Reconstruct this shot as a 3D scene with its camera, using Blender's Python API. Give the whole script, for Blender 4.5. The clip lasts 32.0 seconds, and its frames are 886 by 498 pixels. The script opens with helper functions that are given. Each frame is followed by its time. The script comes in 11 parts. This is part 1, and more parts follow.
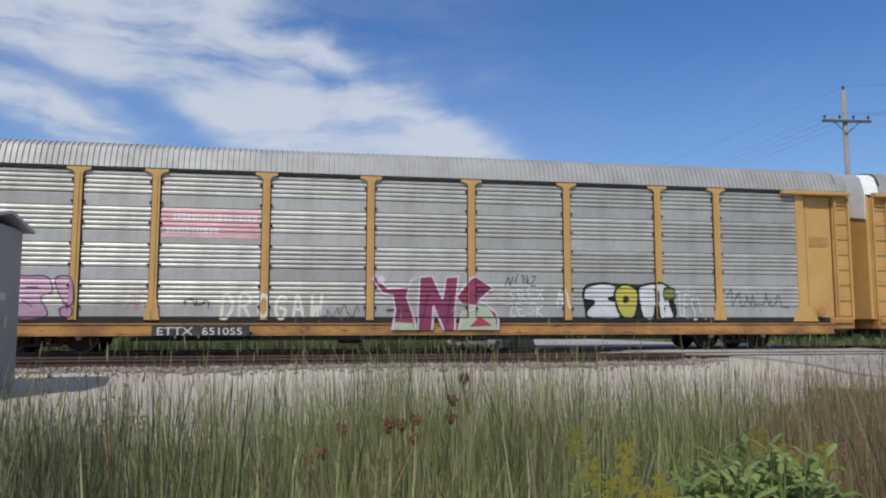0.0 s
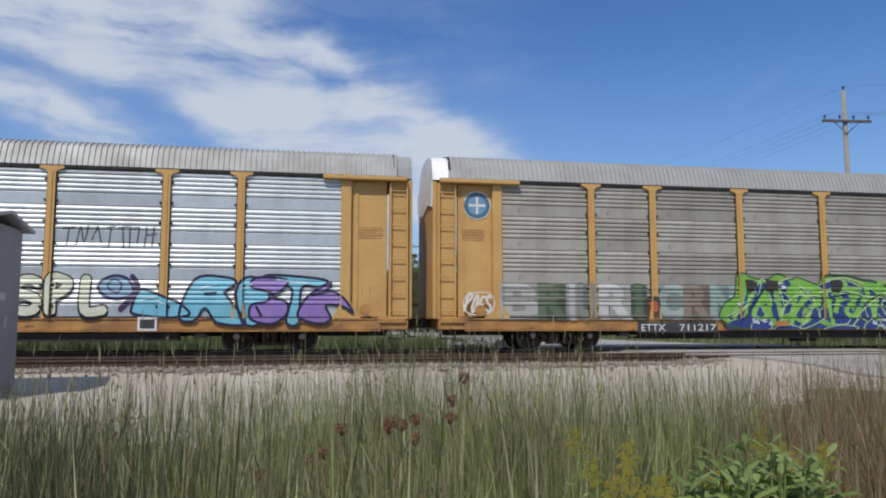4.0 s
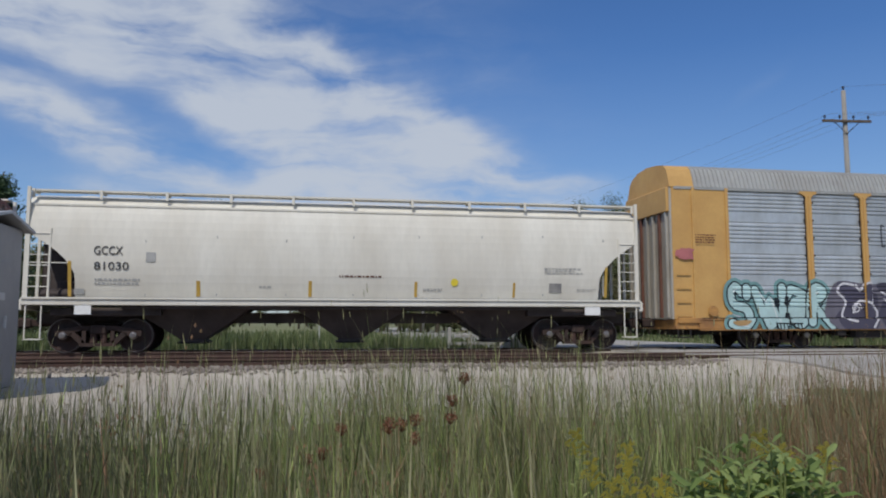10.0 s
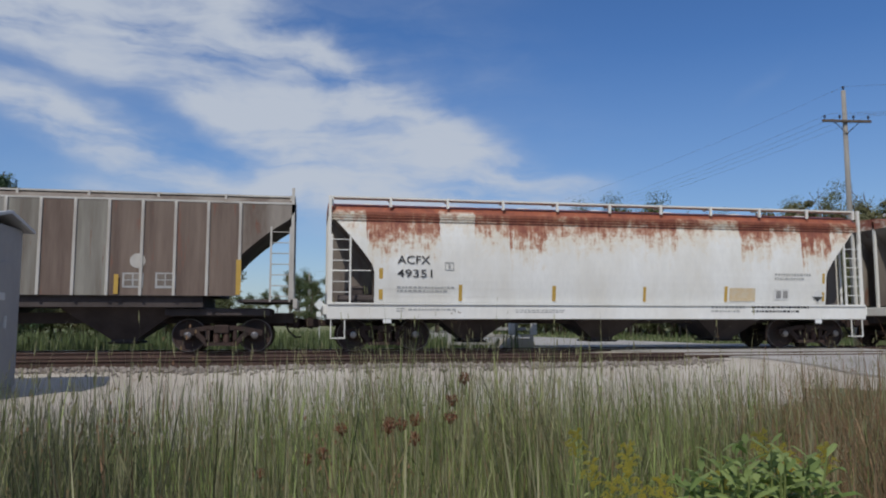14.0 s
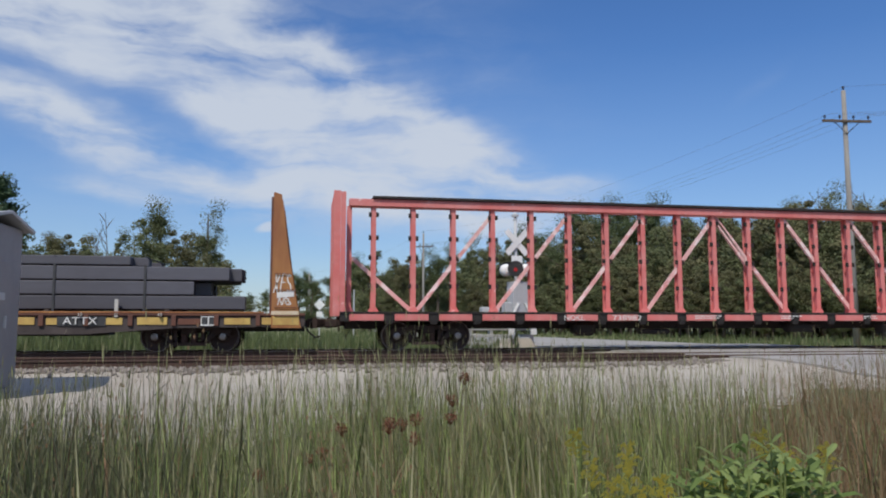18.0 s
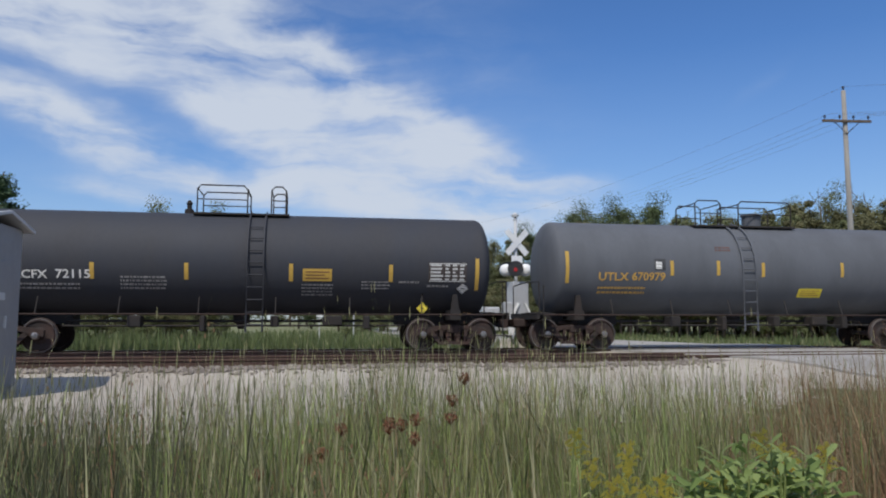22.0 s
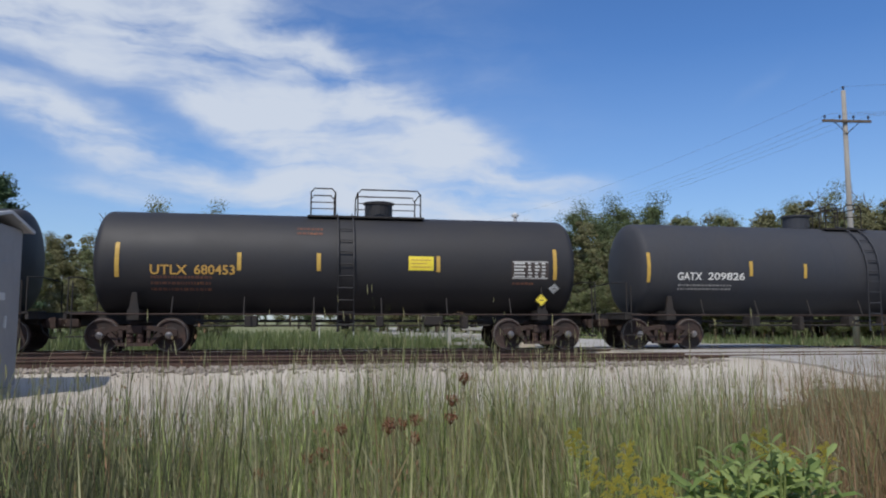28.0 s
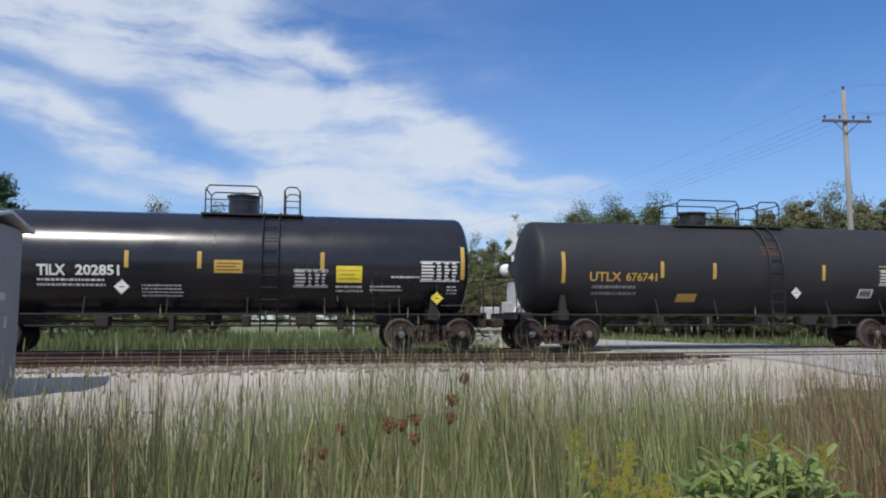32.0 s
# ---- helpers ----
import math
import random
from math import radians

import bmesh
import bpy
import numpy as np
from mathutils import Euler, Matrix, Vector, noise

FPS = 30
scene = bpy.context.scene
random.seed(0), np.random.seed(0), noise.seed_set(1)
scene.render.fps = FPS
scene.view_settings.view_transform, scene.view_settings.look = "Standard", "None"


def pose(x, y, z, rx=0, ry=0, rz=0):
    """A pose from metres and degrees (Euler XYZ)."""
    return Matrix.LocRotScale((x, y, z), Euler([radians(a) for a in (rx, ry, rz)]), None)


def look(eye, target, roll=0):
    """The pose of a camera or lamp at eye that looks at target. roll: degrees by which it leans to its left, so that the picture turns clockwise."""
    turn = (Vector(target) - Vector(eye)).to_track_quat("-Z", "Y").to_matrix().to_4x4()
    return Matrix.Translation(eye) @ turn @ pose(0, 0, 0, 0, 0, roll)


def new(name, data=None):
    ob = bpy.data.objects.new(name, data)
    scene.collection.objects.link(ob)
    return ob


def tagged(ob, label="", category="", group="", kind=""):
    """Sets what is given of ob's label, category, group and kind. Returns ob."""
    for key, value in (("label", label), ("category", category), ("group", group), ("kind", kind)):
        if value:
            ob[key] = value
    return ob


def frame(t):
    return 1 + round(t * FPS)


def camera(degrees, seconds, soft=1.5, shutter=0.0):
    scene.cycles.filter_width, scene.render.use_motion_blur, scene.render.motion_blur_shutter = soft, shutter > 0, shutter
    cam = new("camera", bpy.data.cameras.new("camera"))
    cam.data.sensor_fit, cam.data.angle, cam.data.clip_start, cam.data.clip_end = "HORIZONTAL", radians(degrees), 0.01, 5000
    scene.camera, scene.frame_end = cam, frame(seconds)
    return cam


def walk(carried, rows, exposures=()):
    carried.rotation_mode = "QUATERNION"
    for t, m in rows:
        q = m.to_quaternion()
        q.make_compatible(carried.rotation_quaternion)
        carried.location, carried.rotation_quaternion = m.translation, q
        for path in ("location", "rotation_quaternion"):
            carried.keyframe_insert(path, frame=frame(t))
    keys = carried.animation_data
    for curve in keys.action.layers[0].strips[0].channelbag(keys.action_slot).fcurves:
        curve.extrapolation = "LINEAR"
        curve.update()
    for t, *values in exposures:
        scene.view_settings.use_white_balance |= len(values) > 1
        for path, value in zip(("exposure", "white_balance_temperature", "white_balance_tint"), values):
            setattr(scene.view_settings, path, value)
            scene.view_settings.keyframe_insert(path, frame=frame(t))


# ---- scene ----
# camera on a tripod beside the line; rail top is z = 0, the line runs along x
EYE = (0.0, 0.0, 0.8245)
VIEW = pose(0.0, 0.0, 0.8245, 95.628, 0, -10.258)
cam = camera(61.831, 32.0, soft=2.0)
walk(cam, [(0.0, VIEW), (32.0, VIEW)],
     exposures=[(0.0, -0.03), (3.0, -0.02), (6.0, -0.09), (9.0, -0.14), (10.5, -0.25), (14.5, -0.26), (17.0, 0.02), (19.0, -0.08), (22.0, 0.02), (28.0, 0.08), (32.0, 0.16)])

SPEED = 10.745                      # train, metres a second
TRACK_Y, SIDING_Y = 22.33, 18.0     # centre lines of the two tracks


def run(t):
    """How far the train has gone at t seconds, from where it is at 7 s."""
    gain = 0.43 * min(1.0, max(0.0, (t - 25.5) / 2.0))      # it runs a little faster for two seconds
    return SPEED * (t - 7.0) + gain


# ---- sky and sun ----
SUN_DIR = Vector((-0.52, -1.0, 1.5)).normalized()
world = bpy.data.worlds.new("world")
scene.world = world
world.use_nodes = True


def build_sky():
    nt = world.node_tree
    nt.nodes.clear()
    n, l = nt.nodes.new, nt.links.new

    def mth(op, a, b=None, c=None, clamp=False):
        m = n("ShaderNodeMath")
        m.operation, m.use_clamp = op, clamp
        for i, v in enumerate((a, b, c)):
            if v is None:
                continue
            if isinstance(v, (int, float)):
                m.inputs[i].default_value = v
            else:
                l(v, m.inputs[i])
        return m.outputs[0]

    sky = n("ShaderNodeTexSky")
    sky.sky_type, sky.sun_disc = "NISHITA", False
    sky.sun_elevation = math.asin(SUN_DIR.z)
    sky.sun_rotation = math.atan2(SUN_DIR.x, SUN_DIR.y)
    sky.altitude, sky.air_density, sky.dust_density, sky.ozone_density = 200, 1.0, 0.5, 5.0
    tc = n("ShaderNodeTexCoord")
    sep = n("ShaderNodeSeparateXYZ")
    l(tc.outputs["Generated"], sep.inputs[0])
    az = mth("ARCTAN2", sep.outputs[0], sep.outputs[1])      # right of the track's normal
    el = mth("ARCSINE", sep.outputs[2])
    flat = n("ShaderNodeCombineXYZ")
    l(az, flat.inputs[0])
    l(el, flat.inputs[1])

    def cloud_noise(vec, scale, detail, rough, dist, stretch=(1, 1, 1), turn=0.0, off=(0, 0, 0), colour=False):
        m = n("ShaderNodeMapping")
        m.inputs["Location"].default_value = off
        m.inputs["Rotation"].default_value = (0, 0, turn)
        m.inputs["Scale"].default_value = stretch
        l(vec, m.inputs[0])
        t = n("ShaderNodeTexNoise")
        t.inputs["Scale"].default_value, t.inputs["Detail"].default_value = scale, detail
        t.inputs["Roughness"].default_value, t.inputs["Distortion"].default_value = rough, dist
        l(m.outputs[0], t.inputs["Vector"])
        return t.outputs["Color" if colour else "Fac"]

    # ragged edges: every bank is bent by the same turbulence
    push = n("ShaderNodeVectorMath")
    push.operation = "MULTIPLY_ADD"
    push.inputs[1].default_value, push.inputs[2].default_value = (0.09, 0.05, 0), (-0.045, -0.025, 0)
    l(cloud_noise(flat.outputs[0], 7.0, 4.0, 0.55, 0.2, (1, 1.8, 1), 0.3, (2.0, 0.7, 0), True), push.inputs[0])
    bent = n("ShaderNodeVectorMath")
    l(flat.outputs[0], bent.inputs[0])
    l(push.outputs[0], bent.inputs[1])

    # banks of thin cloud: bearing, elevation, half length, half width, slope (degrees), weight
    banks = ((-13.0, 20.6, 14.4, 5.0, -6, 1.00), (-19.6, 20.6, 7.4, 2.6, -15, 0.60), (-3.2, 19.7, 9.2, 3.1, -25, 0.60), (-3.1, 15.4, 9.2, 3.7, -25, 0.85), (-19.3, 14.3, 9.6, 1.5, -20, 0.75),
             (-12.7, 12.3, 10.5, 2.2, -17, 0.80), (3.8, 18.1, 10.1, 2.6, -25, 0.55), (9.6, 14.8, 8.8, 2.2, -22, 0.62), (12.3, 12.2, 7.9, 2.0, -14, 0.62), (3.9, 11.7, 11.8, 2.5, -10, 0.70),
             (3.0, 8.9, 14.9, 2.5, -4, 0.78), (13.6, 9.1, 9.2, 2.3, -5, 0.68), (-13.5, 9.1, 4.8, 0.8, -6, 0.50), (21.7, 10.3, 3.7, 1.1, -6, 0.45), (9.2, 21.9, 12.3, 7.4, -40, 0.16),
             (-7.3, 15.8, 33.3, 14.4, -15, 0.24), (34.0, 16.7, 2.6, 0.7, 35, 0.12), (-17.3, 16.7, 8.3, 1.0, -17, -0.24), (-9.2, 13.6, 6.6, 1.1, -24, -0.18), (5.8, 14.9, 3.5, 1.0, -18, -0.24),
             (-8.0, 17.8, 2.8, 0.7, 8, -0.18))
    cover = None
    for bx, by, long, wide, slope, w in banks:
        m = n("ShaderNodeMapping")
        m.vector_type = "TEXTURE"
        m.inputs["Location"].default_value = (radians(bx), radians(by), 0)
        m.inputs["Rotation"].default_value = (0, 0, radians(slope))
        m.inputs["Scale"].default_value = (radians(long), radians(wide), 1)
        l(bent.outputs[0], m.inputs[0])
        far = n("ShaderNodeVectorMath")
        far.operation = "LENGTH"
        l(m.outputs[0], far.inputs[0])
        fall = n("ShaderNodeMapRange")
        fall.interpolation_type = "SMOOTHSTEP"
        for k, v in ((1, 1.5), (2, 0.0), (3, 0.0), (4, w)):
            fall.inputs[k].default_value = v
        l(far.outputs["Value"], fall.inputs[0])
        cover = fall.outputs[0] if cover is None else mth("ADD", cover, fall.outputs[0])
    # broken cloud overhead and behind, outside the clear eastern sky
    ahead = n("ShaderNodeVectorMath")
    ahead.operation = "DOT_PRODUCT"
    ahead.inputs[1].default_value = (0.177, 0.979, 0.098)
    l(tc.outputs["Generated"], ahead.inputs[0])
    turn = n("ShaderNodeMapRange")
    for k, v in ((1, 0.78), (2, 0.55), (3, 0.0), (4, 0.62)):
        turn.inputs[k].default_value = v
    l(ahead.outputs["Value"], turn.inputs[0])
    cover = mth("ADD", mth("MAXIMUM", cover, 0.0), turn.outputs[0])
    streak = cloud_noise(bent.outputs[0], 3.0, 5.0, 0.55, 0.3, (1.3, 6.0, 1), 0.33, (3.1, 1.7, 0))
    puff = cloud_noise(bent.outputs[0], 5.0, 5.0, 0.6, 0.3, (1, 1.7, 1), 0.3, (0.3, 5.2, 0))
    body = mth("ADD", mth("MULTIPLY_ADD", streak, 2.8, -1.08), mth("MULTIPLY_ADD", puff, 1.9, -0.70))
    total = mth("ADD", mth("MULTIPLY", mth("MINIMUM", cover, 1.15), body), mth("MULTIPLY", cover, 0.12))
    ramp = n("ShaderNodeMapRange")
    ramp.interpolation_type = "SMOOTHSTEP"
    for k, v in ((1, -0.05), (2, 1.20), (3, 0.0), (4, 0.93)):
        ramp.inputs[k].default_value = v
    l(total, ramp.inputs[0])
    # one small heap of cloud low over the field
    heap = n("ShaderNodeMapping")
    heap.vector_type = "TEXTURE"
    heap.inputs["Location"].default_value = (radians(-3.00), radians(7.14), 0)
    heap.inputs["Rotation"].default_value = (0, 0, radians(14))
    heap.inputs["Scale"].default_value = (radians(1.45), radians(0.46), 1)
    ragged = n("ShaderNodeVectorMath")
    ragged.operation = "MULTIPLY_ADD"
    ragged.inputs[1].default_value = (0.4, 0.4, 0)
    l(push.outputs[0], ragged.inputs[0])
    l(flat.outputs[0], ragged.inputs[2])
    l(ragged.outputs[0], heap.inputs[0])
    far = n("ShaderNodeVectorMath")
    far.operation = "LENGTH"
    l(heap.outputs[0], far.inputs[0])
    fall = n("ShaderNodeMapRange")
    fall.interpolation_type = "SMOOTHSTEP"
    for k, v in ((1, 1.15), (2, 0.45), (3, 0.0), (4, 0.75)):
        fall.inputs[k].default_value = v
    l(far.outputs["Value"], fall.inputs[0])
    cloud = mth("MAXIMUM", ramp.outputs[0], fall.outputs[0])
    hsv = n("ShaderNodeHueSaturation")
    hsv.inputs["Hue"].default_value = 0.508
    hsv.inputs["Saturation"].default_value = 1.20
    hsv.inputs["Value"].default_value = 1.0
    l(sky.outputs[0], hsv.inputs["Color"])
    mix = n("ShaderNodeMix")
    mix.data_type = "RGBA"
    l(cloud, mix.inputs[0])
    haze, low = n("ShaderNodeMix"), n("ShaderNodeMapRange")
    haze.data_type = "RGBA"
    for k, v in ((1, radians(20)), (2, radians(2)), (3, 0.0), (4, 0.45)):
        low.inputs[k].default_value = v
    l(el, low.inputs[0])
    l(low.outputs[0], haze.inputs[0])
    l(hsv.outputs[0], haze.inputs[6])
    haze.inputs[7].default_value = (2.15, 3.05, 4.7, 1)
    l(haze.outputs[2], mix.inputs[6])
    mix.inputs[7].default_value = (4.6, 5.05, 5.8, 1)
    bg = n("ShaderNodeBackground")
    bg.inputs[1].default_value = 0.128
    l(mix.outputs[2], bg.inputs[0])
    out = n("ShaderNodeOutputWorld")
    l(bg.outputs[0], out.inputs[0])


build_sky()
sun_data = bpy.data.lights.new("sun", "SUN")
sun_data.energy, sun_data.angle, sun_data.color = 3.5, radians(0.55), (1.0, 0.955, 0.88)
sun = new("sun", sun_data)
sun.matrix_world = look(SUN_DIR * 80, (0, 0, 0))


# ---- materials ----
def lin(r, g, b):
    """Colour from 0..255 screen values."""
    return tuple(((c / 255 + 0.055) / 1.055) ** 2.4 if c > 10 else c / 255 / 12.92 for c in (r, g, b))


def mat(name, col, rough=0.7, metal=0.0, second=None, amount=0.35, big=0.7, small=14.0, bump=0.15,
        third=None, third_at=0.62, stretch=(1, 1, 1), vary=0.0, spec=0.5, bump_scale=None, trans=0.0):
    """A surface with two scales of wear: second blends in by large stains, third by sharper patches."""
    m = bpy.data.materials.new(name)
    m.use_nodes = True
    nt = m.node_tree
    n, l = nt.nodes.new, nt.links.new
    p = nt.nodes["Principled BSDF"]
    p.inputs["Roughness"].default_value, p.inputs["Metallic"].default_value = rough, metal
    p.inputs["Specular IOR Level"].default_value = spec
    if trans:
        p.inputs["Transmission Weight"].default_value = 0
    tc, mp = n("ShaderNodeTexCoord"), n("ShaderNodeMapping")
    mp.inputs["Scale"].default_value = stretch
    l(tc.outputs["Object"], mp.inputs[0])

    def ns(scale, detail=4.0, rg=0.6):
        t = n("ShaderNodeTexNoise")
        t.inputs["Scale"].default_value, t.inputs["Detail"].default_value = scale, detail
        t.inputs["Roughness"].default_value = rg
        l(mp.outputs[0], t.inputs["Vector"])
        return t.outputs["Fac"]

    def mixc(fac, a, b):
        x = n("ShaderNodeMix")
        x.data_type = "RGBA"
        for k, v in ((0, fac), (6, a), (7, b)):
            if isinstance(v, (tuple, float, int)):
                x.inputs[k].default_value = (*v[:3], 1) if isinstance(v, tuple) else v
            else:
                l(v, x.inputs[k])
        return x.outputs[2]

    def ramp(v, lo, hi, top=1.0):
        x = n("ShaderNodeMapRange")
        for k, w in ((1, lo), (2, hi), (3, 0.0), (4, top)):
            x.inputs[k].default_value = w
        l(v, x.inputs[0])
        return x.outputs[0]

    nb, nsml = ns(big, 5.0), ns(small, 3.0)
    second = second or tuple(c * 0.6 for c in col)
    c = mixc(ramp(nb, 0.38, 0.7, amount * 1.6), col, second)
    c = mixc(ramp(nsml, 0.35, 0.75, amount * 0.6), c, tuple(k * 0.72 for k in col))
    if third:
        c = mixc(ramp(ns(big * 2.3, 6.0, 0.7), third_at, third_at + 0.06), c, third)
    if vary:
        oi = n("ShaderNodeObjectInfo")
        gi = n("ShaderNodeNewGeometry")
        add = n("ShaderNodeMath")
        add.operation = "ADD"
        l(oi.outputs["Random"], add.inputs[0])
        l(gi.outputs["Random Per Island"], add.inputs[1])
        fr = n("ShaderNodeMath")
        fr.operation = "FRACT"
        l(add.outputs[0], fr.inputs[0])
        c = mixc(ramp(fr.outputs[0], 0, 1, vary), c, tuple(min(1, k * 0.35) for k in second))
    l(c, p.inputs["Base Color"])
    if bump:
        b = n("ShaderNodeBump")
        b.inputs["Strength"].default_value, b.inputs["Distance"].default_value = bump, 0.02
        l(ns(bump_scale or small * 1.7, 3.0), b.inputs["Height"])
        l(b.outputs[0], p.inputs["Normal"])
    r = n("ShaderNodeMapRange")
    for k, w in ((3, max(0.05, rough - 0.12)), (4, min(1.0, rough + 0.12))):
        r.inputs[k].default_value = w
    l(nb, r.inputs[0])
    l(r.outputs[0], p.inputs["Roughness"])
    return m


def leaf_mat(name, col, col2, rough=0.55, sub=0.25):
    """Foliage: each blade or leaf its own tone, with light through it."""
    m = bpy.data.materials.new(name)
    m.use_nodes = True
    nt = m.node_tree
    n, l = nt.nodes.new, nt.links.new
    p = nt.nodes["Principled BSDF"]
    gi = n("ShaderNodeNewGeometry")
    x = n("ShaderNodeMix")
    x.data_type = "RGBA"
    x.inputs[6].default_value, x.inputs[7].default_value = (*col, 1), (*col2, 1)
    l(gi.outputs["Random Per Island"], x.inputs[0])
    tc = n("ShaderNodeTexCoord")
    t = n("ShaderNodeTexNoise")
    t.inputs["Scale"].default_value, t.inputs["Detail"].default_value = 1.3, 3.0
    l(tc.outputs["Object"], t.inputs["Vector"])
    h = n("ShaderNodeHueSaturation")
    r = n("ShaderNodeMapRange")
    for k, w in ((1, 0.3), (2, 0.7), (3, 0.58), (4, 1.4)):
        r.inputs[k].default_value = w
    l(t.outputs["Fac"], r.inputs[0])
    l(r.outputs[0], h.inputs["Value"])
    l(x.outputs[2], h.inputs["Color"])
    l(h.outputs[0], p.inputs["Base Color"])
    p.inputs["Roughness"].default_value = rough
    p.inputs["Specular IOR Level"].default_value = 0.3
    tr = n("ShaderNodeBsdfTranslucent")
    l(h.outputs[0], tr.inputs[0])
    ms = n("ShaderNodeMixShader")
    ms.inputs[0].default_value = sub
    l(p.outputs[0], ms.inputs[1])
    l(tr.outputs[0], ms.inputs[2])
    l(ms.outputs[0], nt.nodes["Material Output"].inputs[0])
    return m


M = {}


def setup_materials():
    d = M
    d["gravel"] = mat("gravel", (0.45, 0.405, 0.340), 0.95, 0, (0.345, 0.30, 0.245), 0.6, 0.35, 16, 0.9, bump_scale=40)
    d["ballast"] = mat("ballast", (0.22, 0.185, 0.16), 0.95, 0, (0.11, 0.085, 0.07), 0.6, 0.8, 9, 0.9, bump_scale=22)
    d["stone"] = mat("stone", (0.37, 0.325, 0.28), 0.9, 0, (0.17, 0.135, 0.11), 0.5, 2.0, 12, 0.4, vary=0.6)
    d["soil"] = mat("soil", (0.10, 0.10, 0.045), 0.95, 0, (0.07, 0.09, 0.03), 0.7, 0.5, 6, 0.5)
    d["meadow"] = mat("meadow_turf", (0.15, 0.17, 0.070), 0.95, 0, (0.19, 0.175, 0.085), 0.7, 0.12, 3, 0.6)
    d["asphalt"] = mat("asphalt", (0.37, 0.35, 0.32), 0.9, 0, (0.24, 0.225, 0.205), 0.6, 0.45, 20, 0.4)
    d["rail"] = mat("rail_rust", (0.095, 0.053, 0.040), 0.75, 0.3, (0.055, 0.034, 0.028), 0.6, 1.5, 20, 0.3)
    d["rail_top"] = mat("rail_worn_top", (0.34, 0.31, 0.29), 0.35, 0.9, (0.2, 0.15, 0.12), 0.4, 2, 20, 0.1)
    d["tie"] = mat("tie_wood", (0.10, 0.075, 0.055), 0.9, 0, (0.05, 0.035, 0.03), 0.6, 3, 20, 0.5, stretch=(4, 1, 1), vary=0.4)
    d["galv"] = mat("galvanised_sheet", (0.62, 0.65, 0.67), 0.42, 0.58, (0.46, 0.475, 0.475), 0.55, 1.6, 11, 0.12, vary=0.3, stretch=(1, 1, 0.5))
    d["galv_dull"] = mat("dull_galvanised_sheet", (0.55, 0.54, 0.50), 0.5, 0.45, (0.40, 0.39, 0.35), 0.6, 1.4, 11, 0.12, vary=0.3, stretch=(1, 1, 0.5))
    d["galv_dirty"] = mat("weathered_galvanised_sheet", (0.47, 0.44, 0.39), 0.55, 0.3, (0.34, 0.31, 0.26), 0.7, 1.3, 11, 0.12, vary=0.35, stretch=(1, 1, 0.5), third=(0.31, 0.24, 0.19), third_at=0.64)
    d["roofing"] = mat("roof_sheet", (0.37, 0.375, 0.365), 0.6, 0.2, (0.28, 0.27, 0.255), 0.5, 1.2, 9, 0.1)
    d["yellow"] = mat("yellow_car_paint", (0.56, 0.335, 0.11), 0.55, 0, (0.45, 0.25, 0.08), 0.5, 0.9, 10, 0.12, third=(0.17, 0.07, 0.035), third_at=0.70)
    d["yellow_sill"] = mat("yellow_sill_paint", (0.47, 0.24, 0.065), 0.6, 0, (0.23, 0.11, 0.045), 0.8, 1.2, 12, 0.15, third=(0.11, 0.052, 0.032), third_at=0.60, stretch=(1, 1, 2))
    d["dark"] = mat("grimy_steel", (0.026, 0.024, 0.024), 0.8, 0.0, (0.042, 0.033, 0.028), 0.5, 2, 14, 0.25, spec=0.25)
    d["truck"] = mat("truck_casting", (0.040, 0.030, 0.027), 0.85, 0.0, (0.070, 0.043, 0.035), 0.6, 2.5, 14, 0.3, spec=0.2)
    d["wheel"] = mat("wheel_steel", (0.040, 0.032, 0.030), 0.8, 0.0, (0.07, 0.042, 0.036), 0.6, 3, 16, 0.15, spec=0.25)
    d["tread"] = mat("wheel_tread", (0.22, 0.20, 0.19), 0.45, 0.7, (0.12, 0.09, 0.08), 0.3, 3, 20, 0.05)
    d["black"] = mat("black_tank_paint", (0.019, 0.019, 0.023), 0.62, 0, (0.028, 0.026, 0.026), 0.5, 0.8, 10, 0.06, spec=0.4)
    d["grey_tank"] = mat("grey_tank_paint", (0.108, 0.115, 0.130), 0.72, 0, (0.078, 0.081, 0.089), 0.5, 0.8, 10, 0.05, stretch=(1, 1, 0.3), spec=0.3)
    d["charcoal"] = mat("charcoal_tank_paint", (0.034, 0.037, 0.047), 0.72, 0, (0.044, 0.043, 0.046), 0.5, 0.8, 10, 0.06, stretch=(1, 1, 0.3), spec=0.35)
    d["gloss_black"] = mat("glossy_black_tank_paint", (0.013, 0.013, 0.017), 0.25, 0, (0.02, 0.02, 0.024), 0.3, 0.8, 10, 0.015)
    d["white"] = mat("white_hopper_paint", (0.76, 0.75, 0.70), 0.55, 0, (0.60, 0.57, 0.50), 0.5, 0.7, 9, 0.08, stretch=(1, 1, 0.3))
    d["cream"] = mat("cream_hopper_paint", (0.70, 0.675, 0.60), 0.6, 0, (0.55, 0.51, 0.43), 0.5, 0.7, 9, 0.08, stretch=(1, 1, 0.3))
    d["hopper_grey"] = mat("sooty_hopper_paint", (0.27, 0.235, 0.20), 0.75, 0, (0.13, 0.095, 0.075), 0.8, 0.9, 9, 0.15, third=(0.16, 0.075, 0.05), third_at=0.6, stretch=(1.6, 1, 0.35), vary=0.35)
    d["hopper_rib"] = mat("pale_rib_paint", (0.52, 0.50, 0.46), 0.7, 0, (0.33, 0.29, 0.25), 0.6, 1.2, 9, 0.1, stretch=(1, 1, 0.4))
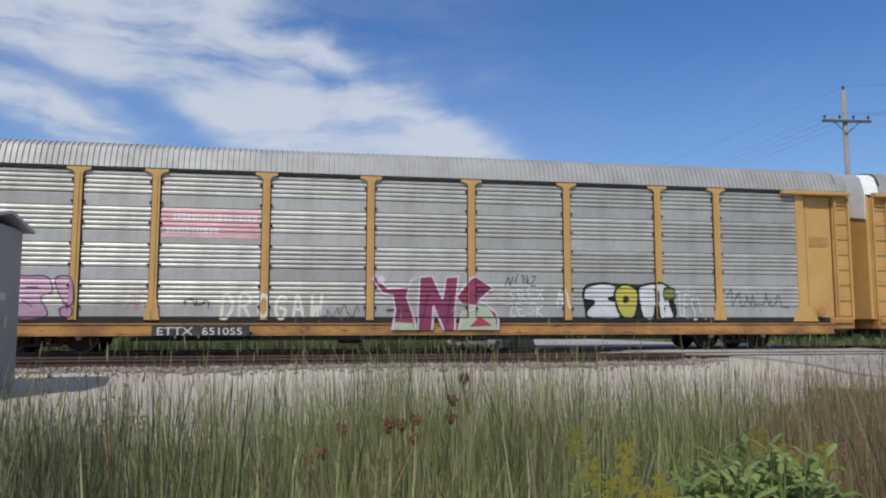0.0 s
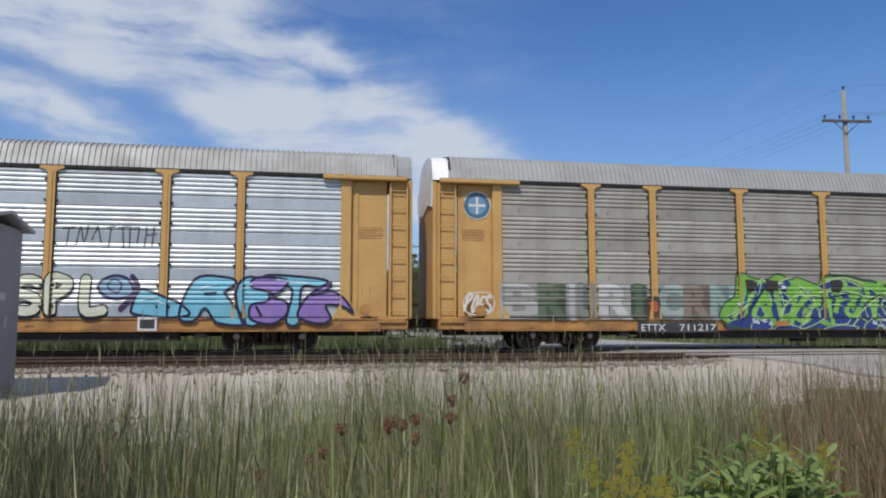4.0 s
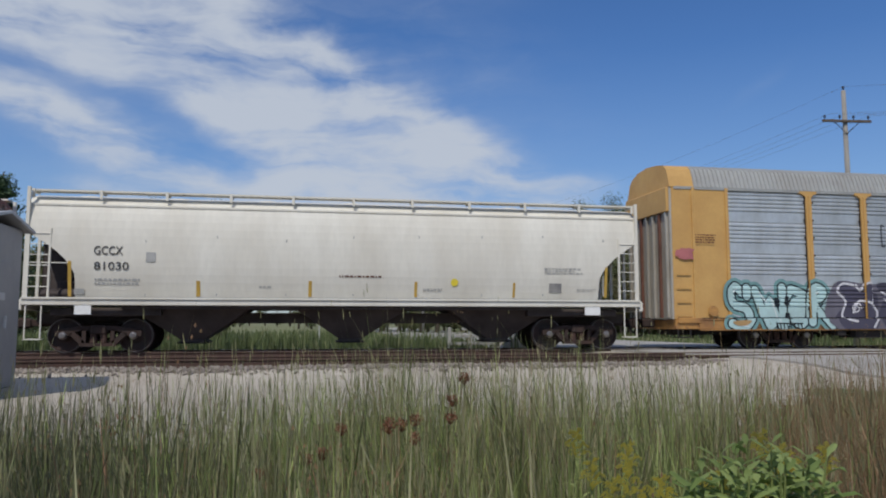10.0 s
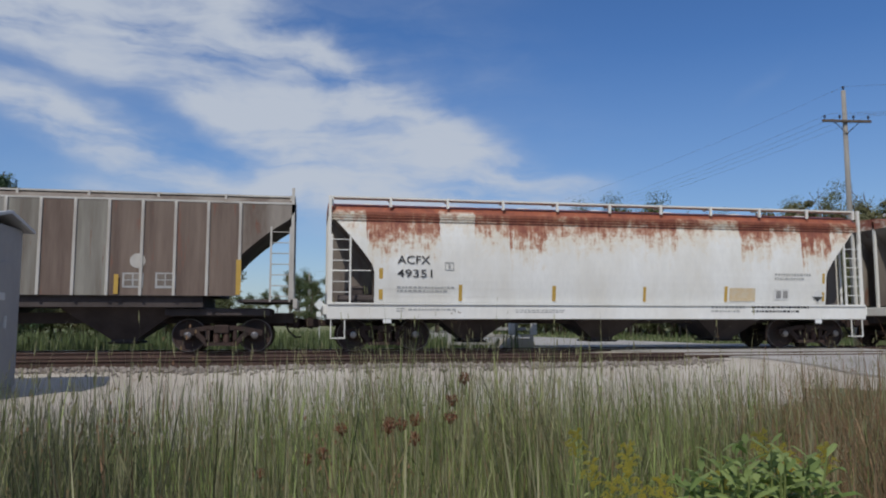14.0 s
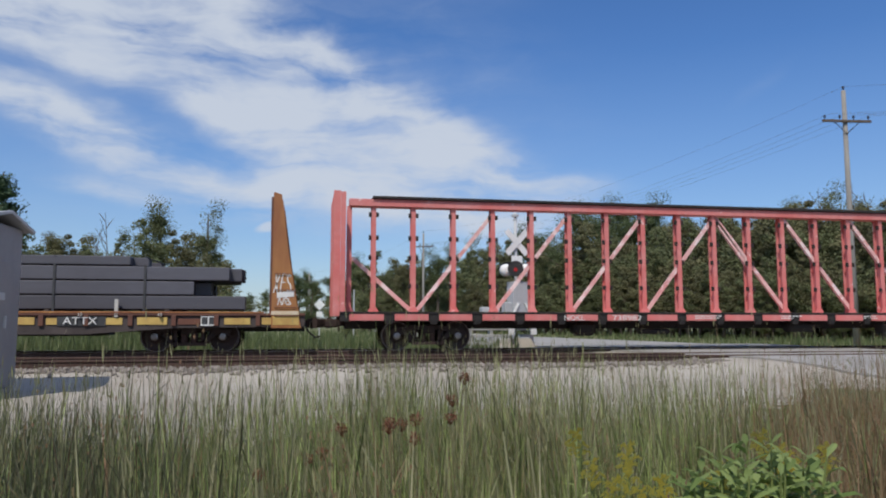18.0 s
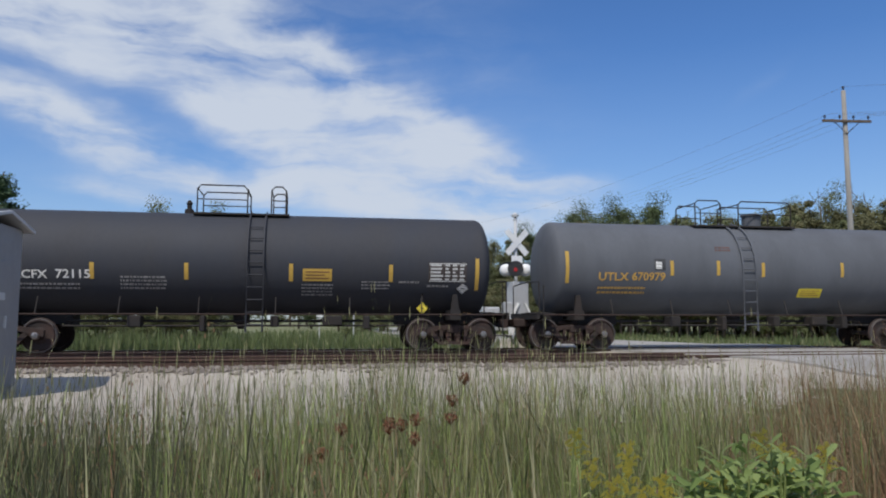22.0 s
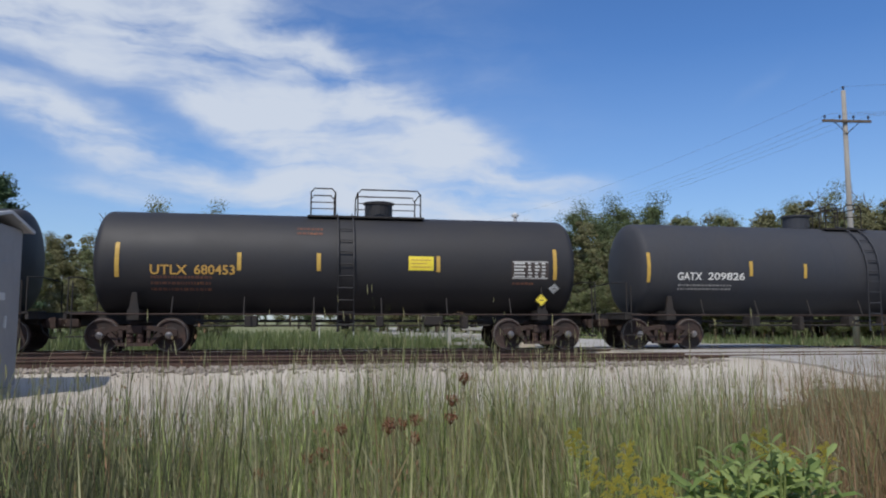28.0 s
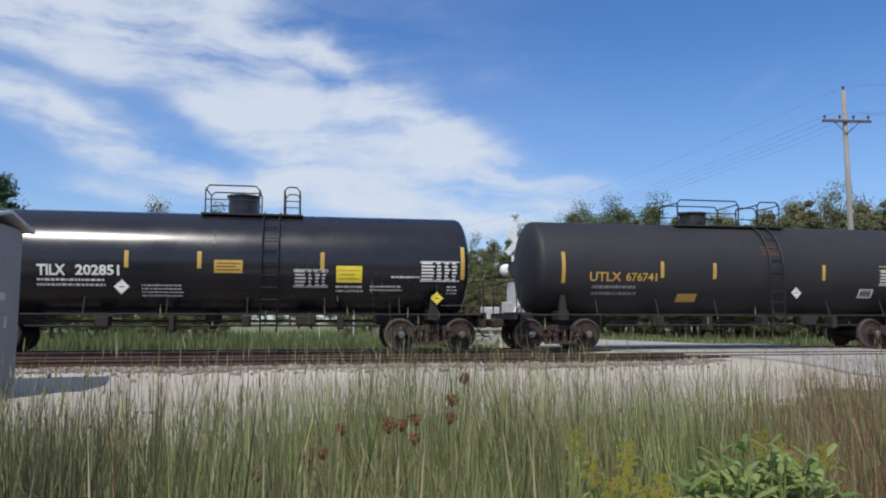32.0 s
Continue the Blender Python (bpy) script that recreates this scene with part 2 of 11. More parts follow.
    d["rusty_yellow"] = mat("rusting_yellow_plate", (0.37, 0.165, 0.052), 0.75, 0, (0.24, 0.085, 0.038), 0.8, 1.0, 9, 0.2, third=(0.48, 0.27, 0.08), third_at=0.62, stretch=(1.6, 1, 0.4))
    d["worn_orange"] = mat("worn_orange_stencil", (0.60, 0.46, 0.28), 0.7, 0, (0.62, 0.56, 0.44), 0.6, 5, 20, 0)
    d["tan_panel"] = mat("sooty_tan_panel", (0.34, 0.235, 0.11), 0.75, 0, (0.22, 0.15, 0.08), 0.6, 1.5, 9, 0.1)
    # grime of the bays; its dark tone also stands for shade on end sheets
    d["under"] = mat("bay_grime_and_end_shade", (0.072, 0.056, 0.052), 0.85, 0, (0.040, 0.031, 0.029), 0.7, 1.2, 8, 0.2)
    d["red"] = mat("faded_red_paint", (0.58, 0.15, 0.135), 0.6, 0, (0.62, 0.26, 0.24), 0.55, 1.3, 9, 0.12, third=(0.72, 0.50, 0.47), third_at=0.63)
    d["red_faded"] = mat("chalky_red_paint", (0.68, 0.42, 0.39), 0.65, 0, (0.60, 0.24, 0.22), 0.6, 1.3, 9, 0.1, third=(0.74, 0.60, 0.57), third_at=0.52)
    d["worn_yellow"] = mat("worn_yellow_sill_paint", (0.60, 0.42, 0.12), 0.65, 0, (0.38, 0.22, 0.065), 0.6, 1.6, 12, 0.1, third=(0.13, 0.065, 0.04), third_at=0.70)
    d["rust"] = mat("rusted_plate", (0.155, 0.062, 0.038), 0.85, 0, (0.085, 0.042, 0.034), 0.7, 1.1, 9, 0.25, third=(0.24, 0.10, 0.04), third_at=0.62)
    d["steel_beam"] = mat("mill_scale_steel", (0.100, 0.098, 0.116), 0.62, 0.15, (0.068, 0.062, 0.070), 0.5, 0.5, 8, 0.06, third=(0.17, 0.12, 0.10), third_at=0.68, stretch=(0.4, 1, 1), vary=0.25)
    d["text_white"] = mat("white_lettering", (0.72, 0.71, 0.68), 0.6, 0, (0.5, 0.49, 0.46), 0.4, 4, 30, 0)
    d["text_dim"] = mat("worn_white_lettering", (0.30, 0.29, 0.28), 0.7, 0, (0.15, 0.14, 0.14), 0.6, 5, 30, 0)
    d["text_black"] = mat("black_lettering", (0.03, 0.03, 0.032), 0.6, 0, (0.08, 0.08, 0.08), 0.4, 4, 30, 0)
    d["text_grey"] = mat("faded_grey_lettering", (0.33, 0.33, 0.32), 0.7, 0, (0.45, 0.44, 0.42), 0.5, 4, 30, 0)
    d["text_pale"] = mat("pale_data_lettering", (0.52, 0.52, 0.50), 0.65, 0, (0.36, 0.36, 0.35), 0.5, 4, 30, 0)
    d["soot"] = mat("soot_black_spray", (0.004, 0.004, 0.005), 0.8, 0, (0.008, 0.008, 0.009), 0.4, 4, 30, 0, spec=0.1)
    d["text_gold"] = mat("gold_lettering", (0.52, 0.31, 0.07), 0.6, 0, (0.36, 0.20, 0.05), 0.4, 4, 30, 0)
    d["reflector"] = mat("yellow_reflective_strip", (0.52, 0.33, 0.06), 0.5, 0, (0.38, 0.23, 0.05), 0.4, 6, 30, 0)
    d["yellow_sign"] = mat("yellow_panel", (0.80, 0.64, 0.05), 0.5, 0, (0.6, 0.45, 0.03), 0.3, 4, 30, 0)
    d["shed"] = mat("blue_grey_cabinet_paint", (0.29, 0.29, 0.30), 0.5, 0.2, (0.23, 0.235, 0.25), 0.4, 1.0, 9, 0.05)
    d["pole"] = mat("weathered_pole_wood", (0.31, 0.295, 0.27), 0.9, 0, (0.21, 0.195, 0.175), 0.6, 1.5, 14, 0.4, stretch=(3, 3, 0.3))
    d["white_paint"] = mat("white_sign_paint", (0.80, 0.80, 0.78), 0.5, 0, (0.6, 0.6, 0.58), 0.4, 2, 15, 0.05)
    d["alu"] = mat("aluminium", (0.52, 0.53, 0.54), 0.65, 0.25, (0.42, 0.42, 0.43), 0.4, 2, 15, 0.05)
    d["signal_black"] = mat("black_signal_paint", (0.015, 0.015, 0.016), 0.5, 0, (0.03, 0.03, 0.03), 0.4, 4, 20, 0.05)
    d["lens_red"] = mat("red_lens", (0.35, 0.012, 0.012), 0.15, 0, (0.25, 0.01, 0.01), 0.2, 4, 20, 0)
    d["bark"] = mat("bark", (0.13, 0.10, 0.075), 0.95, 0, (0.07, 0.05, 0.04), 0.6, 3, 14, 0.6, stretch=(2, 2, 0.5))
    d["wire"] = mat("cable", (0.16, 0.17, 0.18), 0.6, 0.3, (0.04, 0.04, 0.04), 0.3, 3, 20, 0)
    d["grass"] = leaf_mat("tall_grass", (0.040, 0.062, 0.017), (0.37, 0.43, 0.145))
    # same grass with its colour darkened for the dim left side, no other plant
    d["sedge"] = leaf_mat("dimmed_left_grass", (0.040, 0.045, 0.022), (0.15, 0.15, 0.078))
    d["grass_far"] = leaf_mat("ditch_grass", (0.085, 0.12, 0.042), (0.15, 0.175, 0.075))
    d["grass_dry"] = leaf_mat("dry_grass", (0.34, 0.31, 0.18), (0.15, 0.145, 0.06))
    d["grass_seed"] = leaf_mat("seed_heads", (0.42, 0.40, 0.22), (0.28, 0.27, 0.15))
    d["weed_brown"] = leaf_mat("reddish_weeds", (0.30, 0.165, 0.095), (0.21, 0.175, 0.085))
    d["leaf_a"] = leaf_mat("oak_leaves", (0.075, 0.105, 0.045), (0.15, 0.18, 0.085), 0.75, 0.35)
    d["leaf_b"] = leaf_mat("poplar_leaves", (0.12, 0.14, 0.06), (0.21, 0.225, 0.11), 0.75, 0.35)
    d["leaf_c"] = leaf_mat("autumn_leaves", (0.120, 0.122, 0.056), (0.20, 0.185, 0.092), 0.75, 0.3)
    d["leaf_fir"] = leaf_mat("fir_needles", (0.045, 0.085, 0.04), (0.075, 0.115, 0.055))
    d["leaf_weed"] = leaf_mat("bright_weed_leaves", (0.17, 0.25, 0.065), (0.36, 0.44, 0.16), 0.5, 0.45)
    d["goldenrod"] = leaf_mat("goldenrod_flowers", (0.86, 0.74, 0.16), (0.66, 0.60, 0.16), 0.7, 0.5)
    d["umbel"] = leaf_mat("brown_seed_umbels", (0.26, 0.11, 0.055), (0.16, 0.075, 0.04))




def rust_mat(name, line, drop, patchy, roof, seams=None):
    """White paint whose roof has rusted (roof: how far), with run-off below the eaves at height line and,
    where seams are given (first one, spacing), patches beside the plate seams."""
    m = mat(name, (0.76, 0.755, 0.72), 0.6, 0, (0.62, 0.585, 0.51), 0.45, 0.8, 9, 0.1, stretch=(1, 1, 0.4))
    nt = m.node_tree
    n, l = nt.nodes.new, nt.links.new
    p = nt.nodes["Principled BSDF"]
    old = p.inputs["Base Color"].links[0].from_socket
    tc, sp = n("ShaderNodeTexCoord"), n("ShaderNodeSeparateXYZ")
    l(tc.outputs["Object"], sp.inputs[0])

    def tex(sx, sz, scale, detail, rough):
        mp, t = n("ShaderNodeMapping"), n("ShaderNodeTexNoise")
        mp.inputs["Scale"].default_value = (sx, 1, sz)
        t.inputs["Scale"].default_value, t.inputs["Detail"].default_value, t.inputs["Roughness"].default_value = scale, detail, rough
        l(tc.outputs["Object"], mp.inputs[0])
        l(mp.outputs[0], t.inputs["Vector"])
        return t.outputs["Fac"]

    def mth(op, a, b, c=None):
        x = n("ShaderNodeMath")
        x.operation = op
        for i, v in enumerate((a, b, c)):
            if v is None:
                continue
            if isinstance(v, (int, float)):
                x.inputs[i].default_value = v
            else:
                l(v, x.inputs[i])
        return x.outputs[0]
    streak = tex(5.0, 0.4, 1.4, 5.0, 0.7)
    chips = tex(1.6, 1.2, 2.6, 6.0, 0.75)
    # each stretch of plate rusts by its own measure
    step = n("ShaderNodeMath")
    step.operation = "FLOOR"
    l(mth("MULTIPLY_ADD", sp.outputs[0], 0.95, mth("MULTIPLY", streak, 0.7)), step.inputs[0])
    plate = n("ShaderNodeTexWhiteNoise")
    plate.noise_dimensions = "1D"
    l(step.outputs[0], plate.inputs["W"])
    reach = mth("MULTIPLY", mth("POWER", plate.outputs["Value"], patchy), mth("MULTIPLY_ADD", streak, 1.7, -0.1))
    reach = mth("MULTIPLY_ADD", reach, drop, 0.20)
    deep = mth("SUBTRACT", line, sp.outputs[2])
    edge = mth("ADD", mth("SUBTRACT", reach, deep), mth("MULTIPLY_ADD", chips, 2.4, -1.2))
    if seams:
        turn = mth("FRACT", mth("MULTIPLY_ADD", sp.outputs[0], 1 / seams[1], -seams[0] / seams[1]), 0.0)
        near = mth("MULTIPLY_ADD", turn, -3.6, 0.98)
        low = mth("MULTIPLY", mth("ABSOLUTE", mth("SUBTRACT", sp.outputs[2], line - 0.42), 0.0), -1.5)
        edge = mth("MAXIMUM", edge, mth("ADD", mth("ADD", near, low), mth("MULTIPLY_ADD", chips, 2.6, -1.45)))
    # broken by bare paint in fine level scratches
    edge = mth("SUBTRACT", edge, mth("MULTIPLY", tex(0.8, 9.0, 1.6, 4.0, 0.7), 0.45))
    edge = mth("ADD", edge, 0.17)
    sweep = tex(0.55, 2.2, 1.7, 5.0, 0.65)
    up = n("ShaderNodeMapRange")
    for k, v in ((1, line - 0.03), (2, line + 0.08)):
        up.inputs[k].default_value = v
    l(sp.outputs[2], up.inputs[0])
    top = n("ShaderNodeMapRange")
    for k, v in ((1, roof - 0.05), (2, roof + 0.07)):
        top.inputs[k].default_value = v
    l(sweep, top.inputs[0])
    capped = mth("MULTIPLY", up.outputs[0], top.outputs[0])

    def fade(lo, hi, top):
        x = n("ShaderNodeMapRange")
        for k, v in ((1, lo), (2, hi), (3, 0.0), (4, top)):
            x.inputs[k].default_value = v
        l(edge, x.inputs[0])
        return x.outputs[0]

    def mixed(fac, a, b):
        x = n("ShaderNodeMix")
        x.data_type = "RGBA"
        for k, v in ((0, fac), (6, a), (7, b)):
            if isinstance(v, tuple):
                x.inputs[k].default_value = (*v, 1)
            else:
                l(v, x.inputs[k])
        return x.outputs[2]
    flake = n("ShaderNodeMapRange")
    for k, v in ((1, 0.42), (2, 0.62)):
        flake.inputs[k].default_value = v
    l(chips, flake.inputs[0])
    hue = mixed(flake.outputs[0], (0.30, 0.088, 0.045), (0.19, 0.052, 0.034))
    stained = mixed(fade(-0.55, 0.0, 0.55), old, (0.62, 0.51, 0.35))     # tan run-off round the rust
    run = mixed(fade(-0.08, 0.30, 0.85), stained, (0.36, 0.135, 0.062))
    run = mixed(fade(0.25, 0.60, 0.9), run, hue)
    l(mixed(capped, run, hue), p.inputs["Base Color"])
    return m


setup_materials()
M["rust_few"] = rust_mat("white_paint_with_rust_patches", 3.96, 0.12, 5.0, 0.47, (4.70, 1.89))
M["rust_many"] = rust_mat("white_paint_with_heavy_rust", 3.98, 1.25, 1.2, 0.36)


# ---- mesh helpers ----
class Shape:
    """Collects vertices and faces of one mesh."""

    def __init__(self):
        self.v, self.f = [], []

    def add(self, vs, fs):
        k = len(self.v)
        self.v += [tuple(p) for p in vs]
        self.f += [tuple(i + k for i in q) for q in fs]
        return self

    def box(self, x0, x1, y0, y1, z0, z1, bev=0.0):
        if bev <= 0:
            vs = [(x, y, z) for x in (x0, x1) for y in (y0, y1) for z in (z0, z1)]
            return self.add(vs, [(0, 1, 3, 2), (4, 6, 7, 5), (0, 4, 5, 1), (2, 3, 7, 6), (0, 2, 6, 4), (1, 5, 7, 3)])
        b = min(bev, (x1 - x0) * 0.45, (y1 - y0) * 0.45, (z1 - z0) * 0.45)
        ring = []
        for z, ins in ((z0, b), (z0 + b, 0), (z1 - b, 0), (z1, b)):
            a0, a1, c0, c1 = x0 + ins, x1 - ins, y0 + ins, y1 - ins
            e = b * 0.7 if ins == 0 else 0.0
            ring.append([(a0 + e, c0, z), (a1 - e, c0, z), (a1, c0 + e, z), (a1, c1 - e, z),
                         (a1 - e, c1, z), (a0 + e, c1, z), (a0, c1 - e, z), (a0, c0 + e, z)])
        return self.loft(ring, cap=True)

    def obox(self, c, ax, ay, az):
        """Box about c with half axes."""
        c, ax, ay, az = Vector(c), Vector(ax), Vector(ay), Vector(az)
        vs = [c + i * ax + j * ay + k * az for i in (-1, 1) for j in (-1, 1) for k in (-1, 1)]
        return self.add(vs, [(0, 1, 3, 2), (4, 6, 7, 5), (0, 4, 5, 1), (2, 3, 7, 6), (0, 2, 6, 4), (1, 5, 7, 3)])

    def beam(self, a, b, w, h=None, up=(0, 1, 0)):
        """Bar of section w by h from a to b."""
        a, b = Vector(a), Vector(b)
        d = (b - a)
        s = d.cross(Vector(up))
        s = s.normalized() if s.length > 1e-6 else Vector((1, 0, 0))
        t = s.cross(d).normalized()
        return self.obox((a + b) / 2, d / 2, s * w / 2, t * (h or w) / 2)

    def loft(self, rings, cap=False, closed=True):
        n = len(rings[0])
        vs = [p for r in rings for p in r]
        fs = []
        for i in range(len(rings) - 1):
            for j in range(n if closed else n - 1):
                k = (j + 1) % n
                fs.append((i * n + j, i * n + k, (i + 1) * n + k, (i + 1) * n + j))
        if cap:
            fs.append(tuple(reversed(range(n))))
            fs.append(tuple((len(rings) - 1) * n + j for j in range(n)))
        return self.add(vs, fs)

    def tube(self, pts, r, n=6):
        pts = [Vector(p) for p in pts]
        rings = []
        for i, p in enumerate(pts):
            d = (pts[min(i + 1, len(pts) - 1)] - pts[max(i - 1, 0)]).normalized()
            a = d.cross(Vector((0, 0, 1)))
            a = a.normalized() if a.length > 1e-3 else Vector((1, 0, 0))
            b = d.cross(a)
            rr = r[i] if isinstance(r, (list, tuple)) else r
            rings.append([p + (a * math.cos(q) + b * math.sin(q)) * rr for q in (math.tau * j / n for j in range(n))])
        return self.loft(rings, cap=True)

    def lathe_y(self, prof, cx=0.0, cz=0.0, n=24):
        """Solid of revolution about the y axis; prof: (radius, y)."""
        rings = [[(cx + r * math.cos(q), y, cz + r * math.sin(q)) for q in (math.tau * j / n for j in range(n))] for r, y in prof]
        return self.loft(rings, cap=True)

    def lathe_z(self, prof, cx=0.0, cy=0.0, n=16):
        rings = [[(cx + r * math.cos(q), cy + r * math.sin(q), z) for q in (math.tau * j / n for j in range(n))] for r, z in prof]
        return self.loft(rings, cap=True)

    def plate(self, poly, y0, y1):
        """Polygon in x, z, made solid between y0 and y1."""
        return self.loft([[(x, y0, z) for x, z in poly], [(x, y1, z) for x, z in poly]], cap=True)

    def mesh(self, name, material, smooth=False):
        me = bpy.data.meshes.new(name)
        me.from_pydata(self.v, [], self.f)
        bm = bmesh.new()
        bm.from_mesh(me)
        bmesh.ops.recalc_face_normals(bm, faces=bm.faces)
        bm.to_mesh(me)
        bm.free()
        if smooth:
            for p in me.polygons:
                p.use_smooth = True
        for k in (material if isinstance(material, (list, tuple)) else (material,)):
            me.materials.append(M[k] if isinstance(k, str) else k)
        return me

    def raw(self, name, material):
        me = bpy.data.meshes.new(name)
        me.from_pydata(self.v, [], self.f)
        me.materials.append(M[material])
        return me


def part(name, shape, material, parent, label="", smooth=False, at=None):
    """One mesh object under a thing or a part. shape: a Shape, or a mesh that is shared."""
    me = shape.mesh(name, material, smooth) if isinstance(shape, Shape) else shape
    ob = new(name, me)
    ob.parent = parent
    if at is not None:
        ob.matrix_basis = at
    if label:
        tagged(ob, label)
    return ob


def thing(name, label, category, at=None, group="", kind=""):
    ob = new(name)
    ob.empty_display_size = 0.3
    if at is not None:
        ob.matrix_basis = at
    return tagged(ob, label, category, group, kind)


def solid(name, shape, material, label, category="", at=None, group="", kind="", smooth=False):
    ob = new(name, shape.mesh(name, material, smooth) if isinstance(shape, Shape) else shape)
    if at is not None:
        ob.matrix_basis = at
    return tagged(ob, label, category, group, kind)


def smoothstep(a, b, x):
    t = min(1.0, max(0.0, (x - a) / (b - a)))
    return t * t * (3 - 2 * t)


TEXT_CACHE = {}


def lettering(text, size, bold=0.0, depth=0.004, widen=1.0):
    """Mesh of a line of text, in x and z, facing -y, its lower left corner at the origin. Returns mesh and width."""
    key = (text, size, bold, depth, widen)
    if key not in TEXT_CACHE:
        cu = bpy.data.curves.new("lettering", "FONT")
        cu.body, cu.size, cu.offset, cu.extrude, cu.resolution_u = text, size, bold, depth / 2, 3
        ob = new("lettering", cu)
        dg = bpy.context.evaluated_depsgraph_get()
        me = bpy.data.meshes.new_from_object(ob.evaluated_get(dg))
        bpy.data.objects.remove(ob)
        bpy.data.curves.remove(cu)
        me.transform(Matrix.Diagonal((widen, 1, 1, 1)))
        xs = [v.co.x for v in me.vertices] or [0]
        ys = [v.co.y for v in me.vertices] or [0]
        me.transform(Matrix.Rotation(radians(90), 4, "X") @ Matrix.Translation((-min(xs), -min(ys), 0)))
        TEXT_CACHE[key] = (me, max(xs) - min(xs), max(ys) - min(ys))
    return TEXT_CACHE[key]


def write(parent, text, x, y, z, height, width, material, name="lettering", bold=0.0, label="", tilt=0.0):
    """Lettering on the near side of a thing: lower left corner, height and width in metres."""
    me, w, h = lettering(text, 1.0, bold)
    me = me.copy()
    me.materials.clear()
    me.materials.append(M[material] if isinstance(material, str) else material)
    me.transform(Matrix.Diagonal((width / max(w, 1e-3), 1, height / max(h, 1e-3), 1)))
    return part(name, me, None, parent, label, at=pose(x, y, z, 0, tilt, 0))


# ---- ground, road, tracks ----
ROAD_X1 = 17.5


def road_left(y):
    """West edge of the road, which meets the tracks at a slant."""
    return 9.0 + 0.28 * max(-3.0, 22.3 - y)


def road_z(y):
    return -0.02 - 0.30 * (1 - smoothstep(12.4, 16.4, y)) - 0.42 * smoothstep(25, 40, y) + 0.35 * smoothstep(60, 200, y)


def ground_z(x, y):
    """Height of the ground: verge, gravel lot, track bed, ditch and field."""
    z = -0.62 + 0.27 * smoothstep(6.5, 9.6, y)                      # verge up to the gravel
    z += 0.16 * smoothstep(15.0, 16.3, y)                           # shoulder of the bed
    z -= 0.55 * smoothstep(24.4, 27.0, y)
    z += 0.10 * smoothstep(29, 40, y)
    left = road_left(y)
    ramp = smoothstep(left - 2.4, left - 0.1, x) * (1 - smoothstep(17.8, 21, x)) * smoothstep(11.2, 12.8, y) * (1 - smoothstep(26, 29, y))
    far = smoothstep(45, 160, y)
    z += 0.5 * far
    z += (road_z(y) - 0.05 - z) * ramp                              # made up to the road
    return z + (1 - 0.7 * ramp) * 0.035 * noise.noise((x * 0.35, y * 0.35, 0)) + (1 - 0.8 * ramp) * 0.05 * noise.noise((x * 0.09, y * 0.09, 3)) * (1 + 4 * far)


def build_ground():
    def axis(parts):
        out = []
        for a, b, n in parts:
            out += [a + (b - a) * i / n for i in range(n)]
        return out + [parts[-1][1]]
    xs = axis([(-3000, -300, 9), (-300, -60, 12), (-60, -14, 18), (-14, 26, 80), (26, 70, 18), (70, 300, 12), (300, 3000, 9)])
    ys = axis([(-400, -20, 8), (-20, 2, 12), (2, 32, 90), (32, 60, 20), (60, 200, 18), (200, 3500, 14)])
    s = Shape()
    nx = len(xs)
    s.v = [(x, y, ground_z(x, y)) for y in ys for x in xs]
    kinds = []
    for j in range(len(ys) - 1):
        for i in range(nx - 1):
            s.f.append((j * nx + i, j * nx + i + 1, (j + 1) * nx + i + 1, (j + 1) * nx + i))
            x, y = (xs[i] + xs[i + 1]) / 2, (ys[j] + ys[j + 1]) / 2
            edge = 8.6 + 0.5 * math.sin(x * 0.9) + 0.35 * math.sin(x * 2.3) + 2.6 * smoothstep(4.5, 9.5, x) * (1 - smoothstep(13, 20, x))
            if y > 16.3 + 0.15 * math.sin(x * 0.8) and y < 24.9 and not (road_left(y) - 0.7 < x < ROAD_X1 + 1):
                kinds.append(1)
            elif edge < y <= 25.5 and x < 60:
                kinds.append(0)
            else:
                kinds.append(3 if y > 27 else 2)
    me = bpy.data.meshes.new("ground")
    me.from_pydata(s.v, [], s.f)
    for k in ("gravel", "ballast", "soil", "meadow"):
        me.materials.append(M[k])
    me.polygons.foreach_set("material_index", kinds)
    for p in me.polygons:
        p.use_smooth = True
    tagged(new("ground", me), "pale gravel lot, stone ballast and weedy soil", "ground", kind="structure")


def rail_profile():
    h = [(0.075, -0.185), (0.075, -0.172), (0.014, -0.150), (0.011, -0.052), (0.036, -0.040), (0.037, -0.010), (0.030, 0.0)]
    return h + [(-a, b) for a, b in reversed(h)]


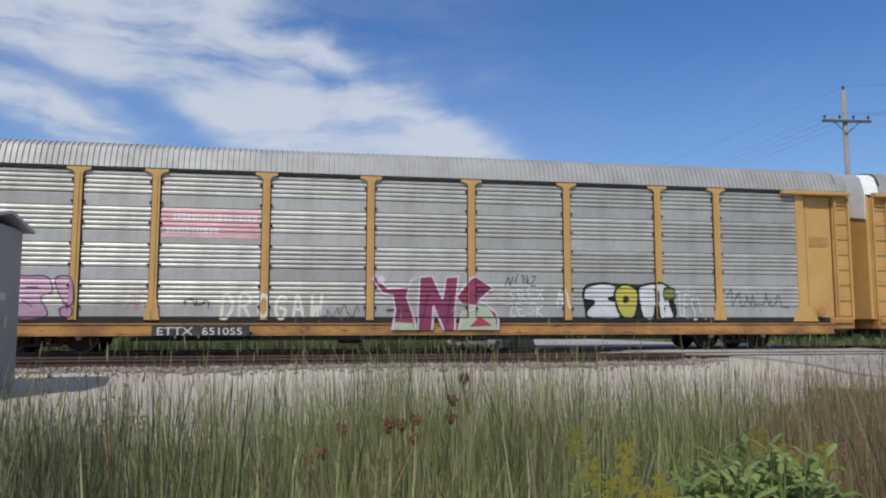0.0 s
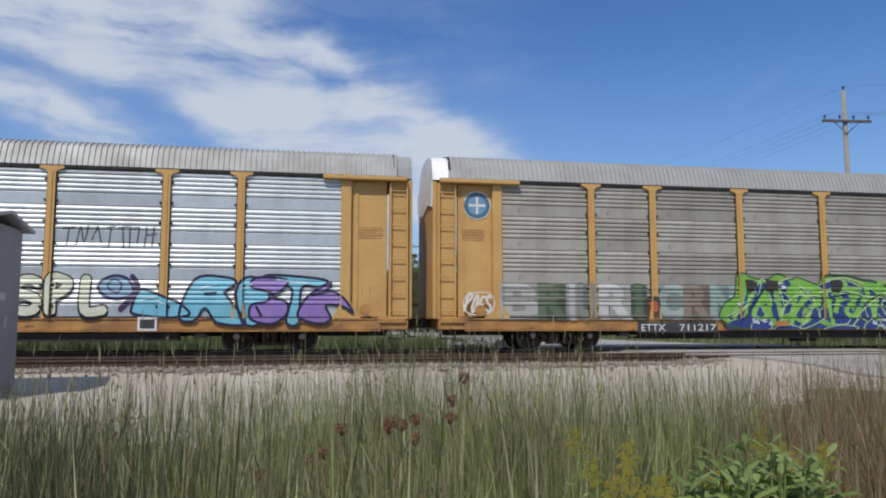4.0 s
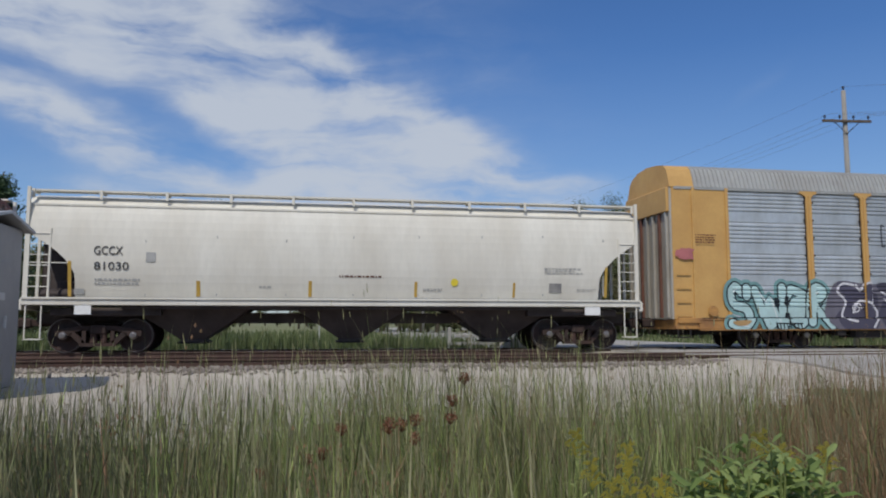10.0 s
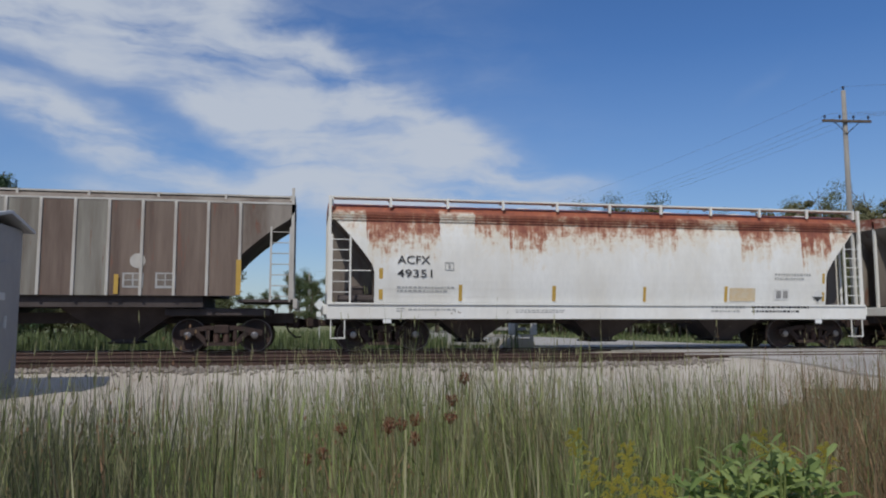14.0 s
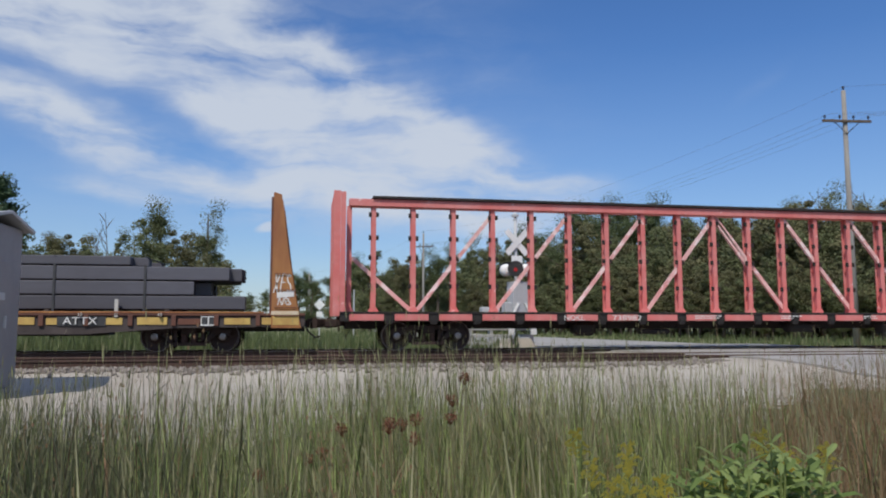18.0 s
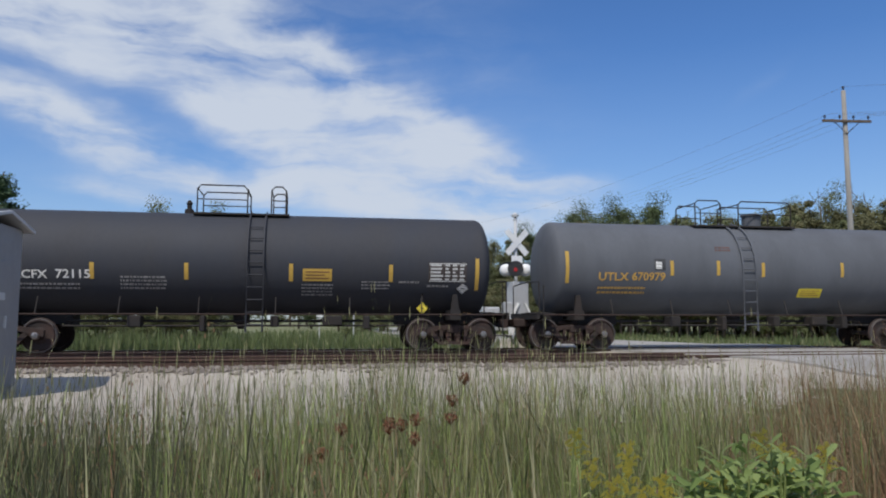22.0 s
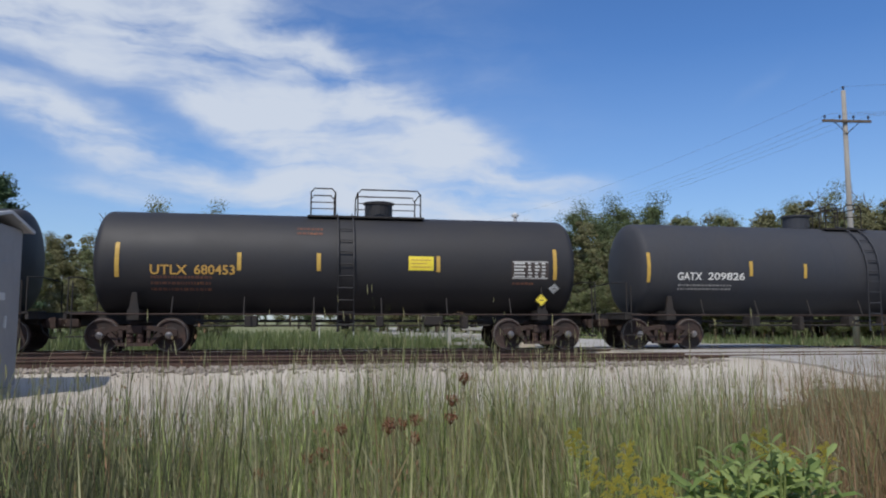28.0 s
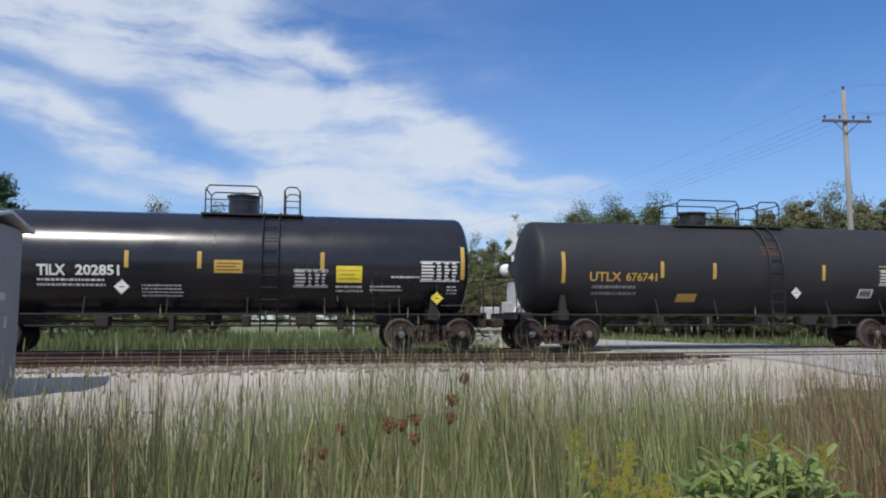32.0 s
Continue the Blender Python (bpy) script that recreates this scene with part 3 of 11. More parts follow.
def track(yc, name, label, worn):
    rail_len = 90.0
    th = thing(name, label, "railway track", pose(0, yc, 0), kind="structure")
    for side in (-1, 1):
        s = Shape()
        s.loft([[(x, side * 0.755 + a, b) for a, b in rail_profile()] for x in (-200, -60, -14, 30, 80, 260)], cap=True)
        r = part("rail", s, "rail", th)
        t = Shape().box(-200, 260, side * 0.755 - 0.026, side * 0.755 + 0.026, 0.0005, 0.004)
        part("rail_head", t, "rail_top" if worn else "rail", th)
    tie = Shape().box(-0.11, 0.11, -1.3, 1.3, -0.36, -0.19, 0.015).mesh("tie", "tie")
    plate = Shape().box(-0.1, 0.1, -0.16, 0.16, -0.19, -0.172).box(-0.03, 0.03, -0.11, -0.08, -0.172, -0.15).box(-0.03, 0.03, 0.08, 0.11, -0.172, -0.15).mesh("tie_plate", "rail")
    rng = random.Random(5)
    x = -26.0
    while x < road_left(yc) - 0.5:
        t = part("tie", tie, None, th, at=pose(x, rng.uniform(-0.06, 0.06), rng.uniform(-0.012, 0.008), 0, 0, rng.uniform(-1.5, 1.5)))
        for side in (-1, 1):
            part("tie_plate", plate, None, t, at=pose(0, side * 0.755, 0))
        x += 0.53
    return th


def build_crossing():
    """Asphalt road over both tracks, with flangeways beside the rails."""
    th = thing("road", "worn pale grey asphalt road over the railway crossing", "road", kind="structure")
    gaps = [c + sd * 0.755 for c in (SIDING_Y, TRACK_Y) for sd in (-1, 1)]
    edges = [12.4]
    for g in sorted(gaps):
        edges += [g - 0.11, g + 0.045]
    edges += [26.0, 200.0]
    edges[-2] = 26.0
    rng = random.Random(3)
    for a, b in ((12.4, gaps[0] - 0.05), (gaps[0] + 0.11, gaps[1] - 0.11), (gaps[1] + 0.05, gaps[2] - 0.05),
                 (gaps[2] + 0.11, gaps[3] - 0.11), (gaps[3] + 0.05, 30.0), (30.0, 260.0)):
        s = Shape()
        nx = 14
        ys = [a + (b - a) * j / 6 for j in range(7)]
        rings = []
        for y in ys:
            top = []
            for i in range(nx + 1):
                x = road_left(y) + (ROAD_X1 - road_left(y)) * i / nx
                wob = 0.22 * noise.noise((y * 1.1, 7.0 + i, 0)) if i in (0, nx) else 0.0
                top.append((x + wob, y, road_z(y) + 0.012 * noise.noise((x * 0.8, y * 0.8, 2))))
            rings.append(top)
        s.loft(rings, closed=False)
        low = [[(p[0], p[1], p[2] - 0.25) for p in r] for r in rings]
        s.loft([rings[0], low[0]], closed=False)
        s.loft([rings[-1], low[-1]], closed=False)
        s.loft([[r[0] for r in rings], [r[0] for r in low]], closed=False)
        s.loft([[r[-1] for r in rings], [r[-1] for r in low]], closed=False)
        part("road_slab", s, "asphalt", th, smooth=False)


build_ground()
track(SIDING_Y, "siding_track", "rusty unused siding rails on wooden ties", False)
track(TRACK_Y, "main_track", "main line rails with worn heads on wooden ties", True)
build_crossing()


def build_ballast_stones():
    """Loose pale stones along the foot of the siding."""
    rng = random.Random(11)
    s = Shape()
    for k in range(6500):
        x = rng.uniform(-16, 9.5)
        y = 16.62 + rng.gauss(0, 0.26) + 0.15 * math.sin(x * 0.8) if k % 4 else rng.uniform(15.7, 17.2)
        r = rng.uniform(0.014, 0.034) if k % 3 else rng.uniform(0.034, 0.07)
        z = ground_z(x, y) + r * 0.4
        m = Euler((rng.uniform(0, 6), rng.uniform(0, 6), rng.uniform(0, 6))).to_matrix()
        pts = [Vector((x, y, z)) + m @ Vector(p) * r for p in ((1.2, 0, 0), (-1.1, .1, 0), (0, 1, 0), (0, -.9, .1), (0, .1, .8), (.1, 0, -.8))]
        s.add(pts, [(0, 2, 4), (2, 1, 4), (1, 3, 4), (3, 0, 4), (2, 0, 5), (1, 2, 5), (3, 1, 5), (0, 3, 5)])
    ob = new("ballast_stones", s.raw("ballast_stones", "stone"))
    tagged(ob, "loose pale ballast stones along the siding", "stones", kind="stuff")


build_ballast_stones()


# ---- cabinet, poles, crossing signal ----
def build_cabinet():
    x1, y0, y1, x0 = -4.92, 12.1, 13.9, -7.6
    g = ground_z(x1, y0)
    th = thing("signal_cabinet", "grey steel railway equipment cabinet on gravel", "cabinet", pose(x1, y0, g))
    w, d, h = x1 - x0, y1 - y0, 2.80
    part("body", Shape().box(-w, 0, 0, d, 0.12, h, 0.02), "shed", th)
    part("plinth", Shape().box(-w + 0.03, -0.03, 0.03, d - 0.03, -0.2, 0.12, 0.01), "asphalt", th, "grey concrete plinth")
    roof = Shape()
    roof.loft([[(x, -0.16, h - 0.02), (x, d / 2, h + 0.20), (x, d + 0.16, h - 0.02), (x, d + 0.16, h - 0.05), (x, d / 2, h + 0.16), (x, -0.16, h - 0.05)] for x in (-w - 0.2, 0.13)], cap=True)
    part("roof", roof, "shed", th, "shallow pitched metal roof with overhang")
    part("roof_trim", Shape().beam((0.12, -0.16, h - 0.03), (0.12, d / 2, h + 0.19), 0.05, 0.05).beam((0.12, d / 2, h + 0.19), (0.12, d + 0.16, h - 0.03), 0.05, 0.05), "alu", th)
    door = part("door", Shape().box(-0.02, 0.025, 0.35, 1.25, 0.2, 2.2, 0.01), "shed", th)
    part("handle", Shape().box(0.025, 0.06, 1.1, 1.14, 1.1, 1.3, 0.008), "alu", door)
    part("vent", Shape().box(0.0, 0.03, 0.5, 1.1, 1.55, 1.68, 0.008), "alu", th)


def utility_pole(x, y, top, name_label, arm=2.45, arm_drop=1.55, turn=0.0, r=0.15):
    g = ground_z(x, y)
    th = thing("utility_pole", name_label, "utility pole", pose(x, y, g, 0, 0, turn), group="utility poles")
    h = top - g
    part("pole", Shape().tube([(0, 0, -0.5), (0, 0, h * 0.5), (0, 0, h)], [r, r * 0.85, r * 0.66], 10), "pole", th, smooth=True)
    za = h - arm_drop
    c = part("crossarm", Shape().box(-arm / 2, arm / 2, -0.19, -0.09, za - 0.06, za + 0.06, 0.01), "bark", th, "dark wooden crossarm")
    for sx in (-1, 1):
        part("brace", Shape().beam((sx * 0.62, -0.14, za - 0.05), (0.0, -0.13, za - 0.62), 0.035, 0.01), "dark", th)
    ins = Shape().lathe_z([(0.018, 0), (0.018, 0.09), (0.055, 0.10), (0.06, 0.15), (0.035, 0.17), (0.05, 0.20), (0.02, 0.235)], n=8).mesh("insulator", "dark", True)
    for sx in (-1.1, -0.35, 0.35, 1.1):
        part("insulator", ins, None, c, at=pose(sx * arm / 2.45, -0.14, za + 0.06))
    part("insulator", ins, None, th, at=pose(0, 0, h))
    return th


def span_wire(points, r=0.005):
    """Hanging wires through the points, with sag."""
    s = Shape()
    for a, b in zip(points, points[1:]):
        a, b = Vector(a), Vector(b)
        pts = []
        for i in range(13):
            t = i / 12
            p = a.lerp(b, t)
            p.z -= 4 * t * (1 - t) * 0.026 * (b - a).length
            pts.append(p)
        s.tube(pts, r, 4)
    return s


def build_poles():
    p0 = (25.36, 30.98)
    utility_pole(*p0, 12.0, "weathered wooden utility pole with one crossarm", turn=-6)
    # the line recedes over the fields behind the tracks, and runs on beyond the pole
    poles = [(62.0, 5.0, 12.8), (25.36, 30.98, 12.0), (12.6, 82.0, 10.8), (0.0, 133.0, 9.5)]
    for x, y, t in (poles[2], poles[3]):
        utility_pole(x, y, t, "distant wooden utility pole above the trees", turn=-18)
    for off in (-1.1, -0.35, 0.35, 1.1):
        pts = [(x + off * 0.95, y - 0.3, t - 1.28) for x, y, t in poles]
        tagged(new("overhead_wire", span_wire(pts).mesh("overhead_wire", "wire")), "thin dark overhead wire between wooden poles", "overhead wire", "overhead wires")
    pts = [(x, y, t + 0.2) for x, y, t in poles]
    tagged(new("overhead_wire", span_wire(pts).mesh("overhead_wire", "wire")), "thin dark overhead wire between wooden poles", "overhead wire", "overhead wires")


def crossing_signal(x, y, turn):
    g = ground_z(x, y)
    th = thing("crossing_signal", "white railway crossbuck signal mast with black lamp hoods", "crossing signal", pose(x, y, g, 0, 0, turn))
    z = -g
    part("mast", Shape().tube([(0, 0, 0.0), (0, 0, z + 4.62)], 0.062, 10), "alu", th, smooth=True)
    part("finial", Shape().lathe_z([(0.075, z + 4.6), (0.075, z + 4.66), (0.03, z + 4.74)], n=10), "alu", th)
    part("mast_base", Shape().box(-0.2, 0.2, -0.2, 0.2, 0, 0.12, 0.02).lathe_z([(0.16, 0.12), (0.16, 0.5), (0.08, 0.62)], n=10), "alu", th)
    for k, sg in enumerate((-1, 1)):
        s = Shape()
        dx, dz = math.cos(radians(45)) * 0.61, math.sin(radians(45)) * 0.61
        s.beam((-dx, -0.1 - 0.02 * k, z + 3.77 - sg * dz), (dx, -0.1 - 0.02 * k, z + 3.77 + sg * dz), 0.23, 0.012)
        b = part("crossbuck_blade", s, "white_paint", th)
    part("track_sign", Shape().box(-0.23, 0.23, -0.11, -0.09, z + 3.0, z + 3.27, 0.004), "white_paint", th)
    part("lamp_bar", Shape().tube([(-0.5, -0.02, z + 2.78), (0.5, -0.02, z + 2.78)], 0.03, 6), "signal_black", th)
    for sx in (-0.38, 0.38):
        for sy in (-1, 1):
            disc = part("lamp_backboard", Shape().lathe_y([(0.25, sy * 0.12 - 0.01), (0.25, sy * 0.12 + 0.01)], sx, z + 2.78, 20), "signal_black", th)
            part("lens", Shape().lathe_y([(0.1, sy * 0.135 - 0.015), (0.1, sy * 0.135 + 0.015)], sx, z + 2.78, 16), "lens_red", disc)
            hood = Shape()
            ys = [sy * 0.13, sy * 0.40]
            rings = [[(sx + rr * math.cos(a), yy, z + 2.78 + rr * math.sin(a)) for a in (radians(-20 + 220 * i / 10) for i in range(11))] for yy, rr in ((ys[0], 0.13), (ys[1], 0.13), (ys[1], 0.12), (ys[0], 0.12))]
            hood.loft(rings, closed=False)
            part("hood", hood, "signal_black", disc)
    # pair of lamps for the side road, seen from behind as pale round cases
    for sx in (-0.36, 0.36):
        case = Shape().lathe_y([(0.06, -0.52), (0.16, -0.50), (0.22, -0.42), (0.235, -0.34), (0.20, -0.30)], sx, z + 2.72, 18)
        part("lamp_case", case, "white_paint", th, "pale rounded lamp case", smooth=True, at=pose(0, 0, 0, 0, 0, -30))
    board = part("lamp_backboard", Shape().lathe_y([(0.29, -0.58), (0.29, -0.56)], 0.0, z + 2.76, 20), "signal_black", th, at=pose(0, 0, 0, 0, 0, -30))
    part("lens", Shape().lathe_y([(0.075, -0.60), (0.075, -0.58)], 0.0, z + 2.72, 16), "lens_red", board)
    part("bell", Shape().lathe_z([(0.03, z + 4.72), (0.12, z + 4.74), (0.13, z + 4.82), (0.05, z + 4.9)], n=12), "alu", th)
    part("gate_mechanism", Shape().box(-0.34, 0.30, -0.42, 0.1, z + 0.75, z + 2.3, 0.03).box(-0.62, -0.34, -0.3, 0.0, z + 0.95, z + 1.55, 0.03), "alu", th, "grey gate mechanism housing")
    for sx in (-0.5, 0.42):
        part("counterweight", Shape().box(sx - 0.09, sx + 0.09, -0.62, -0.46, z + 0.35, z + 0.95, 0.02).beam((sx, -0.5, z + 0.9), (sx * 0.3, -0.45, z + 1.5), 0.08, 0.05), "white_paint", th)
    part("concrete_foot", Shape().loft([[(-0.75, -0.55, -0.1), (0.75, -0.55, -0.1), (0.75, 0.55, -0.1), (-0.75, 0.55, -0.1)], [(-0.42, -0.32, 0.42), (0.42, -0.32, 0.42), (0.42, 0.32, 0.42), (-0.42, 0.32, 0.42)]], cap=True), "gravel", th, "pale concrete foot")
    return th


build_cabinet()
build_poles()
crossing_signal(7.56, 26.58, 14)


def build_roadside():
    """Low white fence, grey case and signs beyond the tracks."""
    th = thing("guard_fence", "low white-painted wooden guard fence beside the crossing", "fence", pose(0, 0, 0))
    post = Shape().box(-0.06, 0.06, -0.06, 0.06, -0.5, 1.0, 0.01).mesh("post", "text_grey")
    xs = [5.2, 6.0, 6.8, 7.6, 8.4]
    for x in xs:
        part("post", post, None, th, at=pose(x, 27.4, -0.38))
    for z in (0.02, 0.3, 0.56):
        part("board", Shape().box(5.1 + z, 8.5 - z * 0.6, 27.31, 27.35, z - 0.055, z + 0.055, 0.006), "text_grey", th)
    slab = solid("concrete_pad", Shape().box(6.4, 8.1, 25.6, 27.2, -0.45, -0.14, 0.03), "asphalt", "pale concrete pad under the crossing signal", "concrete pad")
    c = thing("relay_case", "small grey steel relay case on a post", "relay case", pose(6.95, 28.2, -0.5))
    part("box", Shape().box(-0.35, 0.35, -0.25, 0.25, 1.1, 1.9, 0.03), "alu", c)
    part("door", Shape().box(-0.31, 0.31, -0.275, -0.25, 1.15, 1.85, 0.01), "alu", c)
    part("post", Shape().box(-0.06, 0.06, -0.06, 0.06, -0.1, 1.1), "alu", c)
    x, y = 0.65, 45.9
    s = thing("road_sign", "back of a pale road sign on a thin post", "road sign", pose(x, y, ground_z(x, y)))
    part("post", Shape().box(-0.03, 0.03, -0.02, 0.02, -0.2, 2.6), "alu", s)
    part("plate", Shape().plate([(-0.34, 2.5), (0, 2.84), (0.34, 2.5), (0, 2.16)], -0.045, -0.03), "white_paint", s)
    part("plate", Shape().box(-0.18, 0.18, -0.045, -0.03, 1.78, 2.08, 0.005), "white_paint", s, "small square plate")
    x, y = 2.65, 44.5
    s = thing("marker_post", "thin pale marker post in the verge", "marker post", pose(x, y, ground_z(x, y)))
    part("post", Shape().tube([(0, 0, -0.2), (0, 0, 3.4)], 0.045, 6), "alu", s)


build_roadside()


# ---- trees and bushes ----
def tree_meshes(seed, height, spread, kind, leaf, count, size=0.30, slim=1.0):
    """Trunk with limbs, and a crown of many small leaves in uneven clumps."""
    rng = random.Random(seed)
    wood = Shape()
    clumps = []
    lean = (rng.uniform(-0.03, 0.03) * height, rng.uniform(-0.03, 0.03) * height)
    axis = [Vector((lean[0] * t * t, lean[1] * t * t, height * 0.93 * t)) for t in (0, 0.2, 0.4, 0.6, 0.8, 1.0)]
    r0 = 0.018 * height + 0.05
    wood.tube([axis[0] + Vector((0, 0, -0.3))] + axis[1:], [r0 * (1 - 0.85 * i / 5) for i in range(6)], 7)
    for k in range(20 if kind != "fir" else 26):
        t = rng.uniform(0.07, 0.95) if kind != "fir" else 0.12 + 0.86 * k / 26
        base = Vector((lean[0] * t * t, lean[1] * t * t, height * 0.93 * t))
        a = k * 2.4 + rng.uniform(-0.5, 0.5)
        if kind == "fir":
            reach, rise = spread * (1 - t) * rng.uniform(0.8, 1.1) + 0.25, -0.12
        else:
            reach, rise = spread * math.sin(math.pi * min(1, 0.24 + 0.72 * t)) * rng.uniform(0.35, 1.2) * slim, rng.uniform(0.2, 0.7)
            if k % 5 == 0:
                t = 0.62 + 0.3 * rng.random()
                base = Vector((lean[0] * t * t, lean[1] * t * t, height * 0.93 * t))
                reach, rise = spread * rng.uniform(0.18, 0.42), rng.uniform(1.2, 2.2)
        tip = base + Vector((math.cos(a) * reach, math.sin(a) * reach, rise * reach))
        wood.tube([base, base.lerp(tip, 0.5) + Vector((0, 0, 0.06 * reach)), tip], [r0 * 0.32 * (1.1 - t), r0 * 0.2 * (1.1 - t), 0.012], 5)
        n = 4
        for j in range(n):
            f = (j + 1) / n
            q = base.lerp(tip, f) + Vector((rng.gauss(0, .2), rng.gauss(0, .2), rng.gauss(0, .2))) * (0.3 if kind == "fir" else 0.16 * height / 4)
            clumps.append((q, (0.072 if kind != "fir" else 0.055) * height * rng.uniform(0.4, 1.2)))
    leaves = Shape()
    for k in range(count):
        c, r = clumps[rng.randrange(len(clumps))]
        u = Vector((rng.gauss(0, 1), rng.gauss(0, 1), rng.gauss(0, 1))).normalized()
        p = c + Vector((u.x, u.y, u.z * 0.75)) * r * (0.35 + 0.95 * rng.random() ** 0.6)
        d = Vector((rng.gauss(0, 1), rng.gauss(0, 1), rng.gauss(0, .6))).normalized() * size * rng.uniform(0.6, 1.3)
        e = d.cross(u + Vector((0, 0, 0.3)))
        e = e.normalized() * d.length * rng.uniform(0.45, 0.7) if e.length > 1e-4 else Vector((0.1, 0, 0))
        leaves.add([p - d * 0.5, p + e * 0.5, p + d * 0.5, p - e * 0.5], [(0, 1, 2, 3)])
    return wood.mesh("trunk", "bark", True), leaves.raw("crown", leaf)


def bare_tree(x, y, top, seed, n=9):
    """Leafless tree: a thin leader with forked, upswept twigs."""
    rng = random.Random(seed)
    g = ground_z(x, y)
    h = top - g
    th = thing("bare_tree", "thin leafless tree with grey twigs", "tree", pose(x, y, g), group="trees behind the tracks")
    lean = rng.uniform(-0.08, 0.08) * h
    part("trunk", Shape().tube([(0, 0, -0.3), (lean * 0.3, 0, h * 0.5), (lean, 0, h)], [0.09, 0.055, 0.012], 6), "bark", th)
    for k in range(n):
        t = 0.42 + 0.54 * (k + 0.5) / n
        a, reach = rng.uniform(0, 6.28), h * rng.uniform(0.10, 0.2) * (1.25 - t)
        base = Vector((lean * t, 0, h * t))
        tip = base + Vector((math.cos(a) * reach, math.sin(a) * reach, reach * rng.uniform(0.9, 1.8)))
        br = Shape().tube([base, base.lerp(tip, 0.5) + Vector((0, 0, -0.05 * reach)), tip], [0.035, 0.024, 0.012], 5)
        for j in range(3):
            q = base.lerp(tip, 0.4 + 0.2 * j)
            br.tube([q, q + Vector((rng.uniform(-1, 1), rng.uniform(-1, 1), rng.uniform(0.6, 1.4))) * reach * 0.3], [0.016, 0.009], 4)
        part("branch", br, "bark", th)


def plant_tree(meshes, x, y, scale, turn, label, category="tree", group="trees behind the tracks"):
    th = thing("tree" if category == "tree" else "bush", label, category, Matrix.LocRotScale((x, y, ground_z(x, y) - 0.1), Euler((0, 0, turn)), (scale, scale, scale)), group)
    part("trunk", meshes[0], None, th)
    part("crown", meshes[1], None, th)
    return th


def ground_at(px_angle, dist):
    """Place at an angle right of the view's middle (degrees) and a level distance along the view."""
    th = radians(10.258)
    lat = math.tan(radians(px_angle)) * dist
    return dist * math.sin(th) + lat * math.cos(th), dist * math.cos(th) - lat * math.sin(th)


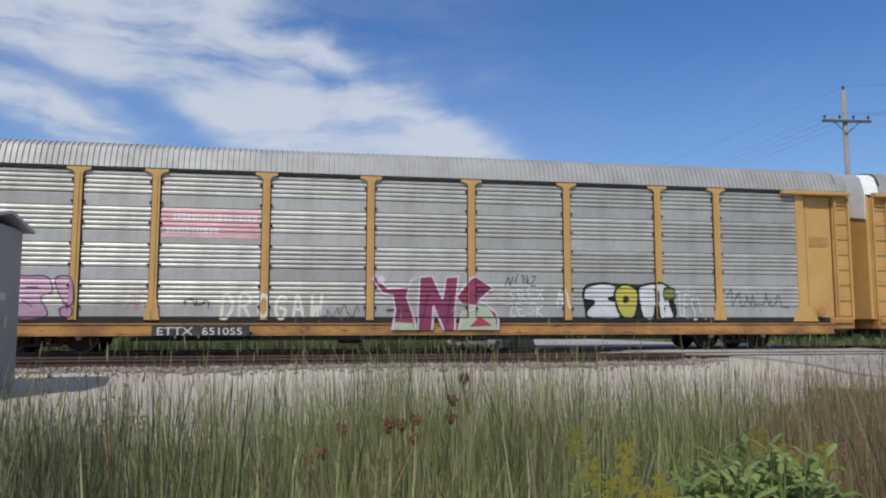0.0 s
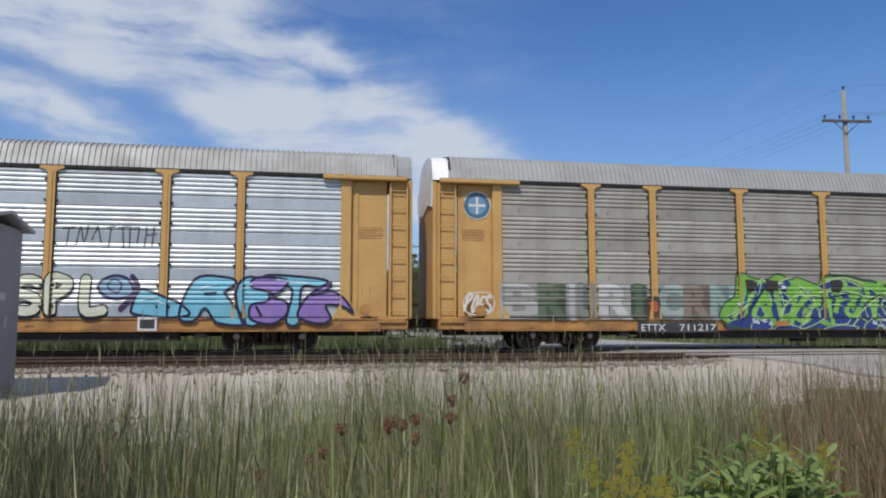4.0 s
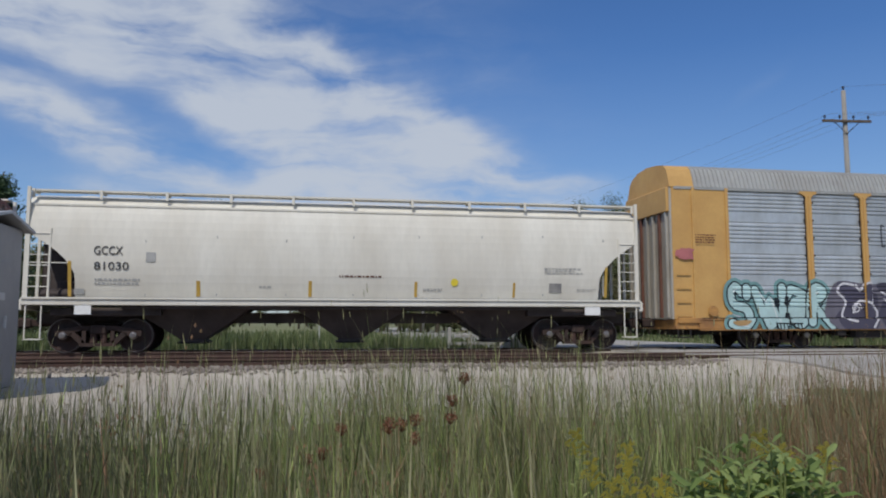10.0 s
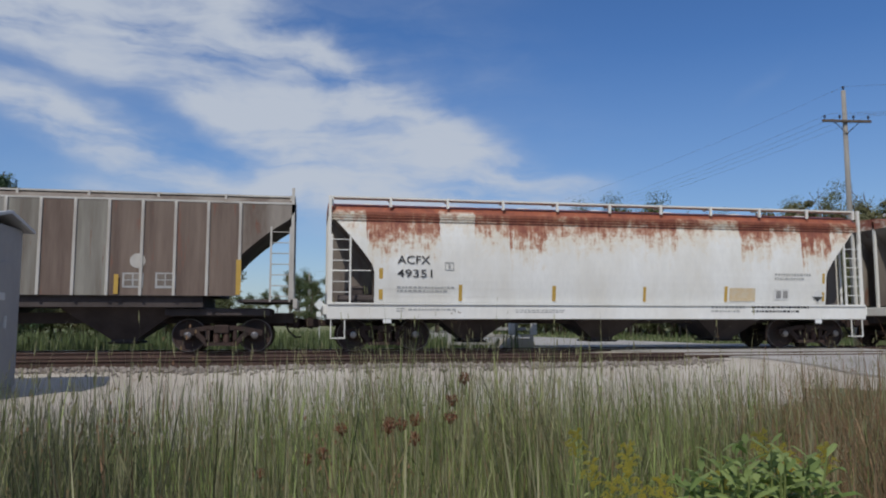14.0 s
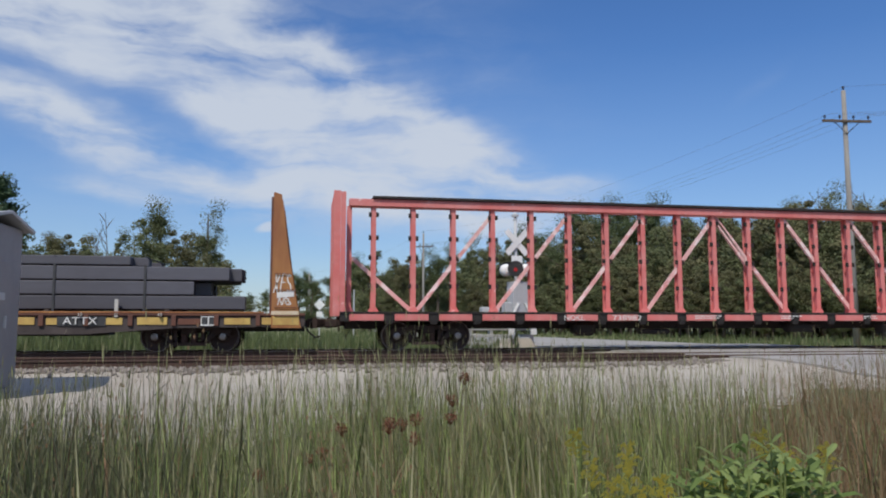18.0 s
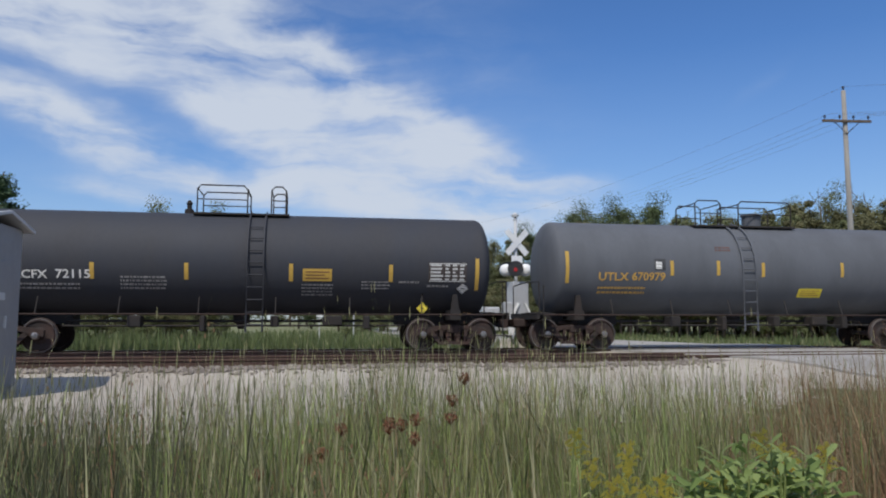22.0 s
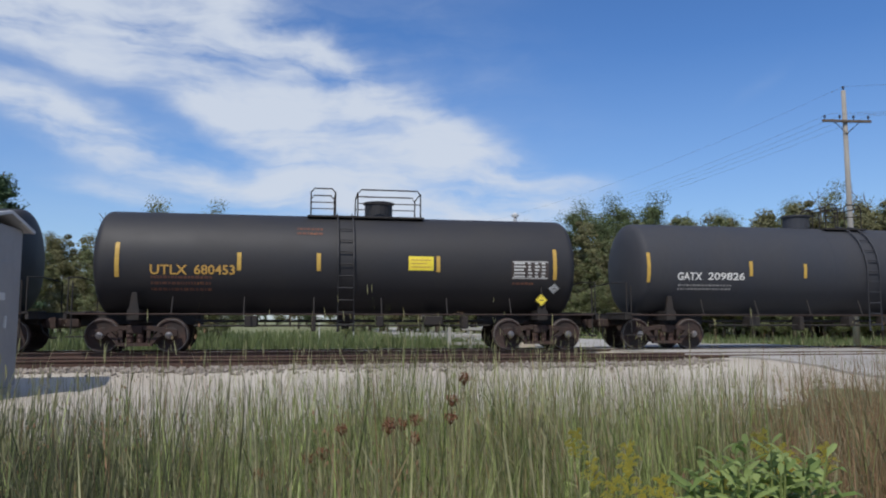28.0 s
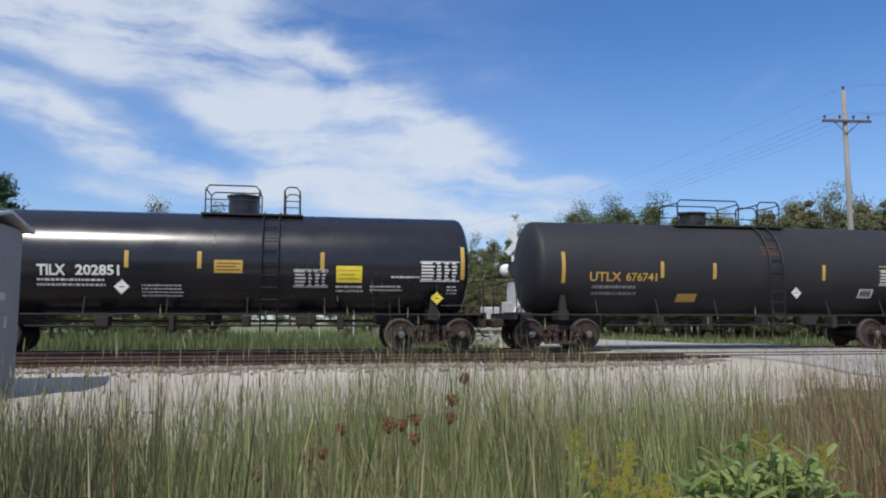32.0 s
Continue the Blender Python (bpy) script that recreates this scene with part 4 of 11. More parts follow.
def build_trees():
    kinds = {
        "oak": tree_meshes(1, 10, 2.7, "broad", "leaf_a", 21000, 0.125),
        "oak2": tree_meshes(2, 11, 2.7, "broad", "leaf_a", 20000, 0.135),
        "poplar": tree_meshes(3, 10, 2.4, "broad", "leaf_b", 15000, 0.125, slim=0.9),
        "poplar2": tree_meshes(4, 10, 2.3, "broad", "leaf_b", 16000, 0.13),
        "autumn": tree_meshes(5, 8, 2.3, "broad", "leaf_c", 15000, 0.125),
        "fir": tree_meshes(6, 10, 2.3, "fir", "leaf_fir", 9000, 0.19),
        "scrub": tree_meshes(7, 4.2, 2.4, "broad", "leaf_b", 9000, 0.115),
        "scrub2": tree_meshes(8, 4.2, 2.6, "broad", "leaf_c", 9000, 0.115),
    }
    words = {"oak": "dark green broadleaf tree behind the tracks", "oak2": "dark green broadleaf tree behind the tracks",
             "poplar": "pale green airy poplar beyond the field", "poplar2": "pale green airy poplar beyond the field",
             "autumn": "olive and yellowing broadleaf tree", "fir": "dark fir tree beside the line",
             "scrub": "green scrub bush at the field edge", "scrub2": "yellowing scrub bush at the field edge"}
    rng = random.Random(21)

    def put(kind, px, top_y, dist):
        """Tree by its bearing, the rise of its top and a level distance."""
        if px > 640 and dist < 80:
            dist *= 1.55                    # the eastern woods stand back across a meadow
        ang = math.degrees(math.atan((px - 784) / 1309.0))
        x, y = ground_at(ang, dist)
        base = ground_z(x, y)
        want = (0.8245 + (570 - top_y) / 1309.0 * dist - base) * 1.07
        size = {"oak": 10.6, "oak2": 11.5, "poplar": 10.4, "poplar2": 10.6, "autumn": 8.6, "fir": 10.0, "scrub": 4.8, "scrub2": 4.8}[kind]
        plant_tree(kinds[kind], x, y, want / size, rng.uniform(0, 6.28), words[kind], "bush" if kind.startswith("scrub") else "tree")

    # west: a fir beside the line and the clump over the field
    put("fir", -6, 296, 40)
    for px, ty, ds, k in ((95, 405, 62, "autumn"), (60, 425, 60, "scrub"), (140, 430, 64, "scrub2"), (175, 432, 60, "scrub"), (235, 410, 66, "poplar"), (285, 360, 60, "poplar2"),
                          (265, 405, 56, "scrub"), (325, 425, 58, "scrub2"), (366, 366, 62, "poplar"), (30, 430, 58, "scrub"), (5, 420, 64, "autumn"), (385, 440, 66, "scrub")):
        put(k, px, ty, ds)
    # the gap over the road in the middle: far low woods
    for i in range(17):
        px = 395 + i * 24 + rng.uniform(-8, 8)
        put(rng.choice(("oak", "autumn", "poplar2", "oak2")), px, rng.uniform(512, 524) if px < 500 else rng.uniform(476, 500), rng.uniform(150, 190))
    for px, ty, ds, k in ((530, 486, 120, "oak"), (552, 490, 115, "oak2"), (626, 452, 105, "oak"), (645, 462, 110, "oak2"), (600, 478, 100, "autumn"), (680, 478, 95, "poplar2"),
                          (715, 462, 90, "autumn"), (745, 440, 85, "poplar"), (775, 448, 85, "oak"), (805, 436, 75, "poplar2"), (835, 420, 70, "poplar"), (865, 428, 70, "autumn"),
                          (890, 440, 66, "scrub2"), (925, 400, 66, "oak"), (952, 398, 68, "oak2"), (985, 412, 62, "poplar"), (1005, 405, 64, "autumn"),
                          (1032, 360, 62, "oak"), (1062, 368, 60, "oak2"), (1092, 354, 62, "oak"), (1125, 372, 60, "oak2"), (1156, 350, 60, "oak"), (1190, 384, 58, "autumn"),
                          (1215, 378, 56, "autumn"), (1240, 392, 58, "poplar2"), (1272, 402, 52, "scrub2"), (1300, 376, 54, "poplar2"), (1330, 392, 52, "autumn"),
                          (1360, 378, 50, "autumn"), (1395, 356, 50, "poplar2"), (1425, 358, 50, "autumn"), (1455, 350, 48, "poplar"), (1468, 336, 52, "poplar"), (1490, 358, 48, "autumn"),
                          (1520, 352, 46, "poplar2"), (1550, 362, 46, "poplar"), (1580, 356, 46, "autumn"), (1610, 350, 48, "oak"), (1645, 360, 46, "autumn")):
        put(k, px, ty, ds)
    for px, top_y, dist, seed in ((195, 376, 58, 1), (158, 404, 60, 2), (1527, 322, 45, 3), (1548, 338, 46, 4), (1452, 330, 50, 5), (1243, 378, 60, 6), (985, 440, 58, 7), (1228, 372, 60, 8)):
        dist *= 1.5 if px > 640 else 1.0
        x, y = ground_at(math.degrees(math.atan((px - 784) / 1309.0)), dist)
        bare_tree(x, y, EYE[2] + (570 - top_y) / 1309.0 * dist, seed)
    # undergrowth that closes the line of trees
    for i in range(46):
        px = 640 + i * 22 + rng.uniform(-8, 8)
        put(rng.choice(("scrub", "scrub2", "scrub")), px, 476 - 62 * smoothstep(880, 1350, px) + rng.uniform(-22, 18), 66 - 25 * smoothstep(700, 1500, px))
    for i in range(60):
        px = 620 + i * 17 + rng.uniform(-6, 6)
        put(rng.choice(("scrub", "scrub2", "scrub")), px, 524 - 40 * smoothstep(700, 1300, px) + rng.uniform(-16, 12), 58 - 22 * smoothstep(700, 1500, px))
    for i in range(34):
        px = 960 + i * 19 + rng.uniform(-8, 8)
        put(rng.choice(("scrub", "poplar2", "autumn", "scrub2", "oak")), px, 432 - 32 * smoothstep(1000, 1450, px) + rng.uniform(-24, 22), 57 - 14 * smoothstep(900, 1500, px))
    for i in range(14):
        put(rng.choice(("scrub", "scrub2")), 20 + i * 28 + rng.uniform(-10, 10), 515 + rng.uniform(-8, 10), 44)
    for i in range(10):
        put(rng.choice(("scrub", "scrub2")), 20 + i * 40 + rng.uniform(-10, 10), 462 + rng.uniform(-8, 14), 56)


build_trees()


# ---- grass ----
def blade(s, rng, x, y, z, h, w, lean, az, bend=0.35):
    """One blade: a narrow folded strip that arcs over."""
    dx, dy = math.cos(az), math.sin(az)
    px, py = -dy * w * 0.5, dx * w * 0.5
    pts = []
    for t in (0, 0.45, 0.8):
        o = lean * h * (t + bend * t * t)
        k = 1 - 0.45 * t
        pts.append(((x + dx * o + px * k, y + dy * o + py * k, z + h * t * (1 - 0.12 * lean * t)), (x + dx * o - px * k, y + dy * o - py * k, z + h * t * (1 - 0.12 * lean * t))))
    o = lean * h * (1 + bend)
    tip = (x + dx * o, y + dy * o, z + h * (1 - 0.12 * lean))
    vs = [q for pr in pts for q in pr] + [tip]
    s.add(vs, [(0, 1, 3, 2), (2, 3, 5, 4), (4, 5, 6)])
    return tip


WIND = []


def crowded(rng, x, y):
    """Where the leafy weeds and goldenrod stand, little grass comes up before them."""
    ang = x / max(y, 0.1)
    return (0.53 < ang < 0.75 and y < 2.45 and rng.random() < 0.85) or (0.38 < ang <= 0.53 and y < 2.8 and rng.random() < 0.6)


def grass_patch(rng, n, x0, x1, y0, y1, height, kinds):
    """One tuft-sized stretch of mixed blades, its origin on the ground in its middle."""
    s = Shape()
    mats = []
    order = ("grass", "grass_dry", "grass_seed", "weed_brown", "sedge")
    cx, cy = (x0 + x1) / 2, (y0 + y1) / 2
    cz = ground_z(cx, cy)
    for i in range(n):
        x, y = rng.uniform(x0, x1), rng.uniform(y0, y1)
        h = height(rng, x, y)
        if h <= 0:
            continue
        k = kinds(rng, x, y)
        if crowded(rng, x, y):
            continue
        if k == "grass" and h > 0.95 and rng.random() < 0.4:
            k = "grass_dry" if rng.random() < 0.6 else "grass_seed"
        az = rng.gauss(2.9, 0.9) if rng.random() < 0.45 else rng.uniform(0, 6.28)
        lean = abs(rng.gauss(0, 0.17)) + 0.02
        if rng.random() < 0.06:
            lean += rng.uniform(0.2, 0.6)
        nf = len(s.f)
        tip = blade(s, rng, x - cx, y - cy, ground_z(x, y) - 0.03 - cz, h, rng.choice((0.003, 0.004, 0.005, 0.007, 0.010)), lean, az)
        mats += [order.index(k)] * (len(s.f) - nf)
        if h > 1.0 and rng.random() < 0.22 or h > 0.72 and rng.random() < 0.008:
            # spike of seeds: three thin leaves about the tip of the stalk
            nf = len(s.f)
            a, ln, wd = Vector(tip), rng.uniform(0.05, 0.10), rng.uniform(0.0022, 0.0042)
            tilt = Vector((math.cos(az) * lean * 0.8, math.sin(az) * lean * 0.8, 1.0)).normalized()
            for j in range(3):
                q = j * 1.05 + 0.4
                side = Vector((math.cos(q), math.sin(q), 0)) * wd
                s.add([a - tilt * ln * 0.35, a + side, a + tilt * ln * 0.45 + side * 0.5, a + tilt * ln * 0.65, a + tilt * ln * 0.4 - side * 0.6, a - side], [(0, 1, 5), (1, 2, 4, 5), (2, 3, 4)])
            mats += [2] * (len(s.f) - nf)
        if k == "weed_brown" and rng.random() < 0.35:
            nf = len(s.f)
            a = Vector(tip)
            for j in range(7):
                b = a + Vector((rng.gauss(0, 0.03), rng.gauss(0, 0.03), -0.05 * rng.random() * 5))
                s.add([b, b + Vector((0.004, 0.002, 0.007)), b + Vector((0, 0, 0.017)), b + Vector((-0.004, 0, 0.007))], [(0, 1, 2, 3)])
            mats += [3] * (len(s.f) - nf)
    if not s.f:
        return None
    me = bpy.data.meshes.new("tall_grass")
    me.from_pydata(s.v, [], s.f)
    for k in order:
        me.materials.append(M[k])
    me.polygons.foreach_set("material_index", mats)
    ob = new("tall_grass", me)
    ob.matrix_basis = pose(cx, cy, cz)
    return ob, (cx, cy, cz)


def build_grass():
    def height(rng, x, y):
        tall = 0.74 + 0.06 * smoothstep(-0.25, 0.1, x / max(y, 0.1)) + 0.05 * smoothstep(4, 7, y) + 0.30 * noise.noise((x * 0.55, y * 0.55, 9)) + 0.28 * noise.noise((x * 2.4, y * 2.4, 4))
        if rng.random() < 0.022:
            return tall * rng.uniform(1.2, 1.55)
        if rng.random() < 0.11:
            return tall * rng.uniform(0.95, 1.2) + 0.20 * rng.random()
        return max(0.2, tall * rng.uniform(0.45, 0.98))

    def kinds(rng, x, y):
        ang = x / max(y, 0.1)
        b = smoothstep(0.56, 0.80, ang) * 0.62 + 0.03 + 0.14 * smoothstep(0.18, 0.4, noise.noise((x * 1.7, y * 1.2, 5)))
        r = rng.random()
        if r < b:
            return "weed_brown"
        # darkened blades take over toward the left, to dim that side by colour
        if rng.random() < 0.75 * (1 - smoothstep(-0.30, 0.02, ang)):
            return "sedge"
        return "grass_dry" if r < b + 0.09 + 0.26 * smoothstep(-0.3, 0.2, ang) + 0.3 * noise.noise((x * 0.8, y * 0.8, 1)) else "grass"

    rng = random.Random(77)
    for y0, y1, dens in ((2.0, 2.9, 4200), (2.9, 4.0, 3500), (4.0, 5.3, 2050), (5.3, 6.6, 850), (6.6, 8.0, 330), (8.0, 9.4, 110)):
        lo, hi = -0.52 * y1 - 0.3, 1.02 * y1 + 0.5
        n = max(4, round((hi - lo) / 1.15))
        for k in range(n):
            x0, x1 = lo + (hi - lo) * k / n, lo + (hi - lo) * (k + 1) / n
            got = grass_patch(rng, int(dens * (x1 - x0) * (y1 - y0) * 0.95), x0 - 0.08, x1 + 0.08, y0 - 0.06, y1 + 0.06, height, kinds)
            if got:
                brown = (x0 + x1) / 2 / ((y0 + y1) / 2) > 0.7
                tagged(got[0], "reddish brown weeds and dry grass" if brown else "tall green grass with dry stalks bending in the wind", "grass", kind="stuff")
                WIND.append((*got, rng.uniform(0, 6.28)))
    # long pale stalks that stand above the rest
    for k in range(9):
        y0 = 2.7 + 0.25 * (k % 4)
        x0 = -1.3 + 0.42 * k
        got = grass_patch(rng, 9 if k < 6 else 5, x0, x0 + 0.5, y0, y0 + 0.5, lambda r, x, y: r.uniform(1.05, 1.36), lambda r, x, y: "grass_seed" if r.random() < 0.6 else "grass")
        tagged(got[0], "long pale grass stalks bending in the wind", "grass", kind="stuff")
        WIND.append((*got, rng.uniform(0, 6.28)))
    # sparser grass round the tripod and along the verge
    verge = Shape()
    while len(verge.f) < 3 * 16000:
        x, y = rng.uniform(-13, 16), rng.uniform(-6, 8.5)
        if math.hypot(x, y) < 1.1 or (y > 0 and -0.62 * y - 0.5 < x < 1.1 * y + 0.7):
            continue
        blade(verge, rng, x, y, ground_z(x, y) - 0.03, height(rng, x, y), rng.uniform(0.008, 0.02), abs(rng.gauss(0, 0.15)), rng.uniform(0, 6.28))
    tagged(new("verge_grass", verge.raw("verge_grass", "grass")), "tall green grass along the verge", "grass", kind="stuff")
    # rough grass across the tracks
    far = Shape()
    for i in range(17000):
        x, y = rng.uniform(-40, 7.4), 25.6 + rng.random() ** 1.4 * 14
        blade(far, rng, x, y, ground_z(x, y) - 0.03, rng.uniform(0.5, 1.0) + 0.55 * smoothstep(27, 31, y) * rng.random(), rng.uniform(0.02, 0.04), abs(rng.gauss(0, .15)), rng.uniform(0, 6.28))
    for i in range(6500):
        x, y = rng.uniform(18, 60), 25.6 + rng.random() ** 1.4 * 16
        blade(far, rng, x, y, ground_z(x, y) - 0.03, rng.uniform(0.35, 0.8), rng.uniform(0.02, 0.045), abs(rng.gauss(0, .15)), rng.uniform(0, 6.28))
    tagged(new("rough_grass", far.raw("rough_grass", "grass_far")), "rough green grass in the ditch beyond the tracks", "grass", kind="stuff")
    field = Shape()
    for i in range(16000):
        x, y = rng.uniform(-70, 90), 36 + 50 * rng.random()
        if road_left(y) - 1 < x < ROAD_X1 + 1:
            continue
        blade(field, rng, x, y, ground_z(x, y) - 0.03, rng.uniform(0.3, 0.7), rng.uniform(0.05, 0.1), abs(rng.gauss(0, .2)), rng.uniform(0, 6.28))
    tagged(new("field_grass", field.raw("field_grass", "grass_far")), "dry meadow grass before the trees", "grass", kind="stuff")


build_grass()


# ---- single weeds among the grass ----
def leaf_quad(s, base, d, w, droop, up=Vector((0, 0, 1))):
    """A lance-shaped leaf, folded a little along its rib."""
    d = Vector(d)
    side = d.cross(up)
    side = side.normalized() if side.length > 1e-4 else Vector((1, 0, 0))
    b = Vector(base)
    fold = Vector((0, 0, -0.12 * w))
    p = [b, b + d * 0.4 + Vector((0, 0, 0.06)) * d.length, b + d * 0.75, b + d - Vector((0, 0, droop * d.length))]
    l, r = [], []
    for q, k in zip(p[1:3], (1.0, 0.75)):
        l.append(q + side * w * 0.5 * k + fold)
        r.append(q - side * w * 0.5 * k + fold)
    s.add([p[0], l[0], l[1], p[3], r[1], r[0], p[1], p[2]], [(0, 1, 6), (1, 2, 7, 6), (2, 3, 7), (0, 6, 5), (6, 7, 4, 5), (7, 3, 4)])


def leafy_weed(x, y, top, spread, n_stems, seed):
    rng = random.Random(seed)
    g = ground_z(x, y)
    th = thing("leafy_weed", "bright green leafy weed standing in the grass", "weed", pose(x, y, g), group="leafy weeds")
    leaves = Shape()
    for k in range(n_stems):
        a = k * 2.4 + rng.uniform(-0.4, 0.4)
        r = spread * math.sqrt((k + 0.2) / n_stems)
        h = (top - g) * rng.uniform(0.90, 1.0) - 0.3 * r
        tip = Vector((math.cos(a) * r, math.sin(a) * r, h))
        part("stem", Shape().tube([(tip.x * 0.25, tip.y * 0.25, 0), (tip.x * 0.6, tip.y * 0.6, h * 0.55), tip], [0.007, 0.006, 0.003], 5), "grass", th)
        # leaves in turns up the stem: broad and spreading below, small and upright at the tip
        for j in range(15):
            t = 1 - j * 0.026
            b = Vector((tip.x * (0.25 + 0.75 * t), tip.y * (0.25 + 0.75 * t), h * t))
            aa = j * 2.4 + rng.uniform(-0.3, 0.3) + k
            ln = rng.uniform(0.105, 0.15) * (0.45 + 0.55 * min(1, j / 5))
            leaf_quad(leaves, b, (math.cos(aa) * ln, math.sin(aa) * ln, ln * (0.80 - 0.085 * j)), ln * 0.38, rng.uniform(0.05, 0.4))
    part("leaves", leaves.raw("leaves", "leaf_weed"), None, th)


def goldenrod_plant(x, y, top, seed):
    rng = random.Random(seed)
    g = ground_z(x, y)
    th = thing("goldenrod", "goldenrod with arching yellow flower plumes", "wildflower", pose(x, y, g), group="goldenrod plants")
    leaves, fl = Shape(), Shape()
    for k in range(3):
        a, r = k * 1.9 + rng.uniform(-0.3, 0.3), rng.uniform(0.03, 0.14)
        h = (top - g) * rng.uniform(0.85, 1.0)
        tip = Vector((math.cos(a) * r, math.sin(a) * r, h))
        part("stem", Shape().tube([(0, 0, 0), (tip.x * 0.5, tip.y * 0.5, h * 0.6), tip], [0.005, 0.004, 0.002], 5), "grass", th)
        for j in range(12):
            t = 0.45 + 0.04 * j
            aa = j * 2.4
            leaf_quad(leaves, (tip.x * t, tip.y * t, h * t), (math.cos(aa) * 0.07, math.sin(aa) * 0.07, 0.03), 0.012, 0.2)
        # plume: arching sprays, longest below, crowded with tiny heads
        for q in range(9):
            aa = q * 2.4 + rng.uniform(-0.3, 0.3)
            reach = 0.022 + 0.042 * q / 8
            for j in range(26):
                f = (j + 1) / 26
                p = tip + Vector((math.cos(aa) * reach * f, math.sin(aa) * reach * f, 0.02 - 0.011 * q + 0.03 * math.sin(f * 2.4)))
                p += Vector((rng.gauss(0, .004), rng.gauss(0, .004), rng.gauss(0, .004)))
                c = rng.uniform(0.003, 0.006)
                fl.add([p + Vector((-c, 0, 0)), p + Vector((0, -c, c)), p + Vector((c, 0, 0)), p + Vector((0, c, -c))], [(0, 1, 2, 3)])
    part("leaves", leaves.raw("leaves", "grass"), None, th)
    part("flower_plume", fl.raw("flower_plume", "goldenrod"), None, th)["kind"] = "stuff"


def seed_umbel(x, y, z, r, seed):
    rng = random.Random(seed)
    g = ground_z(x, y)
    th = thing("wild_carrot", "dried brown seed head of wild carrot on a thin stalk", "weed", pose(x, y, g), group="dried seed heads")
    h = z - g
    part("stalk", Shape().tube([(0.05, 0, 0), (0.02, 0, h * 0.6), (0, 0, h - r)], [0.004, 0.003, 0.0025], 5), "grass_dry", th)
    s = Shape()
    for k in range(90):
        u = Vector((rng.gauss(0, 1), rng.gauss(0, 1), rng.gauss(0.35, 0.8))).normalized()
        p = Vector((0, 0, h)) + u * r * rng.uniform(0.55, 1.0)
        c = r * 0.16
        v = Vector((rng.gauss(0, 1), rng.gauss(0, 1), rng.gauss(0, 1))).normalized() * c
        w = u.cross(v).normalized() * c
        s.add([p - v, p - w, p + v, p + w], [(0, 1, 2, 3)])
        if k % 4 == 0:
            s.add([Vector((0.002, 0, h - r)), Vector((-0.002, 0, h - r)), p], [(0, 1, 2)])
    part("seed_head", s.raw("seed_head", "umbel"), None, th)


def build_weeds():
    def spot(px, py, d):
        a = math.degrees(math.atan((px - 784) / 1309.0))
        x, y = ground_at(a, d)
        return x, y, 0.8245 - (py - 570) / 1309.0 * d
    for px, py, d, sp, n, sd in ((1340, 768, 2.35, 0.18, 14, 1), (1258, 790, 2.25, 0.11, 7, 2), (1396, 786, 2.4, 0.11, 7, 3)):
        x, y, z = spot(px, py, d)
        leafy_weed(x, y, z, sp, n, sd)
    for px, py, d, sd in ((1048, 784, 2.9, 1), (1115, 815, 2.6, 3), (1362, 778, 2.8, 4), (1402, 792, 2.9, 5), (1185, 832, 2.4, 6), (1282, 806, 2.6, 8)):
        goldenrod_plant(*spot(px, py, d), sd)
    for k, (px, py, d) in enumerate(((690, 745, 3.6), (712, 748, 3.7), (737, 738, 3.6), (797, 736, 3.6), (735, 772, 3.4), (607, 755, 3.7), (575, 797, 3.3), (548, 806, 3.2), (465, 832, 3.1), (800, 705, 4.0), (822, 668, 4.4), (690, 752, 3.3))):
        x, y, z = spot(px, py, d)
        seed_umbel(x, y, z, 0.030 * d / 3.5 + 0.004, k)
    # bleached dead stalks
    for k, (px, py, d, px2, py2) in enumerate(((888, 760, 2.6, 906, 890), (640, 778, 2.8, 668, 835), (932, 770, 3.0, 945, 880))):
        a, b = spot(px, py, d), spot(px2, py2, d)
        st = solid("dead_stalk", Shape().tube([b[:2] + (ground_z(*b[:2]),), b, a], [0.006, 0.005, 0.003], 5), "grass_seed", "bleached dead weed stalk leaning in the grass", "stalk", group="dead stalks")


build_weeds()


# ---- the train: common running gear ----
# each car's own space: x from its left coupling to its right one, y = 0 on the centre line, z = 0 on the rail
CARS = []        # (car, left coupling along the train)
WHEELSETS = []   # (wheelset, place in its truck, place along the train, radius)
NEAR = -1.5      # near side of a car


def side_frame(sy):
    """Cast truck side with its arch, windows and bearing boxes."""
    s = Shape()
    y0, y1 = sy * 1.0 - 0.07, sy * 1.0 + 0.07
    s.plate([(-1.10, 0.44), (-1.10, 0.60), (-0.78, 0.66), (-0.42, 0.72), (0.42, 0.72), (0.78, 0.66), (1.10, 0.60), (1.10, 0.44),
             (0.72, 0.46), (0.60, 0.56), (0.36, 0.60), (-0.36, 0.60), (-0.60, 0.56), (-0.72, 0.46)], y0, y1)
    s.plate([(-0.74, 0.50), (-0.60, 0.55), (-0.34, 0.30), (-0.34, 0.22), (-0.44, 0.20)], y0, y1)
    s.plate([(0.74, 0.50), (0.44, 0.20), (0.34, 0.22), (0.34, 0.30), (0.60, 0.55)], y0, y1)
    s.plate([(-0.46, 0.17), (-0.46, 0.26), (0.46, 0.26), (0.46, 0.17)], y0 - 0.02, y1 + 0.02)
    for sx in (-1, 1):
        s.box(sx * 0.36 - 0.05, sx * 0.36 + 0.05, y0, y1, 0.25, 0.62)
    return s


GEAR = {}


